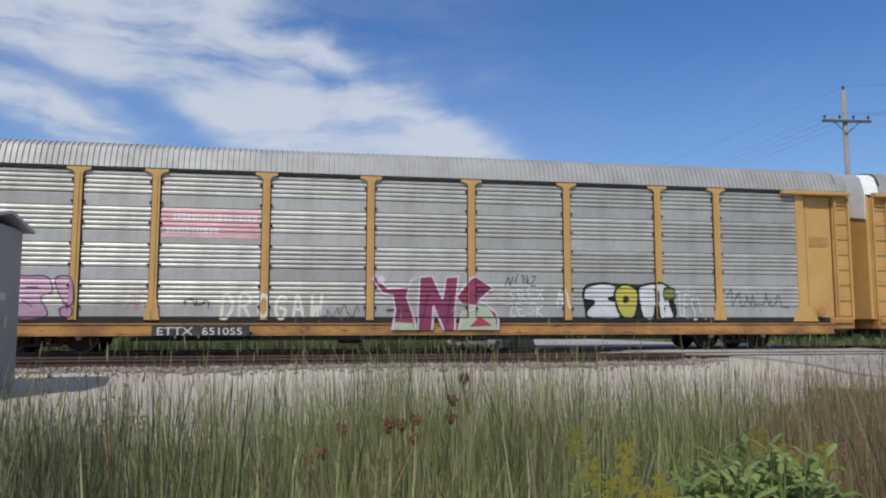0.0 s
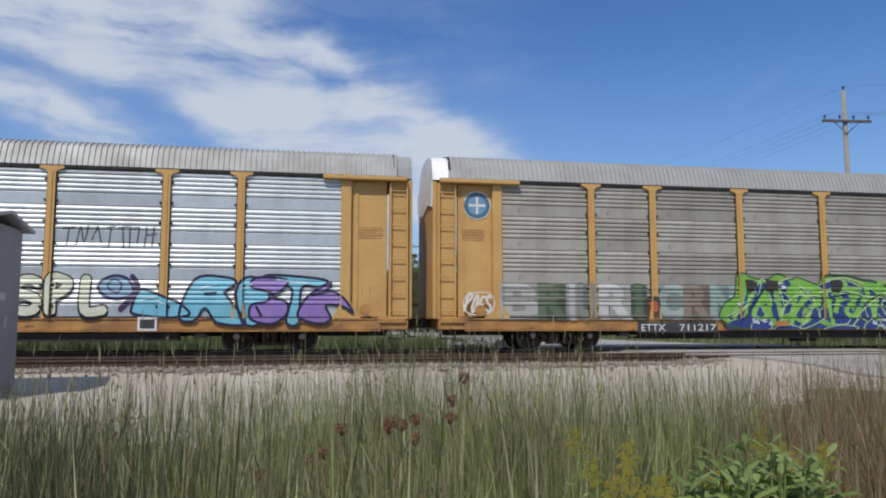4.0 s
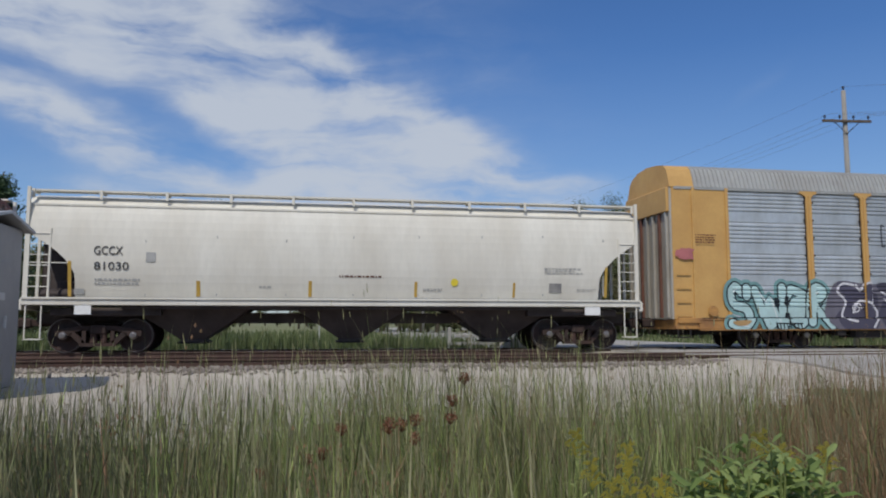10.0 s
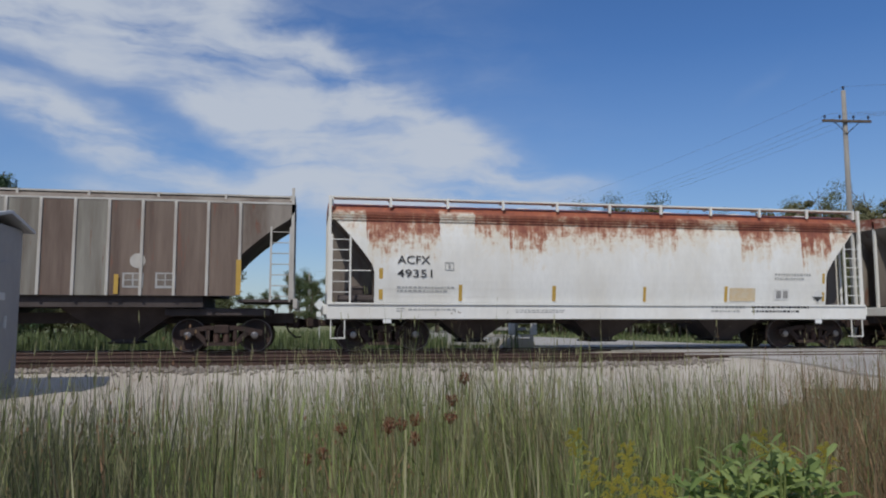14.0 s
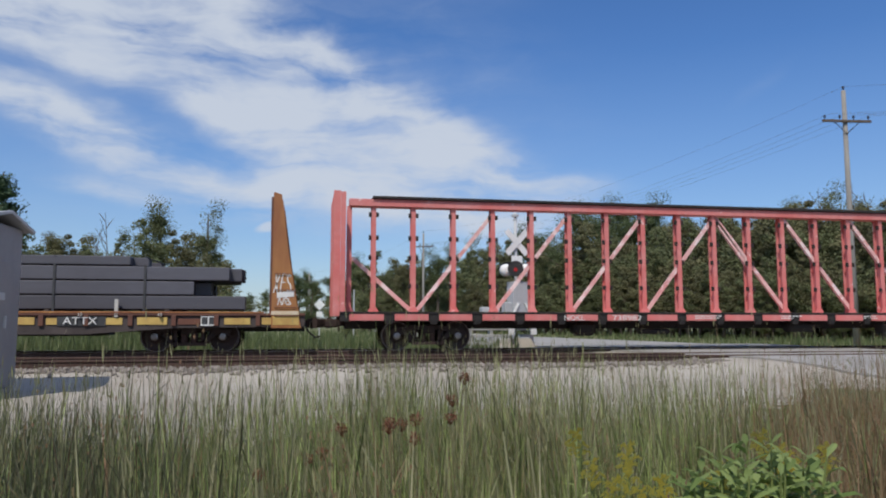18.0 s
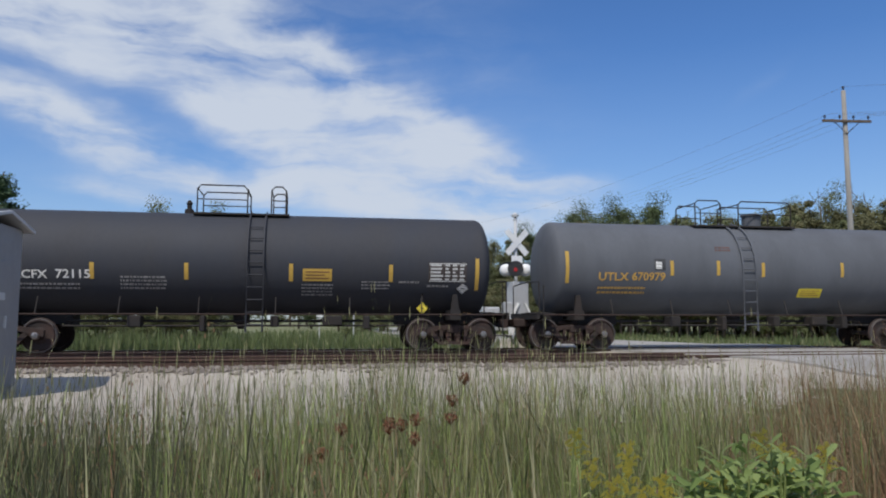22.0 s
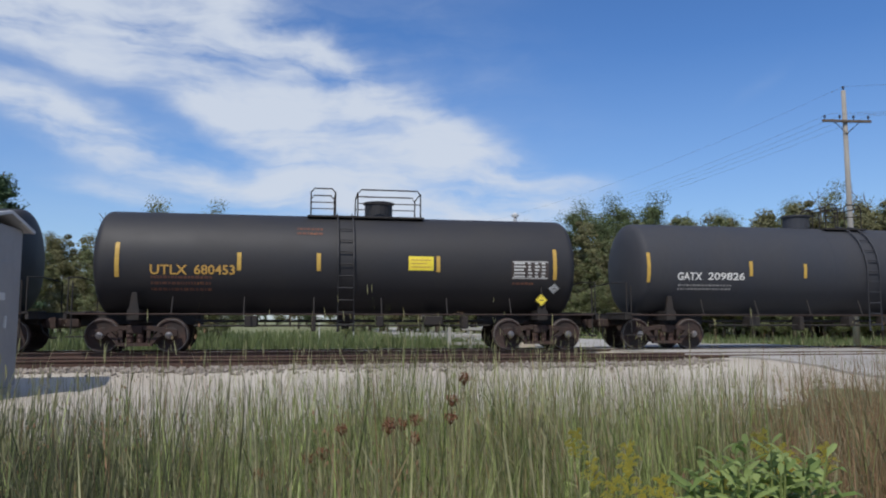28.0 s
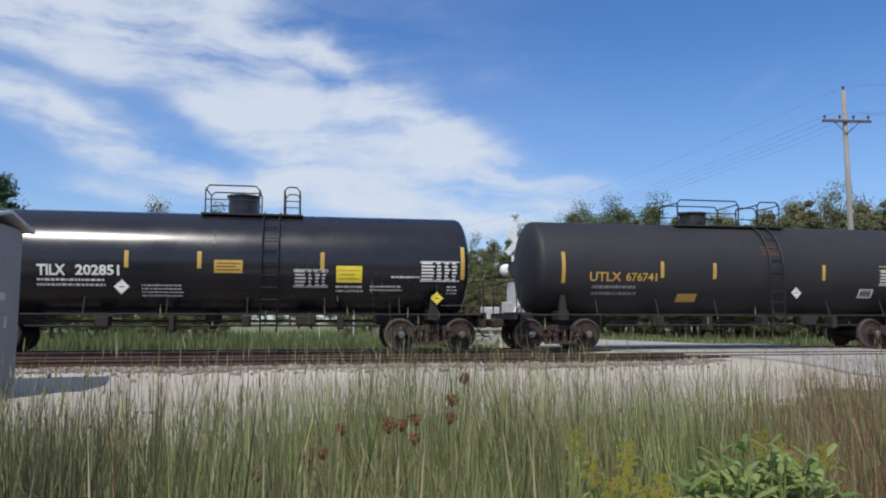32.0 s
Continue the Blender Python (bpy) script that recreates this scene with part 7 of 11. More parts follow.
# ---- centre-beam and bulkhead flat cars ----
def centrebeam(left, right):
    car, L = start_car("centrebeam_flatcar", "empty faded red centre-beam lumber flatcar", "centrebeam flatcar", left, right, 3.0, 0.42)
    e = 0.46
    part("deck", Shape().box(e, L - e, -1.42, 1.42, 0.98, 1.06), "red", car)
    part("centre_sill", Shape().box(e + 0.2, L - e - 0.2, -0.35, 0.35, 0.62, 0.98), "dark", car)
    part("side_sill", Shape().box(e, L - e, NEAR + 0.03, NEAR + 0.13, 0.84, 1.06).box(e, L - e, 1.37, 1.47, 0.84, 1.06).box(e, L - e, NEAR, NEAR + 0.18, 1.06, 1.11), "dark", car)
    # sill panels between winch pockets
    pan = Shape().box(-0.48, 0.48, NEAR - 0.005, NEAR + 0.03, 0.86, 1.04, 0.006).mesh("sill_panel", "red")
    n = 18
    for k in range(n):
        part("sill_panel", pan, None, car, at=pose(e + 0.75 + (L - 2 * e - 1.5) * k / (n - 1), 0, 0))
    winch = Shape().lathe_y([(0.07, NEAR - 0.02), (0.07, NEAR + 0.12)], 0, 0.90, 10).box(-0.09, 0.09, NEAR + 0.0, NEAR + 0.1, 0.76, 0.86).mesh("winch", "dark")
    for k in range(n - 1):
        part("winch", winch, None, car, at=pose(e + 0.75 + (L - 2 * e - 1.5) * (k + 0.5) / (n - 1), 0, 0))
    # truss on the centre line
    top = 4.30
    part("top_chord", Shape().box(e + 0.3, L - 0.54, -0.22, 0.22, top, top + 0.22, 0.01), "red", car)
    part("cap_rail", Shape().box(e + 1.0, L - 1.9, -0.30, 0.30, top + 0.23, top + 0.31, 0.01), "dark", car, "black top rail")
    xs = [0.77, 1.5] + [2.71 + 1.247 * k for k in range(16)] + [22.7, 23.4]
    dog_me = Shape().box(-0.04, 0.04, -0.16, -0.10, -0.07, 0.07).mesh("cable_guide", "dark")
    for i, x in enumerate(xs):
        s = Shape().box(x - 0.072, x + 0.072, -0.13, -0.09, 1.06, top).box(x - 0.072, x + 0.072, 0.09, 0.13, 1.06, top).box(x - 0.02, x + 0.02, -0.09, 0.09, 1.06, top)
        p = part("upright", s, "red", car)
        if 0 < i < len(xs) - 1:
            for zz in (1.9, 2.75, 3.35, 4.05):
                for dx in (-0.11, 0.11):
                    part("cable_guide", dog_me, None, p, at=pose(x + dx, 0, zz))
        part("foot_plate", Shape().plate([(x - 0.2, 1.06), (x - 0.09, 1.26), (x + 0.09, 1.26), (x + 0.2, 1.06)], -0.145, -0.128), "red", p)
    # diagonals lean toward the middle from both ends
    def diag(x0, z0, x1, z1):
        part("diagonal", Shape().beam((x0, -0.06, z0), (x1, -0.06, z1), 0.12, 0.05).beam((x0, 0.0, z0), (x1, 0.0, z1), 0.05, 0.14), "red_faded", car)
    diag(2.6, 1.2, 0.85, 2.75)
    for a in (2.85, 5.3, 7.8, 10.3):
        diag(a, 1.2, a + 2.42, top - 0.05)
    for a in (15.2, 17.7, 20.2):
        diag(a, 1.2, a - 2.42, top - 0.05)
    diag(21.6, 1.2, 22.55, 2.6)
    diag(22.75, 1.2, 23.5, 2.7)
    diag(12.72, top - 0.05, 13.95, 2.6)
    # end bulkheads
    for x, lab in ((e, 0), (L - e - 0.0, 1)):
        sg = 1 if lab == 0 else -1
        b = part("bulkhead", Shape().box(min(x, x + sg * 0.06), max(x, x + sg * 0.06), -1.4, 1.4, 1.06, 4.52 if lab else 1.5, 0.01), "red", car)
        for y in (-1.36, -0.7, 0.0, 0.7, 1.36):
            part("bulkhead_post", Shape().box(min(x - sg * 0.004, x - sg * 0.20), max(x - sg * 0.004, x - sg * 0.20), y - 0.055, y + 0.055, 1.0, 4.54), "red", b)
        for z in (1.5, 2.2, 2.9, 3.6, 4.45):
            part("bulkhead_rib", Shape().box(min(x - sg * 0.006, x - sg * 0.16), max(x - sg * 0.006, x - sg * 0.16), -1.36, 1.36, z - 0.05, z + 0.05), "red", b)
        # side gusset of the bulkhead
        if lab == 1:
            part("gusset", Shape().plate([(x, 1.06), (x, 4.62), (x - 0.12, 4.55), (x - 0.16, 1.06)], NEAR + 0.02, NEAR + 0.08), "red", b)
            for zz, yy, ww in ((3.45, -1.1, 0.9), (3.25, -0.9, 0.6), (2.9, -1.1, 0.5), (2.6, -1.0, 0.4)):
                part("faded_stencil", Shape().box(x - 0.066, x - 0.060, yy, yy + ww, zz, zz + 0.07), "red_faded", b)
        else:
            part("gusset", Shape().plate([(x, 1.06), (x, 4.5), (x + 0.14, 4.5), (x + 0.14, 1.06)], NEAR + 0.02, NEAR + 0.08), "red", b)
    ladder(car, e - 0.18, e - 0.17, 1.2, 3.4, 0.9, 5, "red")
    write(car, "738982", 8.5, NEAR - 0.01, 0.87, 0.15, 0.92, "text_white")
    write(car, "NOKL", 7.0, NEAR - 0.01, 0.87, 0.15, 0.62, "text_white")
    for x, w in ((11.6, 0.9), (14.4, 0.7), (17.2, 0.5)):
        small_print(car, x - w / 2, x + w / 2, 0.89, 1.02, 2, "text_white", y=NEAR - 0.009)
    part("stencil_panel", Shape().box(19.05, 19.5, NEAR - 0.02, NEAR - 0.008, 0.72, 1.1), "text_white", car)
    part("stencil", Shape().box(19.09, 19.26, NEAR - 0.026, NEAR - 0.02, 0.80, 1.04).box(19.3, 19.46, NEAR - 0.026, NEAR - 0.02, 0.80, 1.04), "text_black", car)
    part("brake_reservoir", Shape().box(14.6, 15.6, -1.1, -0.6, 0.5, 0.85, 0.12), "dark", car)
    part("brake_cylinder", Shape().box(17.8, 18.3, -1.25, -0.9, 0.48, 0.82, 0.05), "dark", car)
    part("brake_reservoir", Shape().box(7.5, 8.2, -1.0, -0.5, 0.4, 0.85, 0.12), "dark", car)
    part("brake_cylinder", Shape().box(9.6, 10.6, -1.0, -0.8, 0.46, 0.62, 0.05), "dark", car)
    return car


def bulkhead_flat(left, right):
    car, L = start_car("bulkhead_flatcar", "rust-stained yellow bulkhead flatcar", "bulkhead flatcar", left, right, 3.6, 0.42)
    e = 0.5
    part("deck", Shape().box(e, L - e, NEAR + 0.05, 1.45, 0.98, 1.06, 0.01), "rust", car)
    part("side_sill", Shape().plate([(e, 0.98), (e, 0.70), (3.9, 0.66), (6.2, 0.50), (L - 6.2, 0.50), (L - 3.9, 0.66), (L - e, 0.70), (L - e, 0.98)], NEAR + 0.06, NEAR + 0.12), "under", car, "grimy lower side sill")
    rng = random.Random(4)
    n = 19
    step = (L - 2 * e - 1.4) / (n - 1)
    for k in range(n):
        # yellow paint between the pockets, eaten back by rust in places
        x, w = e + 0.7 + step * k, rng.uniform(0.34, 0.46)
        whole = rng.random()
        cut = rng.uniform(-0.2, 0.25)
        if whole < 0.6:
            part("sill_panel", Shape().box(x - w, x + w, NEAR + 0.035, NEAR + 0.06, 0.75, 0.95 - rng.uniform(0, 0.03), 0.005), "worn_yellow" if rng.random() < 0.85 else "yellow_sill", car)
        else:
            z = 0.95 - rng.uniform(0, 0.04)
            part("sill_panel", Shape().box(x - w, x + cut, NEAR + 0.035, NEAR + 0.06, 0.75, z, 0.005), "worn_yellow" if whole < 0.8 else "rust", car)
            part("sill_panel", Shape().box(x + cut + 0.01, x + w, NEAR + 0.04, NEAR + 0.06, 0.76, z - 0.01, 0.005), "rust" if whole < 0.8 else "yellow_sill", car)
    pk = Shape().box(-0.06, 0.06, NEAR - 0.01, NEAR + 0.1, 0.72, 1.0, 0.01).mesh("stake_pocket", "rust")
    for k in range(n - 1):
        part("stake_pocket", pk, None, car, at=pose(e + 0.7 + (L - 2 * e - 1.4) * (k + 0.5) / (n - 1), 0, 0))
    part("side_rail", Shape().box(e, L - e, NEAR + 0.0, NEAR + 0.10, 0.99, 1.05, 0.01), "rust", car)
    part("rail_cap", Shape().box(e + 1.1, L - e - 1.1, NEAR - 0.01, NEAR + 0.09, 1.053, 1.10, 0.01), "rusty_yellow", car, "orange rusted rail cap")
    for k in range(10):
        x = 2.6 + k * 1.68 + rng.uniform(-0.25, 0.25)
        w = part("winch", Shape().lathe_y([(0.0, NEAR - 0.06), (0.05, NEAR - 0.06), (0.055, NEAR + 0.0)], x, 1.015, 10), "hopper_rib", car, "worn pale strap winch")
        part("ratchet", Shape().box(x - 0.015, x + 0.015, NEAR - 0.075, NEAR - 0.06, 0.95, 1.06), "rust", w)
    part("centre_sill", Shape().box(e, L - e, -0.4, 0.4, 0.55, 0.98).box(6, L - 6, -1.0, 1.0, 0.45, 0.7), "dark", car)
    st = Shape().box(-0.045, 0.045, NEAR + 0.0, NEAR + 0.07, 0.95, 1.42).mesh("stake", "hopper_rib")
    for x in (3.95, 6.75, 9.85, 12.97, 16.75):
        part("stake", st, None, car, at=pose(x, 0, 0))
    # bulkheads: steel-faced, with tapering corner legs
    for x, sg in ((1.46, -1), (L - 1.46, 1)):
        b = part("bulkhead", Shape().box(min(x, x + sg * 0.06), max(x, x + sg * 0.06), -1.42, 1.42, 1.0, 4.30, 0.01), "rust", car, "tall rusted steel bulkhead")
        for y in (-1.46, -0.5, 0.5, 1.46):
            part("bulkhead_leg", Shape().plate([(x + sg * 0.064, 0.66), (x + sg * 0.064, 4.42), (x + sg * 0.28, 4.36), (x + sg * 0.52, 2.6), (x + sg * 0.86, 0.66)], y - 0.06, y + 0.06), "rusty_yellow", b)
        for z in (1.6, 2.5, 3.4, 4.2):
            part("bulkhead_rib", Shape().box(min(x + sg * 0.065, x + sg * 0.2), max(x + sg * 0.065, x + sg * 0.2), -1.39, 1.39, z - 0.05, z + 0.05), "rust", b)
        def face(name, a, b, z0, z1, material, label="", up=0.0):
            lo, hi = min(x + sg * a, x + sg * b), max(x + sg * a, x + sg * b)
            part(name, Shape().plate([(lo, z0), (hi, z0 + up), (hi, z1), (lo, z1 - up)], -1.535, -1.522), material, b_root, label)
        b_root = b
        face("bulkhead_foot", 0.10, 0.80, 0.74, 0.98, "worn_yellow", "worn yellow painted foot")
        face("foot_band", 0.06, 0.80, 1.02, 1.12, "worn_orange", "faded orange band")
        face("bulkhead_stencil", 0.20, 0.66, 1.47, 1.68, "text_white", "weathered white plate", 0.05)
        for z, r in ((2.14, 0.56), (1.70, 0.66), (1.22, 0.72), (0.99, 0.78)):
            part("grab_bar", Shape().tube([(x + sg * 0.14, -1.52, z), (x + sg * 0.16, -1.56, z), (x + sg * (r - 0.02), -1.56, z), (x + sg * r, -1.52, z)], 0.013, 5), "rust", b)
        if sg > 0:
            vs, fs = merge([hand("XES", x + 0.10, x + 0.62, 1.55, 2.1, 0.035, 5, 0.25), hand("NB", x + 0.2, x + 0.6, 1.25, 1.5, 0.03, 6, 0.25)])
            sc = Shape()
            sc.add([(p[0], -1.5245, p[1]) for p in vs], [tuple(reversed(f)) for f in fs])
            part("scrawl", sc.raw("scrawl", "text_white"), None, b, "white sprayed scrawl")["kind"] = "stuff"
    write(car, "81922", 6.95, NEAR - 0.02, 0.765, 0.175, 0.95, "text_white")
    part("number_board", Shape().box(6.6, 8.1, NEAR + 0.03, NEAR + 0.036, 0.72, 0.98), "text_black", car)
    write(car, "ATTX", 15.45, NEAR - 0.02, 0.76, 0.19, 0.85, "text_white")
    part("number_board", Shape().box(15.3, 16.5, NEAR + 0.03, NEAR + 0.036, 0.72, 0.98), "text_black", car)
    for k, x in enumerate((5.45, 5.70, 5.92, 6.10)):
        part("worn_letter", Shape().plate([(x, 0.76), (x + 0.05, 0.76), (x + 0.17, 0.92 - 0.03 * (k % 2)), (x + 0.11, 0.92)], NEAR + 0.012, NEAR + 0.018), "text_pale", car)
    part("worn_letter", Shape().plate([(6.14, 0.92), (6.2, 0.92), (6.3, 0.76), (6.24, 0.76)], NEAR + 0.004, NEAR + 0.010), "text_pale", car)
    part("number_board", Shape().box(5.35, 6.58, NEAR + 0.02, NEAR + 0.033, 0.74, 0.965), "rust", car)
    part("stencil_panel", Shape().box(18.9, 19.3, NEAR + 0.02, NEAR + 0.034, 0.72, 0.98), "text_white", car)
    part("stencil", Shape().box(18.93, 19.08, NEAR + 0.014, NEAR + 0.02, 0.76, 0.95).box(19.12, 19.27, NEAR + 0.014, NEAR + 0.02, 0.76, 0.95), "text_black", car)
    return car, L


def steel_load(left, L):
    """Square steel tubes stacked on the flatcar, on timber bearers under steel straps."""
    load = thing("steel_load", "stack of dark mill-finish square steel tubes strapped down", "steel load", pose(left + run(0), TRACK_Y, 0))
    CARS.append((load, left))
    rng = random.Random(9)
    z = 1.16
    h = 0.36
    for row in range(4):
        x0, x1 = 2.0 + rng.uniform(0, 0.1), L - 2.35 - (0.9 if row == 1 else 0.0) + rng.uniform(-0.1, 0.3)
        if row == 3:
            x0, x1 = 4.9, 17.2
            h = 0.24
        for k in range(6):
            y = -1.32 + k * 0.445
            s = Shape()
            s.loft([[(x, y + a, z + b) for a, b in ((0.02, 0), (0.42, 0), (0.44, 0.02), (0.44, h - 0.02), (0.42, h), (0.02, h), (0, h - 0.02), (0, 0.02))] for x in (x0 + rng.uniform(-0.25, 0.25), x1 + rng.uniform(-0.25, 0.25))], cap=True)
            part("steel_tube", s, "steel_beam", load)
        z += h + 0.035
    for x in (5.0, 7.1, 10.2, 13.84, 15.14, 17.41):
        part("strap", Shape().box(x - 0.03, x + 0.03, -1.345, -1.325, 1.06, 2.36).box(x - 0.03, x + 0.03, -1.34, 1.36, 2.56, 2.575), "text_black", load)
    for x in (3.0, 6.0, 9.0, 12.0, 15.0, 18.0):
        part("bearer", Shape().box(x - 0.06, x + 0.06, -1.35, 1.4, 1.062, 1.16), "tie", load)
    return load


# ---- markings of the autoracks ----
def faded_sign(car, x0, x1, z0, z1):
    """Sun-bleached red sign on the corrugated sheet, its print worn to pale bars."""
    ls = [([(x0, z0), (x1, z0), (x1, z1), (x0, z1)], [(0, 1, 2, 3)], (250, 186, 190))]
    bars = []
    for k in range(6):
        z = z0 + (z1 - z0) * (k + 0.25) / 6
        bars.append(([(x0, z), (x1, z), (x1, z + 0.03), (x0, z + 0.03)], [(0, 1, 2, 3)]))
    ls.append((*merge(bars), (250, 214, 214)))
    rng = random.Random(3)
    words = []
    for zr, xa, xb in ((0.60, 0.12, 0.95), (0.14, 0.05, 0.55)):
        x = x0 + (x1 - x0) * xa
        while x < x0 + (x1 - x0) * xb:
            w = rng.uniform(0.05, 0.14)
            words.append(([(x, z0 + (z1 - z0) * zr), (x + w, z0 + (z1 - z0) * zr), (x + w, z0 + (z1 - z0) * (zr + 0.2)), (x, z0 + (z1 - z0) * (zr + 0.2))], [(0, 1, 2, 3)]))
            x += w + 0.03
    ls.append((*merge(words), (250, 238, 238)))
    paint(car, ls, False, "faded pink and white striped sign panel", "sign")


def door_emblem(car, x, z, r):
    y = NEAR + 0.11
    d = part("emblem", Shape().lathe_y([(r, y - 0.006), (r, y)], x, z, 28), "text_white", car, "round blue and white railway emblem")
    part("ring", Shape().lathe_y([(r * 0.93, y - 0.010), (r * 0.93, y - 0.006)], x, z, 28), paint_mat((84, 124, 146)), d)
    part("disc", Shape().lathe_y([(r * 0.66, y - 0.014), (r * 0.66, y - 0.010)], x, z, 28), paint_mat((116, 168, 206)), d)
    part("cross", Shape().box(x - 0.035, x + 0.035, y - 0.018, y - 0.014, z - r * 0.6, z + r * 0.6).box(x - r * 0.6, x + r * 0.6, y - 0.019, y - 0.0145, z - 0.035, z + 0.035), "text_white", d)


def mark_autoracks(a1, a2, a3, a4):
    # spray lettering and stencils of the first car
    box = (2.45, 5.13, 0.93, 2.03)
    vep = ("0098 1895 2052 2605 1004", "1998 4096 4360 4206 2305", "4290 5598 7396 7862 6848 7405 4605", "8092 9594 9836 8936", "8624 9724 9603 8705")
    paint(a1, [(*patches(vep, box), (206, 158, 186)), (*flecks(box, 10, 0.09, 5), (186, 140, 172)), (*rims(vep, box, 0.035), (120, 70, 108)),
               (*strokes(("2852 3552", "2875 3575", "5572 6572", "5240 6028"), box, 0.03), (120, 70, 108))], False, "faded pink bubble graffiti")
    paint(a1, [(*scribble(6.38, 6.89, 1.12, 1.73, 0.03, 4, 3), (196, 140, 140))], False)
    paint(a1, [(*hand("DROGAW", 8.75, 11.59, 0.86, 1.65, 0.09, 2), (240, 240, 218))], False, "thin cream spray lettering")
    paint(a1, [(*scribble(7.84, 8.57, 1.19, 1.54, 0.03, 6, 5), (70, 75, 80))], False)
    paint(a1, [(*scribble(11.51, 12.68, 0.96, 1.34, 0.03, 7, 5), (110, 112, 116))], False)
    box = (12.91, 16.53, 0.48, 2.15)
    tng = ("0092 0298 1276 2678 3494 3090 2762 3232 3404 1504 1840 1664 0868", "3503 3796 4798 5560 5896 6898 6540 6403 5604 4846 4603", "6662 7794 8298 9678 8456 9050 9934 9906 6704 7034 8446 7050")
    paint(a1, [(*patches(tng, box, False), (156, 54, 98)), (*patches(("6604 7040 8856 9632 9904", "1502 3602 3418 1620"), box, False), (190, 204, 168)),
               (*patches(("7612 8430 9414", "7070 7884 8274"), box, False), (186, 60, 84)), (*strokes(("1240 3040", "4030 4470", "5820 6268", "8066 8876"), box, 0.07, True), (122, 44, 88)),
               (*rims(tng, box, 0.06, False), (222, 208, 216)), (*patches(("0488 0698 1092 0884",), box), (236, 228, 232))], False, "magenta graffiti with white outline")
    paint(a1, [(*tag("SREX", (16.83, 17.97, 1.42, 1.83), 0.045, 8), (222, 226, 230)), (*tag("ZESK", (16.83, 17.97, 0.96, 1.4), 0.05, 4), (222, 226, 230))], False, "white handwritten spray tag")
    paint(a1, [(*tag("NINZ", (16.76, 17.75, 1.87, 2.24), 0.035, 2), (92, 98, 104))], False, "grey handwritten spray tag")
    paint(a1, [(*scribble(18.33, 18.76, 1.19, 1.85, 0.05, 12, 4), (228, 230, 232))], False)
    box = (19.14, 22.03, 0.89, 1.98)
    zor = ("0172 0690 2498 3788 3664 2856 4042 3803 0804 0424 1248 0254", "6080 7096 8898 9975 9548 9906 8304 8040 7604 6506")
    paint(a1, [(*patches(("0074 1099 4098 6096 9099 9960 9901 5000 0900",), box), (40, 40, 36)), (*patches(zor, box), (224, 226, 226)),
               (*rims(zor, box, 0.075), (28, 30, 30)), (*patches(("3470 4294 5490 6068 5610 4503 3826",), box), (204, 194, 56)),
               (*rims(("3470 4294 5490 6068 5610 4503 3826",), box, 0.07), (28, 30, 30)), (*patches(("4352 4666 5056 4644",), box), (40, 40, 30)),
               (*strokes(("8074 8050",), box, 0.1), (30, 30, 30))], False, "white and yellow bubble graffiti letters")
    paint(a1, [(*star(21.63, 22.11, 1.47, 1.88, 5, 0.06), (60, 70, 30)), (*star(21.63 + 0.05, 22.11 - 0.05, 1.47 + 0.05, 1.88 - 0.05, 5, 0.06), (150, 150, 60))])
    paint(a1, [(*tag("ZES!", (22.12, 23.00, 0.96, 1.70), 0.045, 7), (230, 232, 232))], False, "white handwritten spray tag")
    paint(a1, [(*scribble(23.86, 25.98, 1.26, 1.87, 0.03, 14, 9), (95, 100, 108))], False)
    plate_bar(a1, 7.1, 9.6, 0.46, 0.74, "text_black", "number_board", y=NEAR - 0.17)
    write(a1, "ETTX", 7.24, NEAR - 0.182, 0.48, 0.2, 0.9, "text_white")
    write(a1, "851055", 8.38, NEAR - 0.182, 0.48, 0.19, 1.03, "text_white")
    paint(a1, [(*scribble(19.27, 19.83, 0.46, 0.63, 0.03, 15, 4), (190, 60, 40))], False)
    # second car
    tones = ((186, 184, 178), (104, 122, 94), (192, 192, 186), (150, 152, 142), (206, 206, 200), (98, 116, 88), (168, 186, 178), (150, 132, 118), (150, 176, 168))
    for k, (x0, x1, ch) in enumerate(((2.30, 3.42, "B"), (3.46, 4.24, "R"), (4.28, 4.62, "I"), (4.64, 5.10, "U"), (5.36, 6.30, "R"), (6.32, 6.80, "I"), (7.20, 8.02, "C"), (8.06, 8.86, "R"), (8.90, 9.74, "N"))):
        back = tuple(round(c * 0.86 - 8) for c in tones[k])
        paint(a2, [([(x0 - 0.02, 0.90), (x1 + 0.02, 0.90), (x1 + 0.02, 1.94), (x0 - 0.02, 1.94)], [(0, 1, 2, 3)], back),
                   (*glyph_faces(ch, x0 + 0.04, x1 - 0.04, 0.96, 1.90, 0.07), tones[k])], False, "faded pale block lettering")
    paint(a2, [(*strokes(("0010 9910", "0060 9962", "0085 9986"), (2.3, 9.7, 0.9, 1.94), 0.03), (150, 146, 134))], False, "faded spray lines")
    paint(a2, [(*star(6.73, 7.25, 0.95, 1.6, 7, 0.03), (84, 72, 60)), (*star(6.73 + 0.14, 7.25 - 0.14, 0.95 + 0.16, 1.6 - 0.16, 7, 0.03), (204, 92, 52))])
    box = (9.24, 18.00, 0.55, 2.31)
    body = ("0016 0144 0558 0678 0798 1390 1888 2298 2788 3092 3880 4096 5096 5690 6088 6680 7092 7488 7898 8290 8698 9082 9562 9930 9406 8503 5003 1003",)
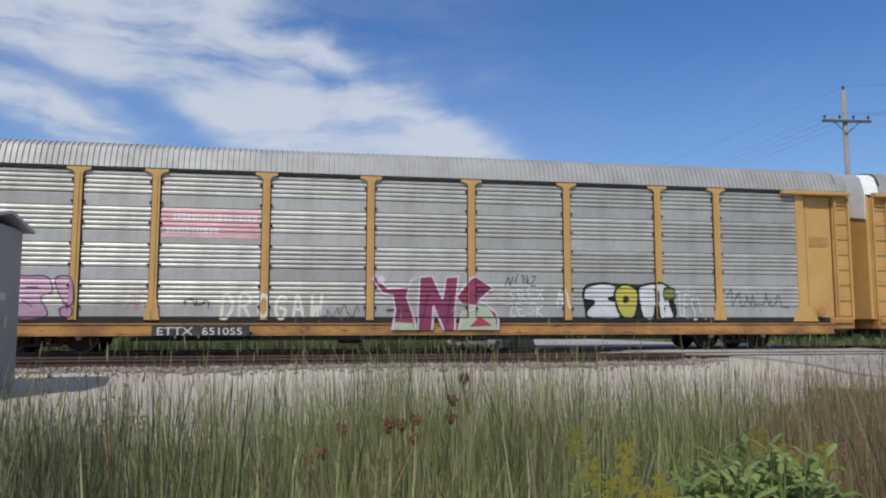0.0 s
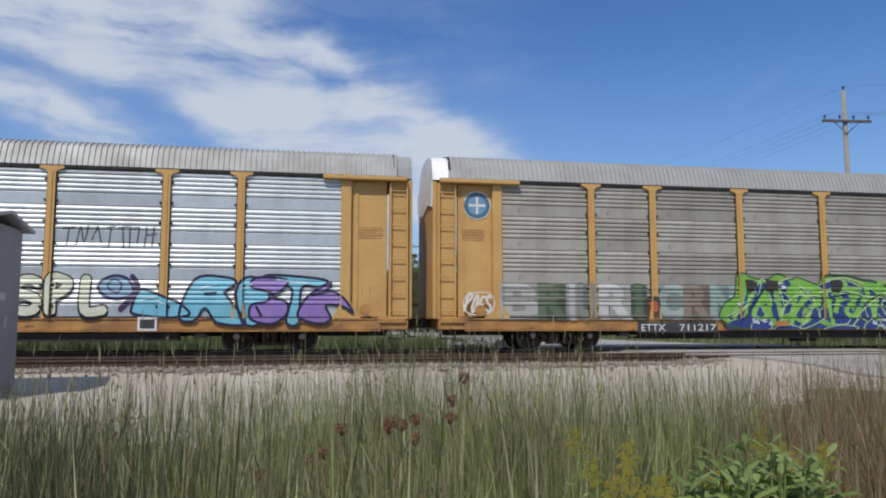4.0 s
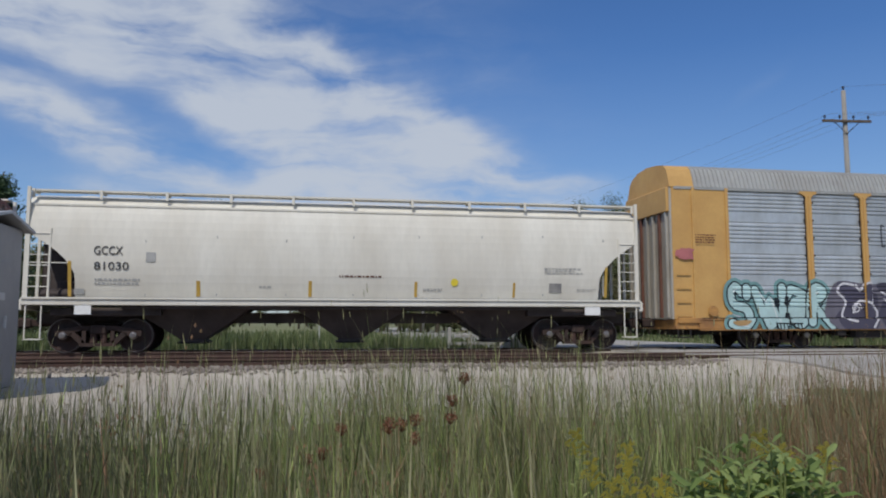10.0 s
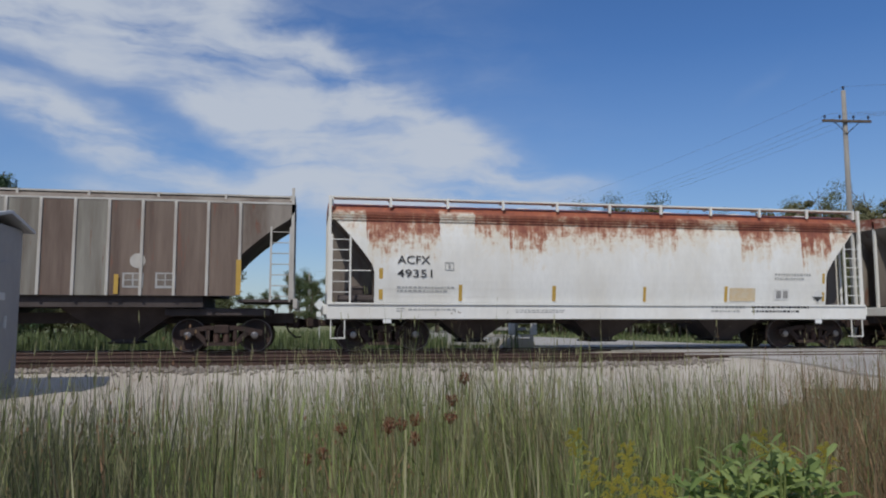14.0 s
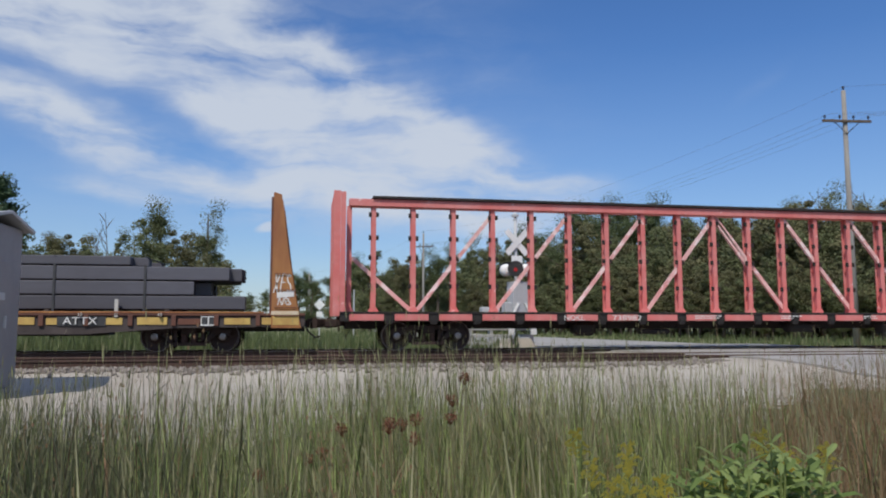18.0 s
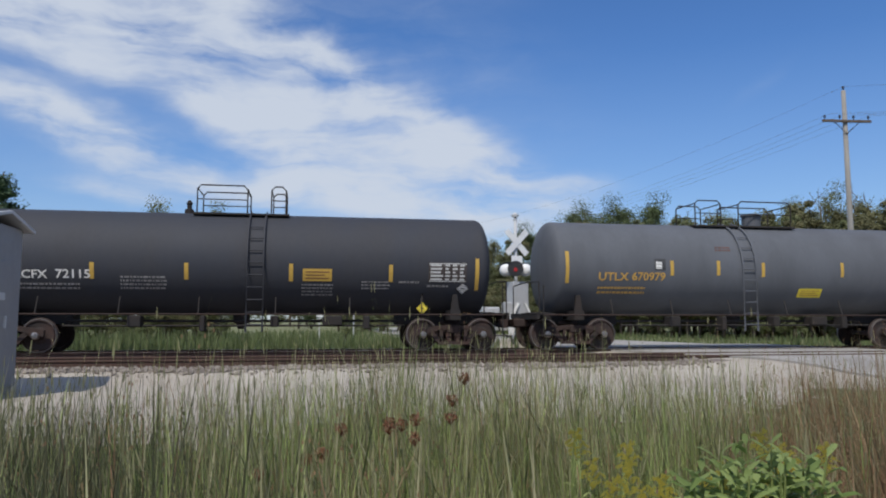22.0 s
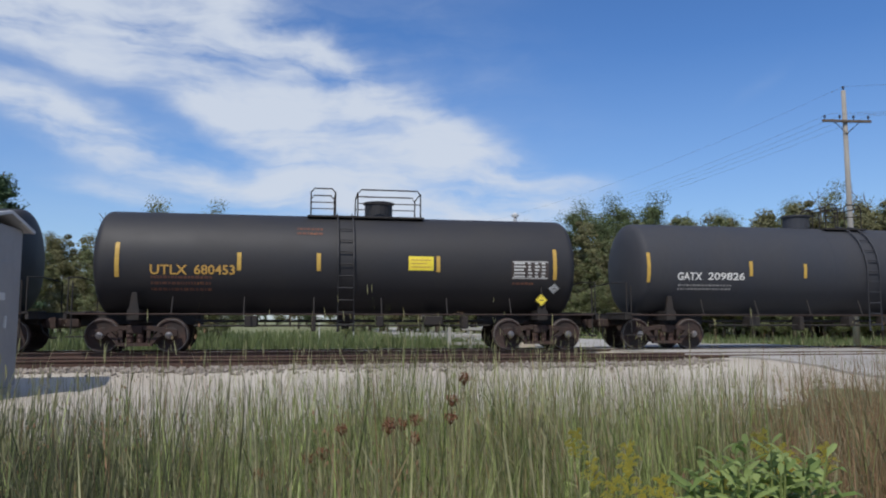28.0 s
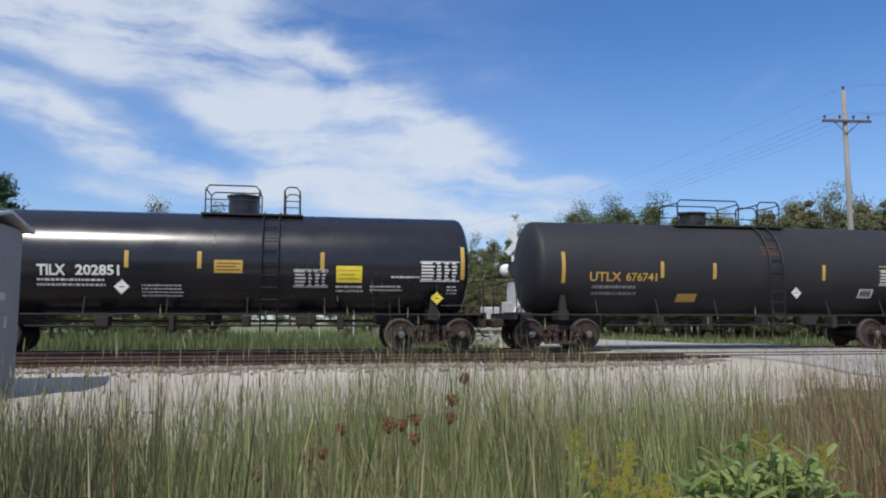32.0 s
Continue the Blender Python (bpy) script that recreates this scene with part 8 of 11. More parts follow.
    blue = ("0318 0642 1156 1262 0738 0224", "1002 1330 1542 1806", "1282 1584 1462", "1876 2482 2260 2842 2428 2148 1862", "3232 3644 3822 3308 2905", "3880 4490 5088 5476 4680 4072",
            "3836 4346 4938 4814 4212 3822", "3802 4510 5206 4800", "5405 5822 6228 5902", "5578 6070 6552 6846 5842 5655", "5640 6344 6824 6107", "6542 7048 7030 7606 6916", "7242 7852 8226 7614 7322",
            "7882 8486 8472", "8670 9068 9456 8848", "8436 8846 9016 8608", "9032 9638 9414", "1800 2412 3000", "8002 8814 9602", "2060 2466 2652", "3066 3470 3652", "4260 4866 5056")
    paint(a2, [(*rims(body, box, 0.09), (58, 84, 50)), (*patches(body, box), (124, 190, 56)), (*patches(("0600 1026 2008 3030 4008 5026 6006 6822 7806 8822 9604",), box), (42, 64, 138)), (*patches(blue, box), (44, 68, 142)), (*merge(wild(9.9, 17.7, 0.75, 2.05, 24, 0.17, 8)), (46, 70, 140)),
               (*merge(wild(9.8, 17.8, 0.7, 2.1, 20, 0.15, 21)), (132, 200, 60)), (*rims(blue, box, 0.03), (176, 210, 150)),
               (*strokes(("0420 1050 1690 1950", "2010 2440 2280 2692", "3010 3650 3080", "3868 5070 5860 7264", "5010 5640 6670 7270", "6808 6350 7580", "7410 8050 7582 7092", "8440 9050 9662", "4088 4894 5684", "2230 2860 3462 3860"), box, 0.05), (186, 220, 140)),
               (*strokes(("0614 1244 1884", "3560 4258 5066", "5648 6262 7052", "7690 8062 8822", "9225 9640 9048"), box, 0.035), (30, 44, 70)),
               (*flecks((10.2, 10.9, 0.62, 0.95), 7, 0.09, 3), (196, 204, 222)), (*flecks((14.4, 15.0, 0.62, 1.0), 6, 0.09, 5), (196, 204, 222)), (*flecks((16.3, 17.0, 0.62, 1.0), 7, 0.1, 6), (196, 204, 222)),
               (*flecks((9.4, 10.0, 1.35, 1.6), 2, 0.12, 8), (206, 214, 226)), (*flecks((11.1, 11.4, 1.9, 2.2), 2, 0.12, 9), (206, 214, 226)), (*flecks((16.2, 16.6, 1.95, 2.2), 2, 0.12, 10), (206, 214, 226))],
          False, "large green and blue interlaced graffiti")
    for x in (10.9, 14.9, 17.3):
        paint(a2, [([(x, 0.70), (x + 0.5, 0.70), (x + 0.46, 0.86), (x + 0.04, 0.84)], [(0, 1, 2, 3)], (196, 128, 48))], False, "orange reflective patch")
    paint(a2, [(*star(9.93, 10.48, 1.72, 2.17, 700, 0.2), (62, 58, 56))])
    paint(a2, [(*star(10.66, 11.22, 1.72, 2.17, 745, 0.2), (62, 58, 56))])
    paint(a2, [(*star(12.9, 13.48, 1.74, 2.2, 880, 0.2), (62, 58, 56))])
    paint(a2, [(*star(17.24, 17.86, 1.77, 2.25, 1128, 0.2), (62, 58, 56))])
    paint(a2, [(*star(17.82, 18.44, 1.78, 2.26, 1160, 0.2), (62, 58, 56))])
    box = (18.05, 22.06, 0.53, 2.01)
    low = ("0268 0682 1374 1245 0830 0345", "1568 2098 2994 3362 2555", "3088 4276 5056 4542 5230 4030", "4588 5697 7068 7435 6510 5215 5050", "4028 4705 5210 5028", "6820 7405 7812 7430")
    high = ("1835 2258 3055 3830 3008 2205", "6982 7892 8675 8555 7552", "7445 8350 8930 8405 7612", "8896 9486 9570 9945 9908 8808 8545")
    paint(a2, [(*rims(low + high, box, 0.22), (232, 234, 236)), (*patches(("0245 0050 0812 1504 3202 2000 0604",), box), (38, 38, 40)), (*patches(low, box), (222, 226, 228)), (*rims(low, box, 0.042), (40, 40, 44)),
               (*patches(high, box), (226, 229, 231)), (*rims(high, box, 0.042), (40, 40, 44)), (*flecks((18.4, 21.6, 0.8, 1.7), 9, 0.13, 4), (196, 212, 226)),
               (*patches(("8812 9312 9230 8730", "9412 9812 9830 9330"), box, False), (40, 40, 44))], False, "white bubble graffiti with black outline")
    box = (21.63, 23.80, 1.41, 2.18)
    wash = (21.15, 24.0, 0.95, 2.2)
    for k, (x0, x1, z0, z1) in enumerate(((21.2, 22.0, 1.75, 2.15), (21.9, 22.8, 1.7, 2.2), (22.6, 23.4, 1.6, 2.1), (23.6, 24.0, 1.75, 2.1))):
        paint(a2, [(*star(x0, x1, z0, z1, 820 + 9 * k, 0.3, 40, 0.9), (132, 160, 150) if k % 2 else (122, 158, 154))], False, "thin faded teal spray")
    paint(a2, [(*flecks((21.3, 23.2, 1.25, 2.05), 9, 0.10, 3), (84, 88, 84)), (*tag("AMOB", (21.55, 23.0, 1.55, 1.85), 0.05, 31), (70, 72, 70)), (*strokes(("0020 3020", "4016 5216", "4616 4606", "1010 1805"), wash, 0.05, True), (74, 72, 68))], False, "dark worn scrawl")
    paint(a2, [(*tag("WNO", (24.70, 25.45, 1.52, 1.98), 0.06, 22), (232, 234, 234)), (*tag("ZHG", (25.40, 26.05, 1.35, 1.92), 0.06, 23), (232, 234, 234)),
               (*tag("OHEZR", (24.10, 25.45, 1.04, 1.42), 0.06, 24), (228, 230, 230)), (*strokes(("0012 9922",), (24.1, 26.0, 1.0, 1.4), 0.035), (228, 230, 230))], False, "white handwritten spray tag")
    paint(a2, [(*tag("POES", (1.22, 2.01, 1.06, 1.60), 0.07, 25), (240, 238, 226)), (*rims(("0050 2090 8095 9950 8010 2008",), (1.16, 2.08, 1.0, 1.68), 0.03), (240, 238, 226))], False, "white handwritten spray tag")
    plate_bar(a2, 6.41, 8.99, 0.51, 0.82, "text_black", "number_board", y=NEAR - 0.17)
    write(a2, "ETTX", 6.53, NEAR - 0.182, 0.56, 0.2, 0.76, "text_white")
    write(a2, "711217", 7.75, NEAR - 0.182, 0.56, 0.2, 1.18, "text_white")
    # third car
    # pale cyan, cream and lilac sprayed ground under the letters
    for k, (x0, x1, z0, z1, rgb) in enumerate(((2.4, 3.4, 1.0, 1.75, (174, 222, 232)), (2.5, 5.9, 1.02, 1.5, (226, 230, 208)), (5.4, 6.3, 1.2, 2.0, (176, 226, 236)), (8.7, 9.75, 1.3, 1.95, (200, 236, 240)),
                                               (9.0, 13.0, 1.15, 1.75, (228, 236, 226)), (12.3, 13.6, 1.2, 2.0, (184, 228, 236)), (12.75, 13.4, 1.0, 1.95, (226, 236, 196)))):
        paint(a3, [(*star(x0, x1, z0, z1, 300 + k, 0.24, 50, 0.9), rgb)])
    for k, (x0, x1, z0, z1) in enumerate(((2.6, 3.2, 0.98, 1.2), (5.5, 6.2, 1.0, 1.5), (9.0, 9.7, 1.0, 1.6), (9.3, 10.9, 0.66, 0.9), (11.6, 13.0, 0.66, 0.96), (12.3, 13.5, 0.96, 1.5))):
        paint(a3, [(*star(x0, x1, z0, z1, 480 + 31 * k, 0.22), (150, 142, 206))])
    paint(a3, [(*strokes(("0005 3020 2050 6060 5085 9099",), (4.0, 5.3, 0.6, 1.15), 0.16), (112, 190, 206)), (*strokes(("5099 5005",), (11.5, 11.7, 0.55, 1.1), 0.14, True), (164, 196, 190))], False, "pale blue sprayed squiggle")
    olive, lime, ink = (148, 162, 66), (172, 182, 58), (18, 24, 26)

    def block(box, form, hole="", drop=0.10, smooth=True, label="olive green block letter with black outline"):
        ls = [(*rims((form,), box, 0.20, smooth, dz=-drop * 0.5), (186, 218, 224)), (*patches((form,), (box[0] + 0.02, box[1] + 0.03, box[2] - drop, box[3] - drop), smooth), ink), (*rims((form,), (box[0], box[1], box[2] - drop, box[3] - drop), 0.07, smooth), ink),
              (*patches((form,), box, smooth), olive), (*star(box[0] + 0.1, box[1] - 0.14, box[2] + 0.45, box[3] - 0.12, 7, 0.2), lime), (*rims((form,), box, 0.055, smooth), ink)]
        if hole:
            ls += [(*patches((hole,), box, smooth), (176, 184, 178)), (*rims((hole,), box, 0.05, smooth), ink)]
        paint(a3, ls, False, label)
    ell, oh, arr = "0690 2599 6097 6848 9550 9908 6500 2000 0415", "0070 1294 4599 8895 9970 9928 8605 4500 1005 0028", "0298 4099 8089 9168 7648 9903 8000 5632 4826 3602 0602 0050"
    block((2.91, 3.63, 1.05, 2.1), "0260 0885 3598 7094 9672 9650 9035 9912 8202 5000 1805 0328 1645", "4080 4476 7252 5055")
    paint(a3, [(*star(3.18, 3.34, 1.22, 1.34, 5, 0.1), (190, 196, 190)), (*rims(("5000 9950 5099 0050",), (3.18, 3.34, 1.22, 1.34), 0.04), ink)], False)
    block((3.69, 4.2, 1.05, 2.07), ell)
    block((4.23, 4.82, 1.05, 2.08), oh, "4060 5565 6050 5535 4040")
    block((4.9, 5.75, 1.05, 2.12), arr, "4072 5074 5260 4260")
    block((9.38, 10.22, 1.08, 1.99), "0000 3899 5299 9900", "4048 5048 5235", smooth=False)
    block((10.22, 10.84, 1.08, 2.01), "0899 4899 5240 9900 0400", smooth=False)
    block((10.82, 11.67, 1.02, 2.09), "0050 1585 5099 8585 9950 8515 5000 1515", "4238 6038 5052")
    block((11.71, 12.75, 1.08, 2.1), "0298 4099 7092 8275 6548 9900 0400 0050", "4058 5658 4870", smooth=False)
    # castle-like letters with crown points over round lobes
    for x0, x1, top, low, tips in ((5.85, 6.98, 2.13, 0.9, "1072 1880 2678 3278 3499 3878 5080 5290 5680 7078 7499 7878 9072 8250 1850"), (6.99, 7.92, 2.14, 0.9, "0880 2076 3572 4580 5099 5680 7078 8290 9099 9670 8545 1545"),
                                   (7.92, 9.05, 2.16, 0.88, "0874 1074 1299 2899 3074 4074 4496 5099 5696 6070 9065 9050 0845")):
        box = (x0, x1, low, top)
        lobes = ("0026 1252 3556 5030 4006 2500 0808", "5030 6554 8852 9926 9006 7500 6006")
        paint(a3, [(*rims(lobes, box, 0.2, dz=-0.05), (176, 214, 226)), (*patches((tips,), box, False), lime), (*rims((tips,), box, 0.06, False), ink), (*patches(lobes, (x0, x1, low - 0.07, top - 0.07)), ink), (*patches(lobes, box), olive), (*star(x0 + 0.15, x1 - 0.2, low + 0.3, low + 0.6, 3, 0.2), lime),
                   (*rims(lobes, box, 0.055), ink), (*strokes(("3572 5068 6574", "5068 5056"), box, 0.045, True), ink)], False, "olive green castle-like letter with crown points")
    paint(a3, [(*strokes(("0050 4090 8040 4010 9020",), (9.0, 9.5, 1.45, 1.75), 0.05), (44, 46, 48)), (*strokes(("0050 3090 9060 4010",), (12.6, 13.05, 1.55, 1.8), 0.05), (44, 46, 48))], False, "thin black curl")
    # low spiked creature with a scalloped belly
    box = (13.01, 15.76, 1.02, 2.1)
    body = "0055 0862 1268 1595 1872 2866 3668 3998 4270 5064 6070 6299 6672 7866 8868 9088 9666 9960 9840 9228 8442 7852 7030 6250 5448 4830 4050 3248 2832 2050 1650 1030 0648"
    paint(a3, [(*patches(("0850 2550 5052 8048 9040 9205 1000",), box), (170, 200, 198)), (*patches(("2448 3050 3610 2610", "6445 7048 7408 6606"), box), (150, 140, 190)), (*patches((body,), box, False), (166, 172, 48)), (*rims((body,), box, 0.075, False), ink),
               (*strokes(("1005 0825 1248 1830 2005", "2030 2448 3050 3525 3505", "3630 4048 4648 5025 5005", "5225 5848 6448 6825 6805", "7025 7448 8045 8425"), box, 0.06), ink), (*flecks((13.3, 14.9, 1.6, 1.75), 3, 0.05, 4), ink), (*strokes(("7095 7075 7570", "7695 7672", "8390 8672 9276 9495"), box, 0.055), ink)], False, "olive spiked creature with a scalloped pale belly")
    paint(a3, [(*patches(("0030 2060 6099 9980 8050 9010 5000",), (15.7, 16.45, 0.98, 1.6)), (166, 208, 220)), (*strokes(("0010 4070 9090", "2005 6060 9960", "5099 9050"), (15.8, 16.6, 1.05, 2.0), 0.05), (206, 226, 228))], False, "pale blue sprayed plume")
    box = (16.42, 17.22, 1.04, 2.0)
    paint(a3, [(*patches(("0000 4099 6099 9900",), (16.38, 17.26, 0.98, 1.99), False), (40, 40, 40)), (*patches(("0000 4099 6099 9900",), box, False), (214, 208, 188)), (*strokes(("4055 5048 6058", "5048 5035"), box, 0.035, True), (50, 46, 44)), (*flecks((16.52, 17.1, 1.12, 1.42), 4, 0.1, 6), (158, 36, 44)),
               (*star(16.78, 16.92, 1.78, 1.9, 4, 0.1), (120, 30, 40)), (*strokes(("0000 0040 9940 9900",), (16.4, 17.4, 0.8, 1.05), 0.035, True), (70, 50, 36)), (*strokes(("0020 5090 9940",), (17.2, 17.6, 1.5, 1.75), 0.03), (40, 40, 40))], False, "white cone-shaped figure with red spots")
    paint(a3, bubble("S", 17.62, 18.63, 0.96, 2.09, 0.24, 0.04, (224, 228, 200), (28, 30, 28), 1, 0.0, drop=0.06), False, "pale cream block letter")
    paint(a3, bubble("P", 18.63, 19.34, 0.96, 2.09, 0.24, 0.04, (224, 228, 200), (28, 30, 28), 2, 0.0, drop=0.06), False, "pale cream block letter")
    paint(a3, bubble("L", 19.46, 20.21, 0.97, 2.1, 0.24, 0.04, (224, 228, 200), (28, 30, 28), 3, 0.0, drop=0.06), False, "pale cream block letter")
    box = (19.97, 26.62, 0.74, 2.13)
    cyan = ("1230 1566 2062 2552 3042 3420 2514 1420", "3018 3688 4892 5282 4866 4858 5604 4505 4032 3608", "5260 5590 6090 6560 6205 5505", "6396 7496 8888 8574 7872 7705 7208 7470 6478")
    lilac = ("7288 6092 5874 6662 6446 5838 5812 6602 7220 7244 6656 7068", "8880 9082 8868 8258 8662 9166 9648 9924 9536 8838 9012 8503 7715 7840 8262")
    paint(a3, [(*rims(("0076 0590 1084 1262 0752 0258",), box, 0.16), (52, 44, 92)), (*patches(("0076 0590 1084 1262 0752 0258",), box), (120, 166, 196)), (*rims(("0376 0586 0878 0762 0466",), box, 0.05), (56, 52, 100)),
               (*strokes(("1292 1468 0830",), box, 0.14), (74, 48, 98)), (*patches(cyan, box), (116, 202, 228)), (*rims(cyan, box, 0.07), (38, 36, 74)), (*patches(lilac, box), (158, 124, 204)), (*rims(lilac, box, 0.07), (38, 36, 74)),
               (*strokes(("1648 2052 2440", "3870 4478", "5470 5880", "6888 8082"), box, 0.05), (190, 228, 238)), (*strokes(("4060 4462", "6035 6218"), box, 0.07), (38, 36, 74))], False, "blue and violet rounded graffiti letters")
    paint(a3, [(*strokes(("0080 1284", "0682 0420", "1420 1888 2230 2690", "3040 3690", "3690 4030", "4686 5490", "5090 4818", "5886 6890", "6290 6412", "7090 7015", "7086 8088", "8088 7830", "8888 8616", "9690 9420", "8860 9864"), (19.0, 21.35, 2.72, 3.42), 0.045), (92, 98, 104))], False, "faint thin tag in dark spray")
    plate_bar(a3, 7.4, 9.93, 0.53, 0.84, "text_black", "number_board", y=NEAR - 0.17)
    write(a3, "ETTX", 7.53, NEAR - 0.182, 0.6, 0.19, 0.86, "text_white")
    write(a3, "703265", 8.69, NEAR - 0.182, 0.6, 0.19, 1.1, "text_white")
    plate_bar(a3, 20.97, 21.46, 0.59, 0.95, "text_white", "stencil_panel", y=NEAR - 0.092)
    plate_bar(a3, 20.97 + 0.06, 21.46 - 0.06, 0.59 + 0.06, 0.95 - 0.06, "text_black", "stencil", y=NEAR - 0.098)
    # fourth car
    box = (2.10, 5.97, 0.51, 2.00)
    first, second = ("1580 0993 0582 0758 1848 2128 1410 0418", "5888 5262 5632 6416 7142 7074 5888", "8868 9770", "8850 9748"), ("1990 1974", "2686 3808 3866 4908 5092", "7420 7686 8490 8676 7858 9214")
    paint(a4, [(*strokes(first + second, box, 0.56), (120, 168, 168)), *lapped(box, first, second, 0.26, 0.05, (184, 220, 220), (28, 42, 48)), (*patches(("5660 6474 7062 6824 5830",), box), (188, 222, 222)),
               (*strokes(("0782 1088", "3080 3660", "4070 4620", "7880 8282", "1214 1812"), box, 0.05), (222, 238, 238)), (*patches(("0522 2024 1614 0814",), box), (190, 150, 90))], True, "pale turquoise graffiti with black outline")
    paint(a4, [(*star(3.74, 3.96, 1.27, 1.59, 766, 0.14), (26, 36, 42))], True)
    paint(a4, [(*star(4.11, 4.29, 1.29, 1.65, 789, 0.14), (26, 36, 42))], True)
    paint(a4, [(*star(4.11, 4.31, 0.89, 1.13, 789, 0.14), (26, 36, 42))], True)
    paint(a4, [(*merge([ribbon([(3.74 + 0.12 * k, 0.78), (3.74 + 0.12 * k + 0.03, 0.62)], 0.04) for k in range(8)] + [ribbon([(3.74, 0.78), (4.65, 0.78)], 0.035)]), (30, 40, 44))], True, "row of drawn teeth")
    box = (5.89, 10.36, 0.50, 2.04)
    violet = ("0298 1099 1888 2898 3082 3470 3006 0804 0030 0860", "3499 5299 5686 4872 5050 4204 3430 3868", "5494 6699 7486 7244 7004 5405 5240 5862", "7480 8298 9290 9562 8648 8606 7805 7640")
    paint(a4, [(*patches(("0006 0098 3098 9996 9950 9904",), box), (112, 108, 122)), (*patches(violet, box), (78, 74, 94)), (*patches(("3699 5499 5284 4576 3684",), box), (66, 62, 78)),
               (*strokes(("1596 0698 0282 0862 0532 1522", "1796 2084 2499 2996 2856", "1440 1862 2660 3340 2810", "3782 4672 5596", "3968 4742 3806", "5596 6699 7385 7042", "5624 6806", "7479 8196 9190 9363 8642 9420", "8070 8206"), box, 0.07), (224, 222, 228)),
               (*strokes(("5014 5520 6214 6822",), box, 0.05), (206, 204, 208)), (*patches(("9056 9972 9940 9318",), box), (196, 160, 150))], True, "violet letters with white outline")
    paint(a4, [(*ribbon([(6.64 + 0.19 * (1 - k / 12) * math.cos(k), 1.25 + 0.18 * (1 - k / 12) * math.sin(k)) for k in range(11)], 0.045), (222, 220, 226))], True, "white spiral")
    paint(a4, [(*ribbon([(8.49 + 0.21 * (1 - k / 12) * math.cos(k), 1.46 + 0.20 * (1 - k / 12) * math.sin(k)) for k in range(11)], 0.045), (222, 220, 226))], True, "white spiral")
    paint(a4, [(*star(10.17, 15.07, 0.76, 2.1, 6, 0.2, 60), (176, 150, 134))], True, "salmon backing haze")
    box = (10.28, 15.19, 0.49, 2.05)
    first, second = ("2590 1492 0670 0432 1212 2416", "5280 5030 5714 6432 6586", "9015 8684 9682 9460 8752 9812"), ("2988 3014", "4292 3815", "3150 4052", "7086 7016 8240 8470 7086")
    paint(a4, [(*flecks((10.4, 15.0, 1.6, 2.2), 26, 0.2, 6), (200, 170, 152)), (*strokes(first + second, box, 0.62), (90, 126, 112)), *lapped(box, first, second, 0.30, 0.06, (56, 124, 88), (188, 182, 84)),
               (*strokes(("0830 1420 2424", "0660 1070", "3430 3836", "5226 5822", "7226 7836", "8730 9216"), box, 0.12), (112, 152, 186)), (*flecks((10.6, 14.9, 0.7, 1.3), 16, 0.16, 7), (108, 148, 178)),
               (*strokes(("1284 2080", "5476 5450", "7270 7462", "9074 9276"), box, 0.07), (36, 84, 60)), (*strokes(("0812 1530 2612", "8408 9918", "3206 4218"), box, 0.06), (170, 196, 200)), (*strokes(("9200 9912",), box, 0.1), (70, 110, 130))],
          True, "green and blue letters with yellow outline")
    paint(a4, [(*star(14.69, 15.51, 1.21, 2.13, 4, 0.1), (30, 28, 28)), (*star(14.69 + 0.05, 15.51 - 0.05, 1.21 + 0.05, 2.13 - 0.05, 4, 0.1), (214, 166, 146))], True, "salmon pink cartoon blob")
    paint(a4, [(*star(14.86, 15.04, 1.93, 2.07, 1388, 0.05, 16), (232, 232, 228))], True)
    paint(a4, [(*star(15.1, 15.27, 1.95, 2.09, 1400, 0.05, 16), (232, 232, 228))], True)
    paint(a4, [(*star(14.92, 14.98, 1.97, 2.02, 1391, 0.05, 16), (24, 24, 24))], True)
    paint(a4, [(*star(15.18, 15.23, 1.99, 2.04, 1404, 0.05, 16), (24, 24, 24))], True)
    paint(a4, [(*star(15.0, 15.43, 1.63, 1.7, 1396, 0.05, 16), (30, 28, 28))], True)
    paint(a4, [(*star(14.75, 15.26, 1.4, 1.46, 1384, 0.05, 16), (30, 28, 28))], True)
    paint(a4, [(*star(15.73, 18.39, 0.63, 2.06, 6, 0.12, 50), (178, 164, 66))], True, "olive yellow backing haze")
    box = (15.65, 18.00, 0.64, 1.92)
    first, second = ("2592 0876 0834 2516 3226", "6888 5572 6852 7232 5816"), ("3670 2840 3816 5222 5060 3670", "7514 7888 9576 8252 9910")
    paint(a4, [(*strokes(first + second, box, 0.44), (176, 164, 70)), *lapped(box, first, second, 0.19, 0.055, (206, 178, 168), (34, 30, 30), False, 0.04), (*strokes(("1278 1874", "3660 4264", "8278 8874"), box, 0.04), (236, 224, 218))], True, "pinkish grey bubble graffiti")
    paint(a4, [(*star(18.29, 24.76, 0.74, 2.67, 6, 0.16, 60), (176, 164, 206))], True, "lilac backing haze")
    box = (18.16, 24.04, 0.50, 2.69)
    rear = ("0034 1250 1734 0824", "1812 2070 1878 3084 3672 3258 3744 3422 2414", "5708 6490 7094 7508 6808 6634 6334 6306")
    front = ("3812 4068 3878 5088 5674 5258 6012 5208 4846 4608", "7410 7682 8686 8840 9082 9784 9012 8608 8246 8010", "9030 9948 9922 9310")
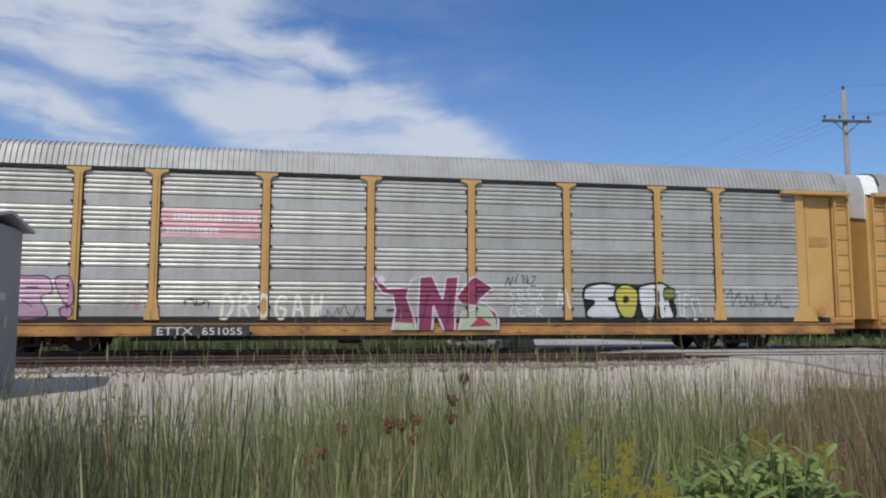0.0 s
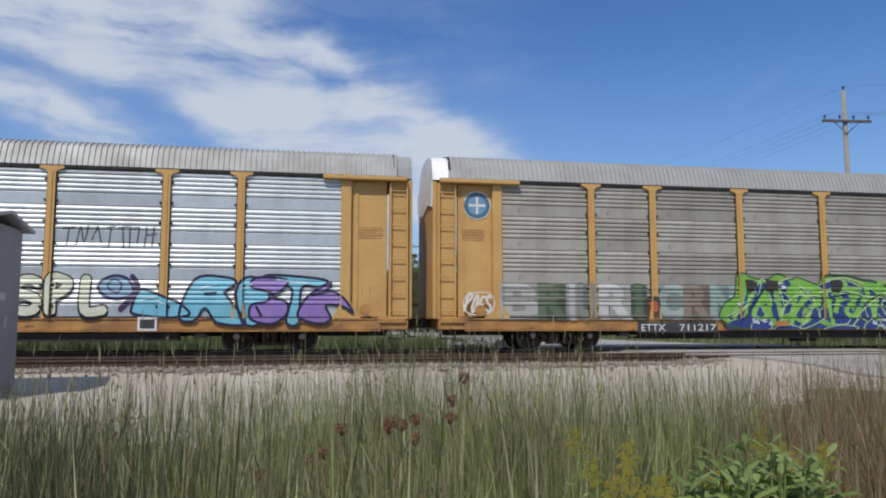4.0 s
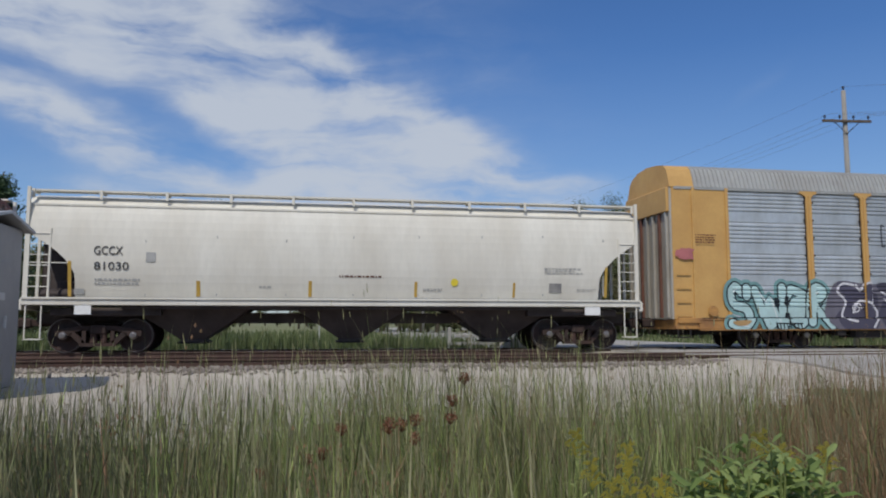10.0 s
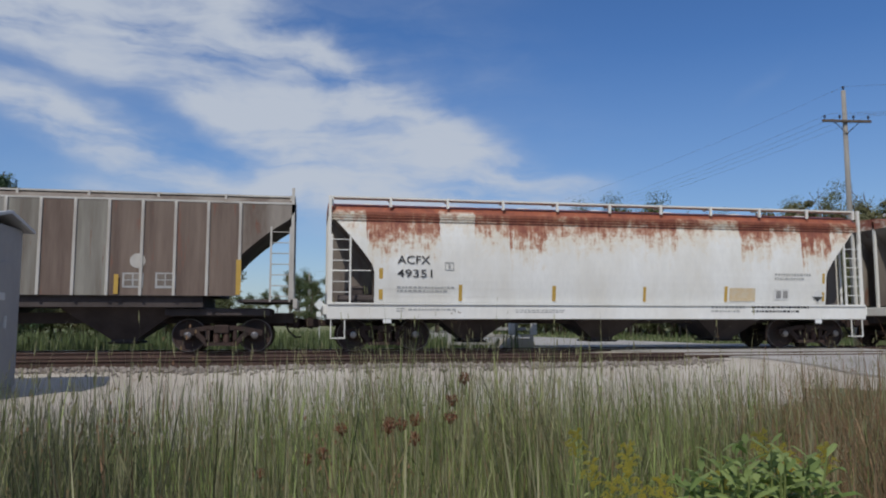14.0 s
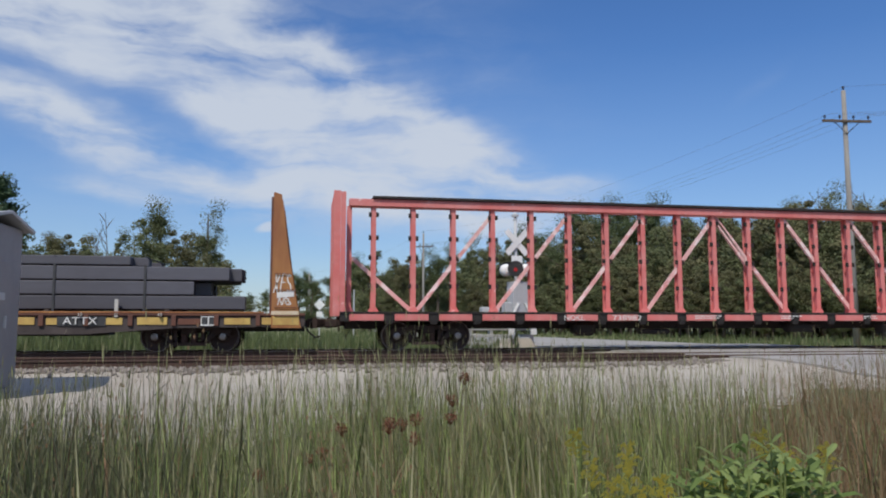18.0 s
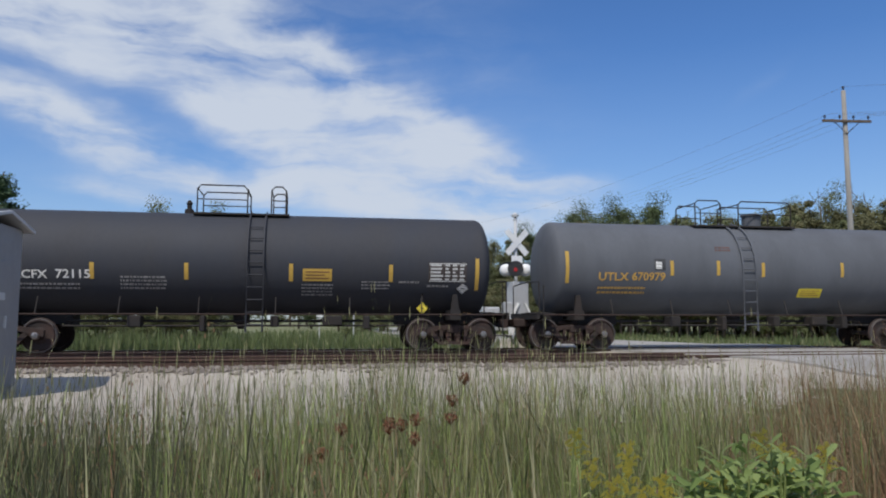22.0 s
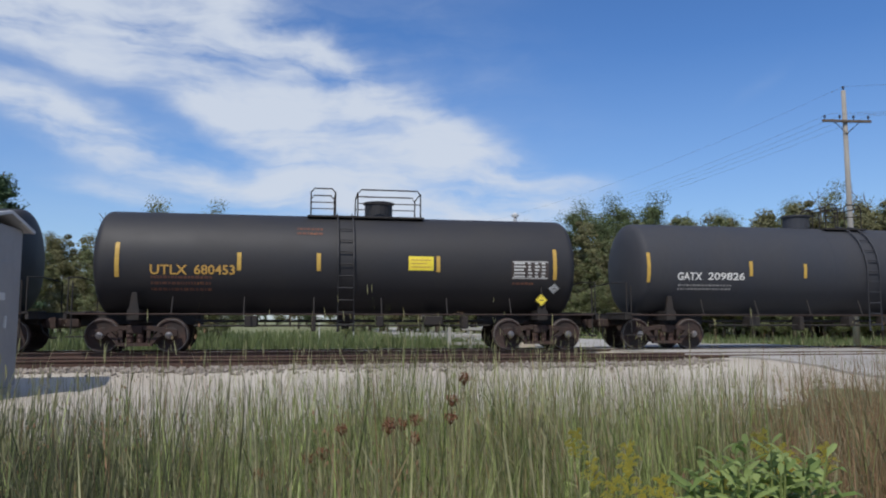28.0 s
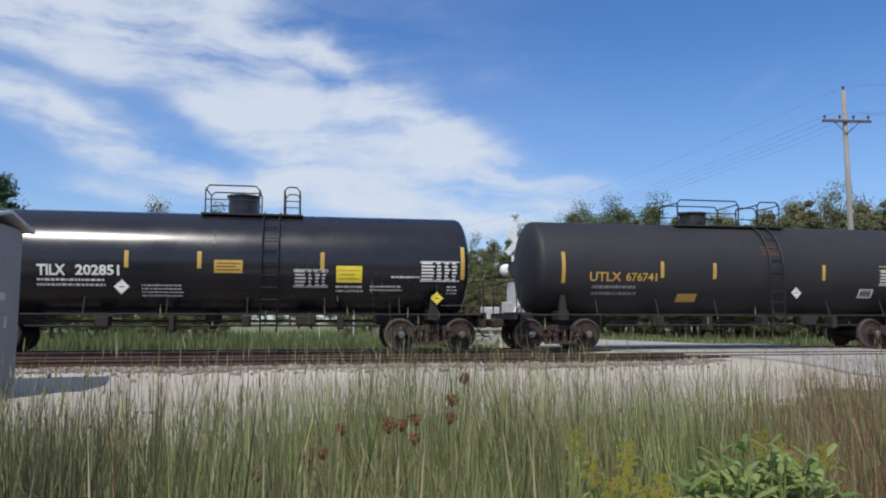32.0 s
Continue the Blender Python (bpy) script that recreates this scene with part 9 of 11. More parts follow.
    paint(a4, [(*patches(("0030 0860 2090 4098 6599 9096 9950 9905 6000 2004",), box), (178, 166, 208)), (*patches(("0818 3010 6004 9604 9030 5020",), box), (66, 74, 128)), (*patches(rear, box, False), (146, 202, 238)), (*rims(rear, box, 0.13, False), (24, 28, 50)),
               (*patches(front, box, False), (152, 208, 240)), (*rims(front, box, 0.13, False), (24, 28, 50)), (*patches(("2470 3072 2864", "2444 3146 2832", "4470 5072 4864"), box, False), (30, 34, 62)),
               (*patches(("1914 2042 2640 3216", "3914 4040 4634 4812", "6012 6236 6834 6612", "7612 7840 8434 8212"), box, False), (98, 128, 206)), (*strokes(("2178 2976", "4182 4980", "6484 6882", "7878 8474", "0436 1044"), box, 0.06, True), (196, 226, 242)),
               (*strokes(("2092 3499", "8694 9596", "4896 5694"), box, 0.06, True), (30, 34, 56)), (*strokes(("3000 3108", "6200 6210", "8400 8312"), box, 0.07, True), (110, 200, 210))], True, "large blue angular graffiti with dark outline")
    paint(a4, [(*patches(("1090 6098 9060 9905 0500 3050",), (23.7, 24.75, 0.55, 2.15)), (58, 66, 78)), (*tag("PAHA", (23.95, 24.75, 1.25, 1.6), 0.035, 5), (120, 142, 150))], True, "dark spray shadow with pale scrawl")
    paint(a4, [(*tag("HEXNB", (24.75, 26.3, 1.55, 2.05), 0.05, 15), (206, 214, 216)), (*tag("PEXHE", (24.75, 26.3, 1.05, 1.5), 0.05, 16), (70, 84, 92)), (*tag("EBXHG", (24.8, 26.3, 0.98, 1.4), 0.05, 17), (214, 222, 224))], True, "layered white and dark scrawl")
    paint(a4, [(*patches(("0010 0095 4099 9998 9905 5000",), (24.6, 27.6, 0.60, 0.94), False), (96, 78, 66))], True, "brown grime on the sill")
    paint(a4, [(*patches(("0015 0270 3090 7096 9990 9905 5000",), (24.9, 26.4, 0.95, 2.1)), (150, 146, 148)), (*tag("HNEB", (24.95, 26.25, 1.6, 2.08), 0.045, 71), (222, 222, 224)), (*tag("EHXBE", (24.9, 26.28, 1.15, 1.5), 0.05, 72), (232, 234, 236)), (*flecks((24.9, 26.3, 1.0, 2.0), 16, 0.07, 73), (120, 174, 180))], True, "pale wash with white scrawl")
    box = (26.33, 27.66, 0.82, 2.39)
    paint(a4, [(*patches(("0000 0060 1478 4066 7074 9970 9900",), (26.3, 28.19, 0.96, 2.3)), (140, 98, 62))], True, "brown grime over the car end")
    paint(a4, [(*patches(("1090 3099 3885 2080",), box), (132, 196, 184)), (*patches(("7093 7899 8895 8086",), box), (132, 196, 184)), (*patches(("8850 9958 9838 8840",), box), (124, 190, 180)), (*patches(("0008 0550 1565 3070 4240 5025 7060 8568 9950 9902 5000",), box), (142, 108, 80)),
               (*patches(("0068 1092 2088 3565 2255 1260",), box), (132, 112, 96)), (*patches(("6804 9905 9930 8540 7425",), box), (122, 44, 48)), (*patches(("4000 6000 6420 4418",), box), (112, 110, 96)), (*patches(("2420 3620 3428 2428",), box), (120, 184, 170)), (*patches(("0005 3004 3022 1028",), box), (124, 132, 122))], True, "brown and teal sprayed ground")
    paint(a4, [(*patches(("3888 4898 6096 6676 6650 5636 4644 3866",), box), (132, 70, 44)), (*patches(("4868 6470 6450 5640 4848",), box), (112, 34, 48)), (*strokes(("4484 6284", "4478 6276", "4472 6270"), box, 0.03, True), (84, 44, 34)),
               (*rims(("3888 4898 6096 6676 6650 5636 4644 3866",), box, 0.055), (190, 178, 166)), (*strokes(("0398 1595 3078 3860 4238 4010", "6640 7446 8060 8478 9088 9476 8866", "7244 7036", "8862 9644 9908", "1250 1070 2076 1866", "5030 6032 5620 6416 5012", "0260 0648 1846", "5640 6446 6450"), box, 0.04), (184, 174, 164))], True, "white outlined figure with a rusty red oval head")
    paint(a4, [(*tag("HSE", (26.34, 26.74, 1.5, 2.2), 0.04, 61), (206, 206, 200)), (*tag("SR", (26.4, 26.8, 0.95, 1.3), 0.04, 62), (184, 186, 178))], True, "white scrawl")
    box = (27.66, 28.2, 2.27, 3.3)
    paint(a4, [(*patches(("1060 0890 4599 9092 9968 8055 4052",), box), (140, 192, 192)), (*tag("SEB", (27.68, 28.18, 2.85, 3.25), 0.05, 63), (112, 170, 176)), (*flecks((27.7, 28.16, 2.85, 3.22), 12, 0.045, 64), (176, 214, 208)),
               (*tag("NHEK", (27.66, 28.2, 2.55, 2.8), 0.035, 65), (196, 214, 190)), (*tag("EXNS", (27.66, 28.2, 2.34, 2.58), 0.035, 66), (190, 210, 188))], True, "pale teal lettered block")
    paint(a4, [(*strokes(("0099 9999 9966 0066 0033 9933",), (27.74, 28.2, 1.05, 2.22), 0.05, True), (52, 40, 32)), (*patches(("1075 6092 9070 4062",), (27.74, 28.2, 1.05, 2.22)), (92, 66, 46)), (*tag("XW", (27.8, 28.12, 1.48, 1.78), 0.04, 67), (198, 152, 142))], True, "dark grime round the grab irons")
    paint(a4, [(*patches(("0040 3099 9060 7000",), (25.8, 26.4, 0.66, 0.92)), (92, 42, 48)), (*patches(("0050 4099 9950 5000",), (26.6, 27.3, 0.64, 0.88)), (98, 84, 72))], True, "dull red sprayed patch")
    paint(a4, [(*star(0.44, 1.16, 2.68, 3.11, 6, 0.2), (196, 110, 110))], True)
    plate_bar(a4, 7.72, 9.72, 0.59, 0.87, "text_black", "number_board", y=NEAR - 0.17)
    write(a4, "ETTX", 7.77, NEAR - 0.182, 0.63, 0.18, 0.63, "text_white")
    write(a4, "716149", 8.47, NEAR - 0.182, 0.62, 0.19, 0.78, "text_white")
    # railway mark: brackets, three blocks and dots
    paint(a4, [(*merge([ribbon([(7.84, 3.89), (7.72, 3.89), (7.72, 3.28), (7.84, 3.28)], 0.05) for _ in (0,)] + [ribbon([(9.260000000000002, 3.89), (9.38, 3.89), (9.38, 3.28), (9.260000000000002, 3.28)], 0.05)] + [star(7.99 + k * 0.38, 8.28 + k * 0.38, 3.42, 3.77, 2, 0.0, 8) for k in range(3)] + [star(7.97 + d, 8.049999999999999 + d, 3.0799999999999996, 3.1599999999999997, 2, 0.0, 8) for d in (0, 0.16, 0.92, 1.08)]), (40, 44, 50))], True, "dark block railway emblem in square brackets", "emblem")
    faded_sign(a1, 7.21, 9.79, 3.1, 3.89)
    faded_sign(a3, 7.22, 9.84, 3.11, 3.88)
    door_emblem(a2, 1.61, 4.22, 0.42)


# ---- markings of the hoppers and tank cars ----


def hug(marks, z_low, z_top, bulge):
    """Lay flat marks onto a side sheet that bellies out."""
    for ob in marks:
        off = ob.matrix_basis.translation.z
        for v in ob.data.vertices:
            t = (v.co.z + off - z_low) / (z_top - z_low)
            if t > 0:
                v.co.y += bulge * abs(2 * min(1.0, t) - 1.0) ** 2.4


def mark_hoppers(h1, h2, h3, h4):
    had = {car: set(car.children) for car in (h1, h2, h3)}
    write(h1, "GCCX", 2.37, NEAR - 0.02, 2.60, 0.23, 0.72, "text_black", bold=0.004)
    write(h1, "81030", 2.38, NEAR - 0.02, 2.20, 0.21, 0.87, "text_black", bold=0.004)
    small_print(h1, 2.40, 3.53, 1.76, 1.97, 2, "text_grey", y=NEAR - 0.012)
    small_print(h1, 8.81, 10.05, 2.02, 2.12, 1, "rust", y=NEAR - 0.012)
    small_print(h1, 14.79, 15.96, 2.20, 2.40, 3, "text_grey", y=NEAR - 0.012)
    small_print(h1, 11.18, 11.75, 1.67, 1.77, 2, "text_grey", y=NEAR - 0.012)
    small_print(h1, 15.81, 16.41, 1.71, 1.79, 2, "text_grey", y=NEAR - 0.012)
    small_print(h1, 6.64, 7.02, 1.72, 1.80, 1, "text_grey", y=NEAR - 0.012)
    plate_bar(h1, 14.94, 15.32, 1.68, 1.95, "text_dim", "stencil_panel", y=NEAR - 0.012)
    part("round_sticker", Shape().lathe_y([(0.11, NEAR - 0.018), (0.11, NEAR - 0.012)], 12.10, 1.95, 16), "yellow_sign", h1, "round yellow sticker")
    plate_bar(h1, 1.89, 2.14, 1.55, 1.70, "text_grey", "stencil_panel", y=NEAR - 0.012)
    plate_bar(h1, 3.68, 3.92, 2.42, 2.68, "text_grey", "stencil_panel", y=NEAR - 0.012)
    plate_bar(h1, 1.73, 1.82, 1.49, 2.42, "reflector", "reflective_strip", y=NEAR - 0.012)
    plate_bar(h1, 4.98, 5.08, 1.51, 1.93, "reflector", "reflective_strip", y=NEAR - 0.012)
    plate_bar(h1, 7.97, 8.06, 1.52, 1.95, "reflector", "reflective_strip", y=NEAR - 0.012)
    plate_bar(h1, 10.94, 11.02, 1.53, 1.96, "reflector", "reflective_strip", y=NEAR - 0.012)
    plate_bar(h1, 13.84, 13.91, 1.53, 1.96, "reflector", "reflective_strip", y=NEAR - 0.012)
    plate_bar(h1, 16.67, 16.75, 1.54, 2.44, "reflector", "reflective_strip", y=NEAR - 0.012)
    plate_bar(h1, 3.65, 3.67, 1.51, 3.01, "text_grey", "weld_seam", y=NEAR - 0.006)
    plate_bar(h1, 5.49, 5.52, 1.53, 3.16, "text_grey", "weld_seam", y=NEAR - 0.006)
    plate_bar(h1, 7.34, 7.37, 1.54, 3.09, "text_grey", "weld_seam", y=NEAR - 0.006)
    plate_bar(h1, 9.19, 9.22, 1.55, 3.23, "text_grey", "weld_seam", y=NEAR - 0.006)
    plate_bar(h1, 11.05, 11.08, 1.56, 3.27, "text_grey", "weld_seam", y=NEAR - 0.006)
    plate_bar(h1, 12.90, 12.93, 1.57, 3.31, "text_grey", "weld_seam", y=NEAR - 0.006)
    plate_bar(h1, 14.74, 14.78, 1.58, 3.35, "text_grey", "weld_seam", y=NEAR - 0.006)
    plate_bar(h1, 16.62, 16.66, 1.59, 3.27, "text_grey", "weld_seam", y=NEAR - 0.006)
    plate_bar(h1, 1.95, 2.36, 1.02, 1.36, "white_paint", "jack_pad", y=NEAR - 0.012)
    plate_bar(h1, 16.01, 16.49, 1.02, 1.37, "white_paint", "jack_pad", y=NEAR - 0.012)
    write(h2, "ACFX", 2.91, NEAR - 0.02, 2.50, 0.24, 0.94, "text_black", bold=0.004)
    write(h2, "49144", 2.87, NEAR - 0.02, 2.10, 0.22, 1.03, "text_black", bold=0.004)
    write(h3, "ACFX", 2.61, NEAR - 0.02, 2.47, 0.23, 0.94, "text_black", bold=0.004)
    write(h3, "49351", 2.60, NEAR - 0.02, 2.09, 0.22, 1.01, "text_black", bold=0.004)
    small_print(h2, 2.88, 4.64, 1.65, 1.93, 2, "text_grey", y=NEAR - 0.012)
    small_print(h2, 12.58, 13.81, 2.18, 2.43, 2, "text_grey", y=NEAR - 0.012)
    for a, b, c, d in ((4.38, 4.67, 2.54 - 0.02, 2.54), (4.38, 4.67, 2.32, 2.32 + 0.02), (4.38, 4.38 + 0.02, 2.32, 2.54), (4.67 - 0.02, 4.67, 2.32, 2.54), (4.38 + 0.1, 4.67 - 0.1, 2.32 + 0.06, 2.54 - 0.06)):
        plate_bar(h2, a, b, c, d, "text_grey", "stencil_frame", y=NEAR - 0.012)
    plate_bar(h2, 12.35, 12.79, 1.51, 1.78, "text_white", "stencil_panel", y=NEAR - 0.012)
    plate_bar(h2, 12.40, 12.54, 1.55, 1.75, "text_dim", "stencil", y=NEAR - 0.018)
    plate_bar(h2, 12.60, 12.74, 1.55, 1.75, "text_dim", "stencil", y=NEAR - 0.018)
    plate_bar(h2, 11.46, 12.24, 1.61, 1.73, "worn_orange", "worn_stencil_panel", y=NEAR - 0.012)
    small_print(h2, 13.10, 14.08, 1.54, 1.72, 2, "text_grey", y=NEAR - 0.012)
    small_print(h2, 3.38, 4.77, 1.12, 1.23, 1, "text_grey", y=NEAR - 0.034)
    small_print(h2, 3.04, 3.30, 1.10, 1.24, 2, "text_grey", y=NEAR - 0.034)
    small_print(h2, 5.28, 6.93, 1.11, 1.22, 2, "text_grey", y=NEAR - 0.034)
    small_print(h2, 11.73, 12.23, 1.06, 1.28, 2, "text_black", y=NEAR - 0.034)
    plate_bar(h2, 2.04, 2.13, 1.50, 2.35, "reflector", "reflective_strip", y=NEAR - 0.012)
    plate_bar(h2, 4.69, 4.83, 1.45, 2.09, "reflector", "reflective_strip", y=NEAR - 0.012)
    plate_bar(h2, 7.76, 7.84, 1.47, 1.88, "reflector", "reflective_strip", y=NEAR - 0.012)
    plate_bar(h2, 10.27, 10.34, 1.47, 1.86, "reflector", "reflective_strip", y=NEAR - 0.012)
    plate_bar(h2, 12.81, 12.88, 1.48, 1.87, "reflector", "reflective_strip", y=NEAR - 0.012)
    plate_bar(h2, 14.85, 14.94, 1.49, 2.33, "reflector", "reflective_strip", y=NEAR - 0.012)
    small_print(h3, 2.60, 4.25, 1.63, 1.83, 2, "text_grey", y=NEAR - 0.012)
    for a, b, c, d in ((3.98, 4.24, 2.53 - 0.02, 2.53), (3.98, 4.24, 2.3, 2.3 + 0.02), (3.98, 3.98 + 0.02, 2.3, 2.53), (4.24 - 0.02, 4.24, 2.3, 2.53), (3.98 + 0.1, 4.24 - 0.1, 2.3 + 0.06, 2.53 - 0.06)):
        plate_bar(h3, a, b, c, d, "text_grey", "stencil_frame", y=NEAR - 0.012)
    small_print(h3, 2.92, 4.32, 1.09, 1.20, 1, "text_grey", y=NEAR - 0.034)
    small_print(h3, 2.58, 2.85, 1.07, 1.22, 2, "text_grey", y=NEAR - 0.034)
    small_print(h3, 6.07, 7.59, 1.06, 1.18, 2, "text_grey", y=NEAR - 0.034)
    plate_bar(h3, 2.09, 2.20, 1.46, 2.34, "reflector", "reflective_strip", y=NEAR - 0.012)
    plate_bar(h3, 4.39, 4.49, 1.42, 1.89, "reflector", "reflective_strip", y=NEAR - 0.012)
    plate_bar(h3, 7.20, 7.31, 1.43, 1.88, "reflector", "reflective_strip", y=NEAR - 0.012)
    plate_bar(h3, 10.06, 10.15, 1.43, 1.88, "reflector", "reflective_strip", y=NEAR - 0.012)
    plate_bar(h3, 12.73, 12.83, 1.44, 1.91, "reflector", "reflective_strip", y=NEAR - 0.012)
    small_print(h3, 14.44, 15.68, 2.07, 2.33, 2, "text_grey", y=NEAR - 0.012)
    plate_bar(h3, 14.42, 14.93, 1.52, 1.84, "text_white", "stencil_panel", y=NEAR - 0.012)
    plate_bar(h3, 14.49, 14.65, 1.56, 1.79, "text_dim", "stencil", y=NEAR - 0.018)
    plate_bar(h3, 14.72, 14.88, 1.56, 1.79, "text_dim", "stencil", y=NEAR - 0.018)
    plate_bar(h3, 12.90, 13.77, 1.46, 1.86, "worn_orange", "worn_stencil_panel", y=NEAR - 0.012)
    small_print(h3, 12.23, 13.34, 1.06, 1.30, 2, "text_grey", y=NEAR - 0.034)
    small_print(h3, 13.58, 15.54, 1.05, 1.31, 2, "text_black", y=NEAR - 0.034)
    plate_bar(h3, 16.10, 16.18, 1.47, 2.34, "reflector", "reflective_strip", y=NEAR - 0.012)
    part("placard", Shape().plate([(14.51, 1.59), (14.71, 1.79), (14.91, 1.59), (14.71, 1.39)], NEAR - 0.03, NEAR - 0.02), "text_white", h2)
    part("placard_print", Shape().plate([(14.55, 1.56), (14.87, 1.56), (14.71, 1.41)], NEAR - 0.035, NEAR - 0.03), "text_black", h2)
    part("placard", Shape().plate([(15.73, 1.64), (15.93, 1.84), (16.13, 1.64), (15.93, 1.44)], NEAR - 0.03, NEAR - 0.02), "text_white", h3)
    part("placard_print", Shape().plate([(15.77, 1.61), (16.09, 1.61), (15.93, 1.46)], NEAR - 0.035, NEAR - 0.03), "text_black", h3)
    plate_bar(h2, 2.17, 2.40, 0.79, 0.98, "white_paint", "jack_pad", y=NEAR - 0.012)
    plate_bar(h2, 15.24, 15.46, 0.79, 1.00, "white_paint", "jack_pad", y=NEAR - 0.012)
    plate_bar(h3, 15.76, 15.99, 0.78, 0.99, "white_paint", "jack_pad", y=NEAR - 0.012)
    plate_bar(h3, 2.21, 2.44, 0.79, 1.02, "white_paint", "jack_pad", y=NEAR - 0.012)
    plate_bar(h4, 13.77, 14.30, 1.73, 2.13, "text_grey", "stencil_panel", y=NEAR - 0.012)
    plate_bar(h4, 14.60, 15.13, 1.72, 2.14, "text_grey", "stencil_panel", y=NEAR - 0.012)
    plate_bar(h4, 13.82, 14.01, 1.95, 2.09, "hopper_grey", "stencil", y=NEAR - 0.018)
    plate_bar(h4, 13.82, 14.01, 1.78, 1.92, "hopper_grey", "stencil", y=NEAR - 0.018)
    plate_bar(h4, 14.05, 14.24, 1.96, 2.10, "hopper_grey", "stencil", y=NEAR - 0.018)
    plate_bar(h4, 14.06, 14.24, 1.78, 1.92, "hopper_grey", "stencil", y=NEAR - 0.018)
    plate_bar(h4, 14.65, 14.84, 1.96, 2.10, "hopper_grey", "stencil", y=NEAR - 0.018)
    plate_bar(h4, 14.65, 14.84, 1.79, 1.93, "hopper_grey", "stencil", y=NEAR - 0.018)
    plate_bar(h4, 14.87, 15.06, 1.96, 2.11, "hopper_grey", "stencil", y=NEAR - 0.018)
    plate_bar(h4, 14.87, 15.06, 1.79, 1.93, "hopper_grey", "stencil", y=NEAR - 0.018)
    part("faded_roundel", Shape().lathe_y([(0.2, NEAR - 0.018), (0.2, NEAR - 0.012)], 14.14, 2.45, 18), "hopper_rib", h4)
    plate_bar(h4, 9.28, 9.95, 2.09, 2.25, "hopper_rib", "faded_panel", y=NEAR - 0.012)
    plate_bar(h4, 7.61, 7.95, 1.74, 1.91, "hopper_rib", "faded_panel", y=NEAR - 0.012)
    plate_bar(h4, 8.13, 8.24, 1.54, 2.05, "reflector", "reflective_strip", y=NEAR - 0.062)
    plate_bar(h4, 10.94, 11.06, 1.54, 2.05, "reflector", "reflective_strip", y=NEAR - 0.062)
    plate_bar(h4, 13.57, 13.68, 1.56, 2.08, "reflector", "reflective_strip", y=NEAR - 0.062)
    plate_bar(h4, 16.69, 16.82, 1.56, 2.51, "reflector", "reflective_strip", y=NEAR - 0.062)
    plate_bar(h4, 2.38, 3.12, 1.59, 2.54, "tan_panel", "number_panel", y=NEAR - 0.012)
    plate_bar(h4, 3.28, 3.81, 1.59, 2.55, "tan_panel", "number_panel", y=NEAR - 0.012)
    write(h4, "CR", 2.57, NEAR - 0.02, 2.18, 0.25, 0.48, "worn_orange", bold=0.004)
    write(h4, "DX", 3.34, NEAR - 0.02, 2.19, 0.25, 0.37, "worn_orange", bold=0.004)
    write(h4, "74", 2.59, NEAR - 0.02, 1.71, 0.27, 0.44, "worn_orange", bold=0.004)
    write(h4, "08", 3.33, NEAR - 0.02, 1.72, 0.27, 0.39, "worn_orange", bold=0.004)
    plate_bar(h4, 4.11, 4.24, 2.16, 2.48, "text_white", "roundel", y=NEAR - 0.012)
    for car, low, bulge in ((h1, 1.47, 0.16), (h2, 1.36, 0.12), (h3, 1.36, 0.12)):
        hug([ob for ob in car.children if ob not in had[car]], low, 3.93, bulge)


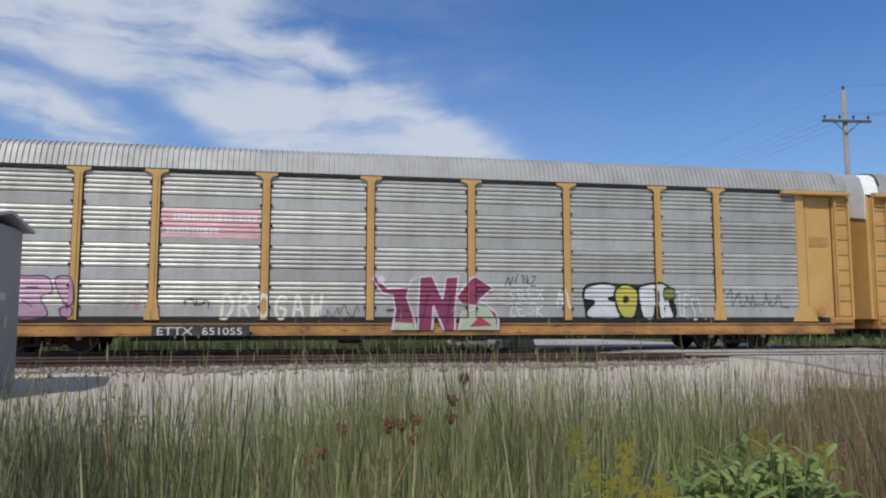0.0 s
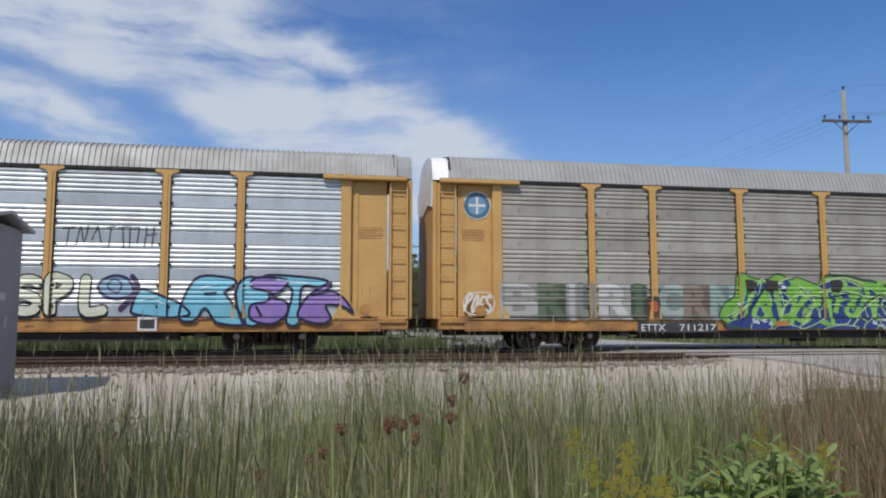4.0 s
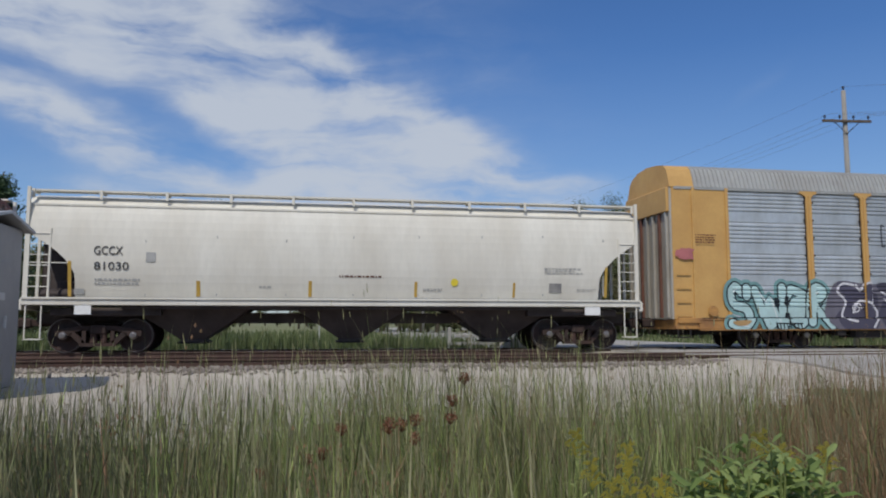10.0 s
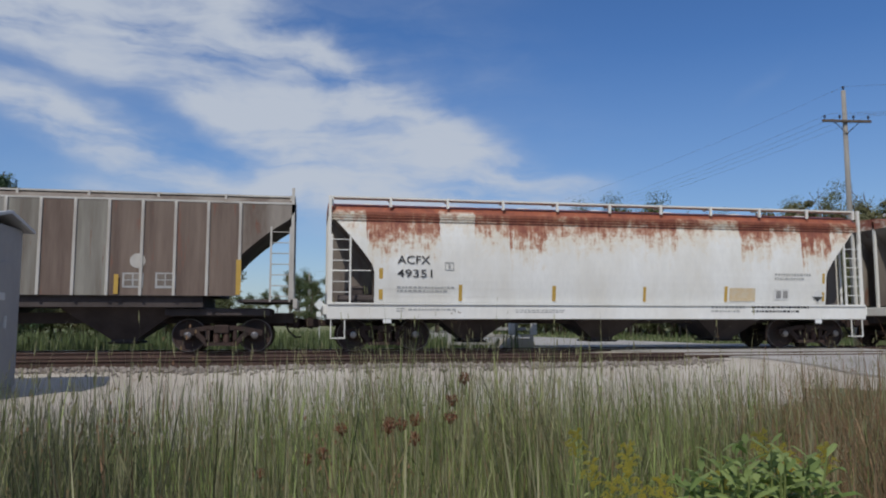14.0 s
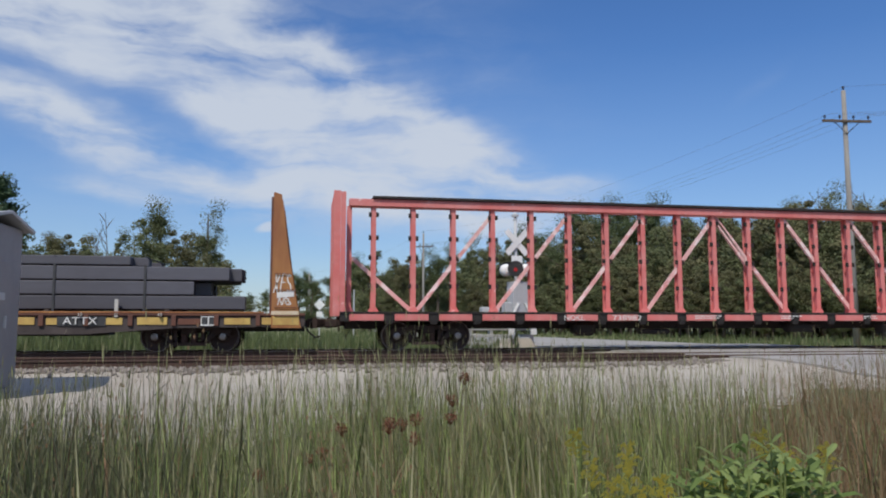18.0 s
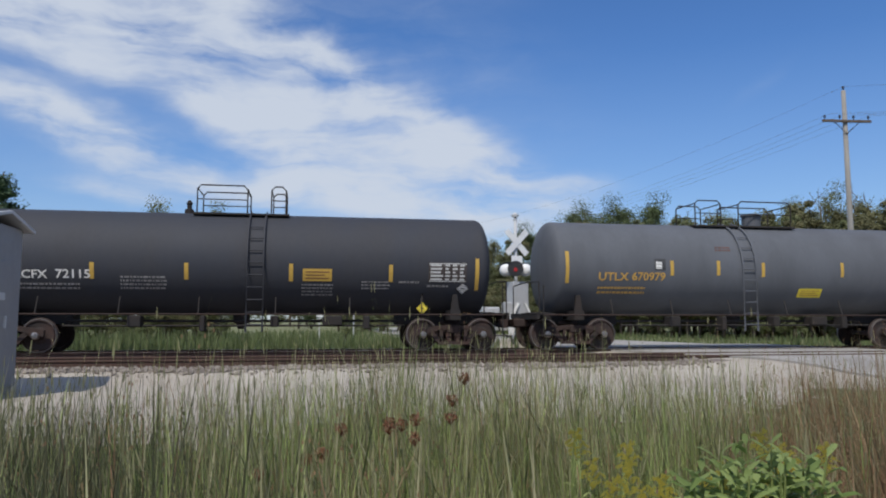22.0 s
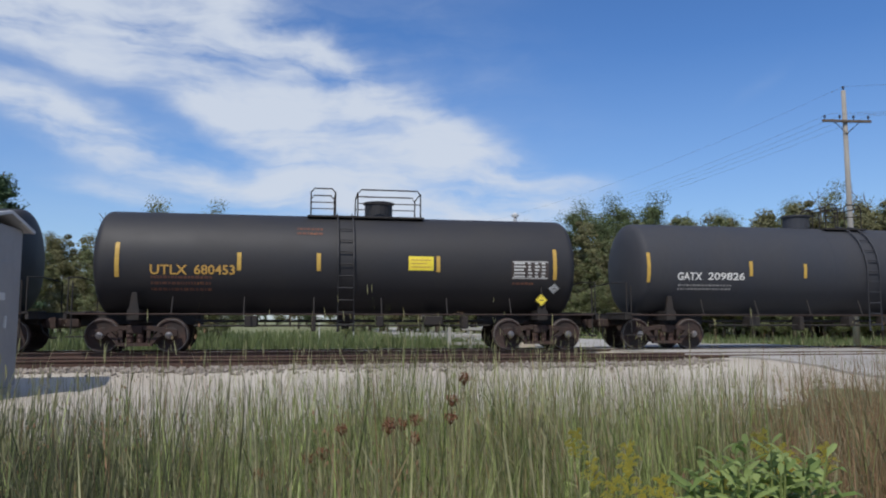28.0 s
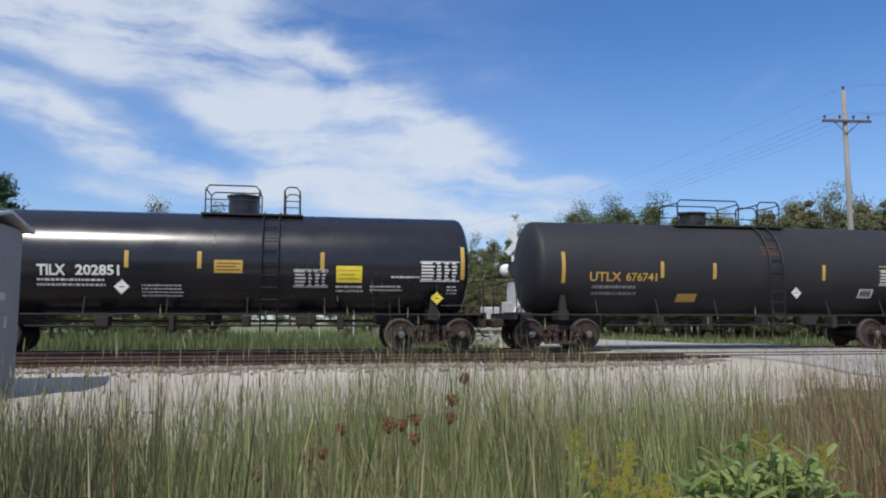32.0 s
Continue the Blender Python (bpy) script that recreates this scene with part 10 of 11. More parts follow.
def mark_tanks(tk):
    tank_text(tk[0], "UTLX", 2.36, 2.06, 0.24, 0.95, "text_gold", 2.5, 1.46, 0.015)
    tank_text(tk[0], "670979", 3.42, 2.07, 0.25, 1.07, "text_gold", 2.5, 1.46, 0.015)
    tank_print(tk[0], 2.35, 3.87, 1.61, 1.88, 2, "text_gold", 2.5, 1.46)
    tank_panel(tk[0], 9.07, 9.90, 1.60, 1.87, "yellow_sign", 2.5, 1.46, "sign_panel")
    tank_panel(tk[0], 12.69, 13.85, 2.10, 2.66, "dark", 2.5, 1.46, "data_panel")
    tank_print(tk[0], 12.72, 13.83, 2.14, 2.63, 5, "text_dim", 2.5, 1.46)
    tank_panel(tk[0], 4.13, 4.50, 2.39, 2.73, "text_black", 2.5, 1.46, "sign_panel")
    tank_panel(tk[0], 4.18, 4.38, 2.43, 2.65, "text_white", 2.5, 1.46, "sign_panel")
    tank_print(tk[0], 6.20, 6.76, 2.97, 3.14, 2, "rust", 2.5, 1.46)
    tank_marks(tk[0], 2.5, 1.46, [(1.37, 1.98, 2.92), (4.71, 2.23, 2.68), (6.25, 2.25, 2.70), (7.77, 2.22, 2.66), (10.54, 2.24, 2.70), (13.92, 2.01, 2.91)])
    diamond(tk[0], 13.39, 1.42, 0.17, 2.5, 1.46, "yellow_sign")
    diamond(tk[0], 13.71, 1.81, 0.16, 2.5, 1.46, "text_white")
    tank_text(tk[1], "ACFX", 2.35, 1.97, 0.22, 0.87, "text_white", 2.5, 1.46, 0.015)
    tank_text(tk[1], "72115", 3.42, 1.98, 0.23, 0.85, "text_white", 2.5, 1.46, 0.015)
    tank_print(tk[1], 2.37, 4.00, 1.64, 1.85, 2, "text_dim", 2.5, 1.46)
    tank_print(tk[1], 5.02, 6.21, 1.66, 2.05, 4, "text_dim", 2.5, 1.46)
    tank_panel(tk[1], 9.81, 10.61, 1.96, 2.30, "reflector", 2.5, 1.46, "sign_panel")
    tank_print(tk[1], 9.78, 10.66, 1.52, 1.88, 4, "text_dim", 2.5, 1.46)
    tank_print(tk[1], 11.44, 12.26, 1.71, 1.97, 3, "text_dim", 2.5, 1.46)
    tank_print(tk[1], 12.50, 13.12, 1.87, 1.98, 1, "text_dim", 2.5, 1.46)
    tank_panel(tk[1], 13.35, 14.47, 1.96, 2.52, "under", 2.5, 1.46, "data_panel")
    tank_print(tk[1], 13.38, 14.45, 1.99, 2.49, 5, "text_pale", 2.5, 1.46)
    tank_print(tk[1], 13.32, 13.98, 1.77, 1.88, 1, "text_dim", 2.5, 1.46)
    tank_marks(tk[1], 2.5, 1.46, [(4.31, 1.97, 2.40), (6.71, 1.97, 2.42), (9.49, 1.95, 2.43), (12.27, 1.96, 2.44), (14.78, 1.74, 2.65)])
    tank_marks(tk[1], 2.5, 1.46, [(1.26, 1.74, 2.64)])
    diamond(tk[1], 13.18, 1.21, 0.17, 2.5, 1.46, "yellow_sign")
    diamond(tk[1], 14.37, 1.79, 0.17, 2.5, 1.46, "text_white")
    tank_text(tk[2], "GATX", 2.26, 2.10, 0.23, 0.81, "text_white", 2.5, 1.46, 0.015)
    tank_text(tk[2], "9865", 3.33, 2.12, 0.23, 0.87, "text_white", 2.5, 1.46, 0.015)
    tank_print(tk[2], 2.26, 5.08, 1.72, 1.98, 2, "text_dim", 2.5, 1.46)
    tank_print(tk[2], 5.68, 6.64, 1.66, 1.89, 3, "text_dim", 2.5, 1.46)
    tank_print(tk[2], 8.24, 9.24, 1.74, 1.93, 2, "text_dim", 2.5, 1.46)
    tank_panel(tk[2], 9.58, 10.34, 1.93, 2.20, "yellow_sign", 2.5, 1.46, "sign_panel")
    tank_print(tk[2], 9.55, 10.47, 1.80, 1.89, 1, "text_dim", 2.5, 1.46)
    tank_print(tk[2], 10.68, 12.03, 1.76, 1.91, 2, "text_dim", 2.5, 1.46)
    tank_print(tk[2], 12.28, 13.10, 1.92, 2.28, 3, "text_white", 2.5, 1.46)
    tank_panel(tk[2], 13.10, 14.29, 1.84, 2.33, "under", 2.5, 1.46, "data_panel")
    tank_print(tk[2], 13.14, 14.25, 1.88, 2.29, 5, "text_dim", 2.5, 1.46)
    tank_panel(tk[2], 4.57, 4.89, 1.99, 2.35, "text_dim", 2.5, 1.46, "stencil_panel")
    tank_marks(tk[2], 2.5, 1.46, [(1.55, 1.72, 2.58), (4.42, 1.94, 2.34), (6.80, 1.91, 2.37), (9.36, 1.90, 2.37), (12.14, 1.90, 2.38), (14.43, 1.73, 2.59)])
    diamond(tk[2], 13.99, 1.56, 0.17, 2.5, 1.46, "yellow_sign")
    diamond(tk[2], 14.29, 1.65, 0.13, 2.5, 1.46, "text_dim")
    tank_panel(tk[3], 4.88, 5.92, 1.55, 1.86, "under", 2.5, 1.46, "patch_panel")
    tank_panel(tk[3], 6.02, 6.62, 1.52, 1.87, "black", 2.5, 1.46, "patch_panel")
    tank_text(tk[3], "GATX", 2.21, 2.10, 0.25, 0.79, "text_white", 2.5, 1.46, 0.015)
    tank_text(tk[3], "209809", 3.22, 2.11, 0.25, 1.25, "text_white", 2.5, 1.46, 0.015)
    tank_print(tk[3], 2.23, 4.03, 1.75, 1.97, 2, "text_dim", 2.5, 1.46)
    tank_panel(tk[3], 10.18, 10.88, 2.10, 2.48, "yellow_sign", 2.5, 1.46, "sign_panel")
    tank_panel(tk[3], 11.71, 12.34, 2.35, 2.78, "text_dim", 2.5, 1.46, "sign_panel")
    tank_panel(tk[3], 12.54, 13.63, 2.09, 2.61, "under", 2.5, 1.46, "data_panel")
    tank_print(tk[3], 12.57, 13.60, 2.12, 2.58, 5, "text_pale", 2.5, 1.46)
    tank_print(tk[3], 11.11, 12.43, 2.00, 2.11, 1, "text_dim", 2.5, 1.46)
    tank_print(tk[3], 8.96, 9.65, 1.60, 1.88, 3, "text_dim", 2.5, 1.46)
    tank_print(tk[3], 5.00, 5.94, 1.56, 1.85, 3, "text_dim", 2.5, 1.46)
    diamond(tk[3], 9.91, 1.65, 0.16, 2.5, 1.46, "text_dim")
    diamond(tk[3], 13.19, 1.36, 0.17, 2.5, 1.46, "yellow_sign")
    tank_print(tk[3], 10.13, 12.45, 1.76, 1.90, 2, "text_dim", 2.5, 1.46)
    tank_marks(tk[3], 2.5, 1.46, [(4.61, 2.18, 2.67), (6.56, 2.21, 2.70), (10.06, 2.19, 2.68), (13.70, 2.02, 2.92)])
    blot = Shape()
    for a, b, c, e in ((5.02, 5.50, 1.96, 2.17), (5.45, 5.74, 2.08, 2.22), (5.06, 5.16, 1.87, 1.98), (5.36, 5.48, 1.87, 1.98), (5.10, 5.40, 2.16, 2.21), (4.96, 5.04, 2.02, 2.12)):
        k = curved_strip(2.5, 1.46, a, b, c, e, 0.008, 2)
        blot.add(k.v, k.f)
    part("spray_mark", blot, "soot", tk[3], "black sprayed blot")
    tank_text(tk[4], "GATX", 2.16, 2.10, 0.23, 0.81, "text_white", 2.5, 1.46, 0.015)
    tank_text(tk[4], "209826", 3.17, 2.11, 0.23, 1.24, "text_white", 2.5, 1.46, 0.015)
    tank_print(tk[4], 2.20, 4.02, 1.75, 1.97, 2, "text_dim", 2.5, 1.46)
    tank_panel(tk[4], 10.15, 10.96, 2.13, 2.45, "yellow_sign", 2.5, 1.46, "sign_panel")
    diamond(tk[4], 11.47, 2.02, 0.17, 2.5, 1.46, "text_white")
    tank_panel(tk[4], 12.38, 13.48, 2.01, 2.55, "under", 2.5, 1.46, "data_panel")
    tank_print(tk[4], 12.42, 13.44, 2.05, 2.51, 5, "text_pale", 2.5, 1.46)
    diamond(tk[4], 13.48, 1.37, 0.16, 2.5, 1.46, "yellow_sign")
    tank_print(tk[4], 10.20, 11.03, 1.75, 1.85, 1, "text_dim", 2.5, 1.46)
    tank_marks(tk[4], 2.5, 1.46, [(1.22, 2.02, 2.92), (4.62, 2.24, 2.70), (6.50, 2.19, 2.64), (10.03, 2.16, 2.60), (13.60, 1.95, 2.82)])
    tank_text(tk[5], "UTLX", 2.52, 2.10, 0.26, 0.96, "text_gold", 2.5, 1.46, 0.015)
    tank_text(tk[5], "680453", 3.66, 2.11, 0.26, 1.07, "text_gold", 2.5, 1.46, 0.015)
    tank_print(tk[5], 2.54, 4.15, 1.59, 2.07, 3, "rust", 2.5, 1.46)
    tank_panel(tk[5], 9.52, 10.24, 2.29, 2.69, "yellow_sign", 2.5, 1.46, "sign_panel")
    tank_panel(tk[5], 12.56, 13.68, 2.06, 2.61, "under", 2.5, 1.46, "data_panel")
    tank_print(tk[5], 12.60, 13.65, 2.10, 2.58, 5, "text_pale", 2.5, 1.46)
    tank_print(tk[5], 12.59, 13.23, 1.83, 1.98, 1, "rust", 2.5, 1.46)
    tank_print(tk[5], 6.38, 7.09, 3.20, 3.48, 2, "rust", 2.5, 1.46)
    diamond(tk[5], 13.48, 1.46, 0.18, 2.5, 1.46, "yellow_sign")
    diamond(tk[5], 13.89, 1.81, 0.17, 2.5, 1.46, "text_white")
    tank_marks(tk[5], 2.5, 1.46, [(1.68, 2.02, 2.95), (4.84, 2.23, 2.72), (6.99, 2.24, 2.73), (10.38, 2.25, 2.70), (13.88, 2.06, 2.96)])
    tank_text(tk[6], "UTLX", 2.47, 2.07, 0.25, 1.02, "text_gold", 2.5, 1.46, 0.015)
    tank_text(tk[6], "680435", 3.62, 2.09, 0.24, 1.02, "text_gold", 2.5, 1.46, 0.015)
    tank_print(tk[6], 2.50, 4.14, 1.63, 2.08, 3, "rust", 2.5, 1.46)
    tank_panel(tk[6], 9.46, 10.20, 2.26, 2.69, "yellow_sign", 2.5, 1.46, "sign_panel")
    tank_panel(tk[6], 12.48, 13.60, 2.04, 2.56, "under", 2.5, 1.46, "data_panel")
    tank_print(tk[6], 12.52, 13.57, 2.08, 2.53, 5, "text_pale", 2.5, 1.46)
    tank_print(tk[6], 6.31, 6.99, 3.14, 3.43, 2, "rust", 2.5, 1.46)
    diamond(tk[6], 13.58, 1.46, 0.18, 2.5, 1.46, "yellow_sign")
    diamond(tk[6], 13.89, 1.77, 0.17, 2.5, 1.46, "text_white")
    tank_marks(tk[6], 2.5, 1.46, [(1.56, 2.01, 2.89), (4.83, 2.24, 2.71), (7.06, 2.21, 2.70), (10.47, 2.24, 2.72), (13.77, 2.03, 2.93)])
    tank_text(tk[7], "UTLX", 2.76, 2.04, 0.27, 1.00, "text_gold", 2.5, 1.46, 0.015)
    tank_text(tk[7], "676741", 3.91, 2.05, 0.25, 1.00, "text_gold", 2.5, 1.46, 0.015)
    tank_print(tk[7], 2.86, 4.29, 1.54, 1.92, 2, "text_dim", 2.5, 1.46)
    tank_panel(tk[7], 5.66, 6.32, 1.44, 1.69, "text_gold", 2.5, 1.46, "worn_panel")
    tank_print(tk[7], 8.48, 9.08, 2.87, 3.17, 3, "rust", 2.5, 1.46)
    diamond(tk[7], 9.63, 1.73, 0.18, 2.5, 1.46, "text_white")
    tank_panel(tk[7], 11.92, 12.43, 1.59, 1.87, "text_white", 2.5, 1.46, "stencil_panel")
    tank_panel(tk[7], 11.98, 12.37, 1.63, 1.84, "text_black", 2.5, 1.46, "stencil")
    tank_marks(tk[7], 2.5, 1.46, [(1.94, 1.98, 2.90), (5.08, 2.16, 2.65), (6.81, 2.14, 2.63), (10.57, 2.13, 2.61)])
    tank_marks(tk[7], 2.5, 1.46, [(13.98, 1.97, 2.91)])
    tank_panel(tk[7], 12.55, 13.69, 1.96, 2.50, "under", 2.5, 1.46, "data_panel")
    tank_print(tk[7], 12.58, 13.66, 1.99, 2.47, 5, "text_pale", 2.5, 1.46)
    tank_print(tk[7], 12.56, 13.44, 2.52, 2.61, 1, "text_gold", 2.5, 1.46)
    diamond(tk[7], 13.33, 1.46, 0.18, 2.5, 1.46, "yellow_sign")
    tank_text(tk[8], "TILX", 3.85, 2.05, 0.29, 0.70, "text_white", 2.5, 1.46, 0.03)
    tank_text(tk[8], "202851", 4.79, 2.06, 0.28, 1.10, "text_white", 2.5, 1.46, 0.03)
    tank_print(tk[8], 3.84, 5.53, 1.71, 1.97, 2, "text_white", 2.5, 1.46)
    diamond(tk[8], 5.95, 1.76, 0.2, 2.5, 1.46, "text_white")
    tank_print(tk[8], 6.43, 7.51, 1.47, 1.83, 4, "text_white", 2.5, 1.46)
    tank_panel(tk[8], 8.32, 9.07, 2.16, 2.51, "reflector", 2.5, 1.46, "sign_panel")
    tank_print(tk[8], 10.45, 11.38, 1.80, 2.27, 5, "text_pale", 2.5, 1.46)
    tank_panel(tk[8], 11.62, 12.34, 1.93, 2.39, "yellow_sign", 2.5, 1.46, "sign_panel")
    tank_print(tk[8], 11.61, 12.38, 1.61, 1.84, 2, "text_white", 2.5, 1.46)
    tank_print(tk[8], 12.57, 13.50, 1.65, 1.85, 2, "text_white", 2.5, 1.46)
    tank_print(tk[8], 13.16, 13.97, 2.01, 2.12, 1, "text_white", 2.5, 1.46)
    tank_print(tk[8], 14.00, 15.12, 1.99, 2.54, 6, "text_white", 2.5, 1.46)
    diamond(tk[8], 14.49, 1.50, 0.19, 2.5, 1.46, "yellow_sign")
    tank_print(tk[8], 14.79, 15.09, 1.58, 1.85, 3, "text_white", 2.5, 1.46)
    tank_print(tk[8], 14.70, 15.55, 1.27, 1.32, 1, "text_white", 2.5, 1.46)
    tank_marks(tk[8], 2.5, 1.46, [(6.06, 2.27, 2.73), (7.93, 2.27, 2.74), (11.23, 2.27, 2.76), (15.23, 2.04, 2.98)])


# ---- tank cars ----
def tank_shell(x0, x1, r, zc, n=40, head=0.42):
    st = []
    for i in range(9):
        t = i / 8
        rr = r * (1 - (1 - t) ** 2.6) ** (1 / 2.0) if t > 0 else r * 0.02
        st.append((x0 + head * t ** 1.0, rr))
    st2 = st + [(x0 + (x1 - x0) * k / 8, r) for k in range(1, 8)] + [(x0 + x1 - x, rr) for x, rr in reversed(st)]
    s = Shape()
    s.loft([[(x, -rr * math.cos(q), zc + rr * math.sin(q)) for q in (math.tau * j / n for j in range(n))] for x, rr in st2], cap=True)
    return s


def tank_y(zc, r, z):
    """Near face of the shell at height z."""
    d = max(-1.0, min(1.0, (z - zc) / r))
    return -r * math.sqrt(1 - d * d)


def on_tank(car, shape_fn, zc, r, z, x, material, name, label="", tilt=None):
    """Place a flat mark on the curved shell: built in x, z about 0 and turned to lie on it."""
    d = max(-0.95, min(0.95, (z - zc) / r))
    y = -r * math.sqrt(1 - d * d)
    ang = math.degrees(math.asin(d))
    m = Matrix.Translation((x, y - 0.012 * math.sqrt(1 - d * d), z + 0.012 * d)) @ Matrix.Rotation(radians(-ang), 4, "X")
    ob = part(name, shape_fn, material, car, label)
    ob.matrix_basis = m
    return ob


def curved_strip(zc, r, x0, x1, z0, z1, lift=0.006, n=6):
    s = Shape()
    rows = []
    for i in range(n + 1):
        z = z0 + (z1 - z0) * i / n
        a = math.asin(max(-1, min(1, (z - zc) / r)))
        for_k = []
        rr = r + lift
        rows.append([(x0, -rr * math.cos(a), zc + rr * math.sin(a)), (x1, -rr * math.cos(a), zc + rr * math.sin(a))])
    s.loft(rows, closed=False)
    return s


def tank_text(car, text, x, z, h, w, material, zc, r, bold=0.0):
    me, tw, th_ = lettering(text, 1.0, bold)
    me = me.copy()
    me.materials.clear()
    me.materials.append(M[material])
    me.transform(Matrix.Diagonal((w / tw, 1, h / th_, 1)))
    for v in me.vertices:
        a = (z + v.co.z - zc) / r
        a = math.asin(max(-1, min(1, a)))
        out = r + 0.008 - v.co.y
        v.co = (v.co.x, -out * math.cos(a), zc + out * math.sin(a))
    return part("lettering", me, None, car, at=pose(x, 0, 0))


def tank_rail(car, x0, x1, z, top, material="dark", arch=True):
    """Guard rail round the top fittings: two hoops joined by a rail."""
    for y in (-0.62, 0.62):
        pts = [(x0, y, z), (x0, y, top - 0.12), (x0 + 0.10, y, top), (x1 - 0.10, y, top), (x1, y, top - 0.12), (x1, y, z)]
        g = part("guard_rail", Shape().tube(pts, 0.022, 6), material, car)
        part("mid_rail", Shape().tube([(x0, y, (z + top) / 2), (x1, y, (z + top) / 2)], 0.016, 5), material, g)
    for x in (x0, x1):
        part("cross_rail", Shape().tube([(x, -0.62, top - 0.1), (x, 0.62, top - 0.1)], 0.02, 5), material, car)


def tank_car(left, right, label, paint, x0, x1, dome, rails, ladder_x, r=1.46, zc=2.50, truck_in=2.1, deck=None, dome_mat=None, dome_h=0.34, dome_r=0.42, valve=None, rail_mat="dark", top=4.72):
    car, L = start_car("tank_car", label, "tank car", left, right, truck_in)
    part("tank", tank_shell(x0, x1, r, zc), paint, car, smooth=True)
    part("weld_band", Shape().loft([[(x, -(r + d) * math.cos(q), zc + (r + d) * math.sin(q)) for q in (math.tau * j / 40 for j in range(40))] for x, d in ((L / 2 + 0.1, 0.0), (L / 2 + 0.1, 0.004), (L / 2 + 0.14, 0.004), (L / 2 + 0.14, 0.0))]), paint, car, smooth=False)
    # stub sills, bolsters, saddle plates
    for end in (0, 1):
        def fx(x):
            return x if end == 0 else L - x
        part("stub_sill", Shape().box(*sorted((fx(0.55), fx(truck_in + 1.6))), -0.33, 0.33, 0.74, 1.12, 0.02), "dark", car)
        part("bolster", Shape().plate([(fx(truck_in) - 0.16, 0.9), (fx(truck_in) - 0.06, 1.62), (fx(truck_in) + 0.06, 1.62), (fx(truck_in) + 0.16, 0.9)], -1.30, -1.22).box(fx(truck_in) - 0.15, fx(truck_in) + 0.15, -1.36, 1.36, 0.88, 1.16), "dark", car)
        part("end_platform", Shape().box(*sorted((fx(0.42), fx(0.95))), -1.45, 1.45, 1.04, 1.09).box(*sorted((fx(0.42), fx(0.50))), -1.45, 1.45, 0.9, 1.06), "dark", car)
        part("end_rail", Shape().tube([(fx(0.5), -1.4, 1.08), (fx(0.5), -1.4, 2.0), (fx(0.5), -0.3, 2.05), (fx(0.5), 1.4, 2.0), (fx(0.5), 1.4, 1.08)], 0.02, 5), "dark", car)
        part("end_handhold", Shape().tube([(fx(0.62), NEAR + 0.05, 0.5), (fx(0.62), NEAR + 0.05, 1.9)], 0.02, 5).box(*sorted((fx(0.5), fx(0.95))), NEAR, NEAR + 0.25, 0.42, 0.45), "dark", car)
    part("side_handrail", Shape().tube([(0.6, NEAR - 0.01, 1.03), (L - 0.6, NEAR - 0.01, 1.03)], 0.024, 6), "truck", car)
    br = Shape().tube([(0, NEAR - 0.01, 1.03), (0, -1.33, 1.5)], 0.02, 5).mesh("rail_bracket", "dark")
    for k in range(6):
        part("rail_bracket", br, None, car, at=pose(truck_in + 1.0 + (L - 2 * truck_in - 2.0) * k / 5, 0, 0))
    rng = random.Random(int(-left))
    s = Shape().tube([(truck_in + 1.5, -0.9, 0.72), (L - truck_in - 1.5, -0.9, 0.72)], 0.028, 5).tube([(truck_in + 1.5, -0.5, 0.85), (L - truck_in - 1.5, -0.5, 0.85)], 0.04, 5)
    part("brake_pipe", s, "dark", car)
    for x, w, h in ((L * 0.33, 0.35, 0.3), (L * 0.44, 0.14, 0.42), (L * 0.56, 0.22, 0.3), (L * 0.66, 0.55, 0.26), (L * 0.72, 0.18, 0.36)):
        part("brake_valve", Shape().box(x - w / 2, x + w / 2, -1.05, -0.6, 0.98 - h, 1.0, 0.03), "dark", car)
    part("bottom_outlet", Shape().lathe_z([(0.12, 0.62), (0.12, 0.75), (0.22, 0.8), (0.25, 1.1)], L / 2, 0, 12), "dark", car)
    # top fittings
    ztop = zc + r
    d0, d1 = deck or (rails[0][0] - 0.1, rails[-1][1] + 0.1)
    part("walkway", Shape().box(d0, d1, -0.72, 0.72, ztop - 0.10, ztop - 0.04, 0.01), rail_mat, car)
    if dome:
        part("dome", Shape().lathe_z([(dome_r, ztop - 0.12), (dome_r, ztop + dome_h - 0.06), (dome_r + 0.05, ztop + dome_h - 0.05), (dome_r + 0.05, ztop + dome_h), (dome_r * 0.5, ztop + dome_h + 0.04)], dome, 0, 20), dome_mat or paint, car)
    for a, b in rails:
        tank_rail(car, a, b, ztop - 0.06, top, rail_mat)
    if valve:
        part("safety_valve", Shape().lathe_z([(0.13, ztop - 0.05), (0.13, ztop + 0.12), (0.07, ztop + 0.14), (0.07, ztop + 0.26), (0.1, ztop + 0.3), (0.03, ztop + 0.4)], valve, 0, 10), "dark", car)
    # ladder follows the shell
    lad = Shape()
    for dx in (-0.22, 0.22):
        pts = [(ladder_x + dx, NEAR - 0.02, 0.55), (ladder_x + dx, NEAR - 0.04, 2.6)]
        for k in range(1, 7):
            a = math.radians(4 + 13.0 * k)
            pts.append((ladder_x + dx, -(r + 0.07) * math.cos(a), zc + (r + 0.07) * math.sin(a)))
        lad.tube(pts, 0.03, 5)
    lo = part("ladder", lad, rail_mat if rail_mat != "dark" else paint, car)
    for k in range(9):
        z = 0.75 + k * 0.34
        if z < 2.6:
            y = NEAR - 0.03
        else:
            y = tank_y(zc, r + 0.07, z)
        part("rung", Shape().tube([(ladder_x - 0.22, y, z), (ladder_x + 0.22, y, z)], 0.016, 5), paint if rail_mat == "dark" else "dark", lo)
    return car, L


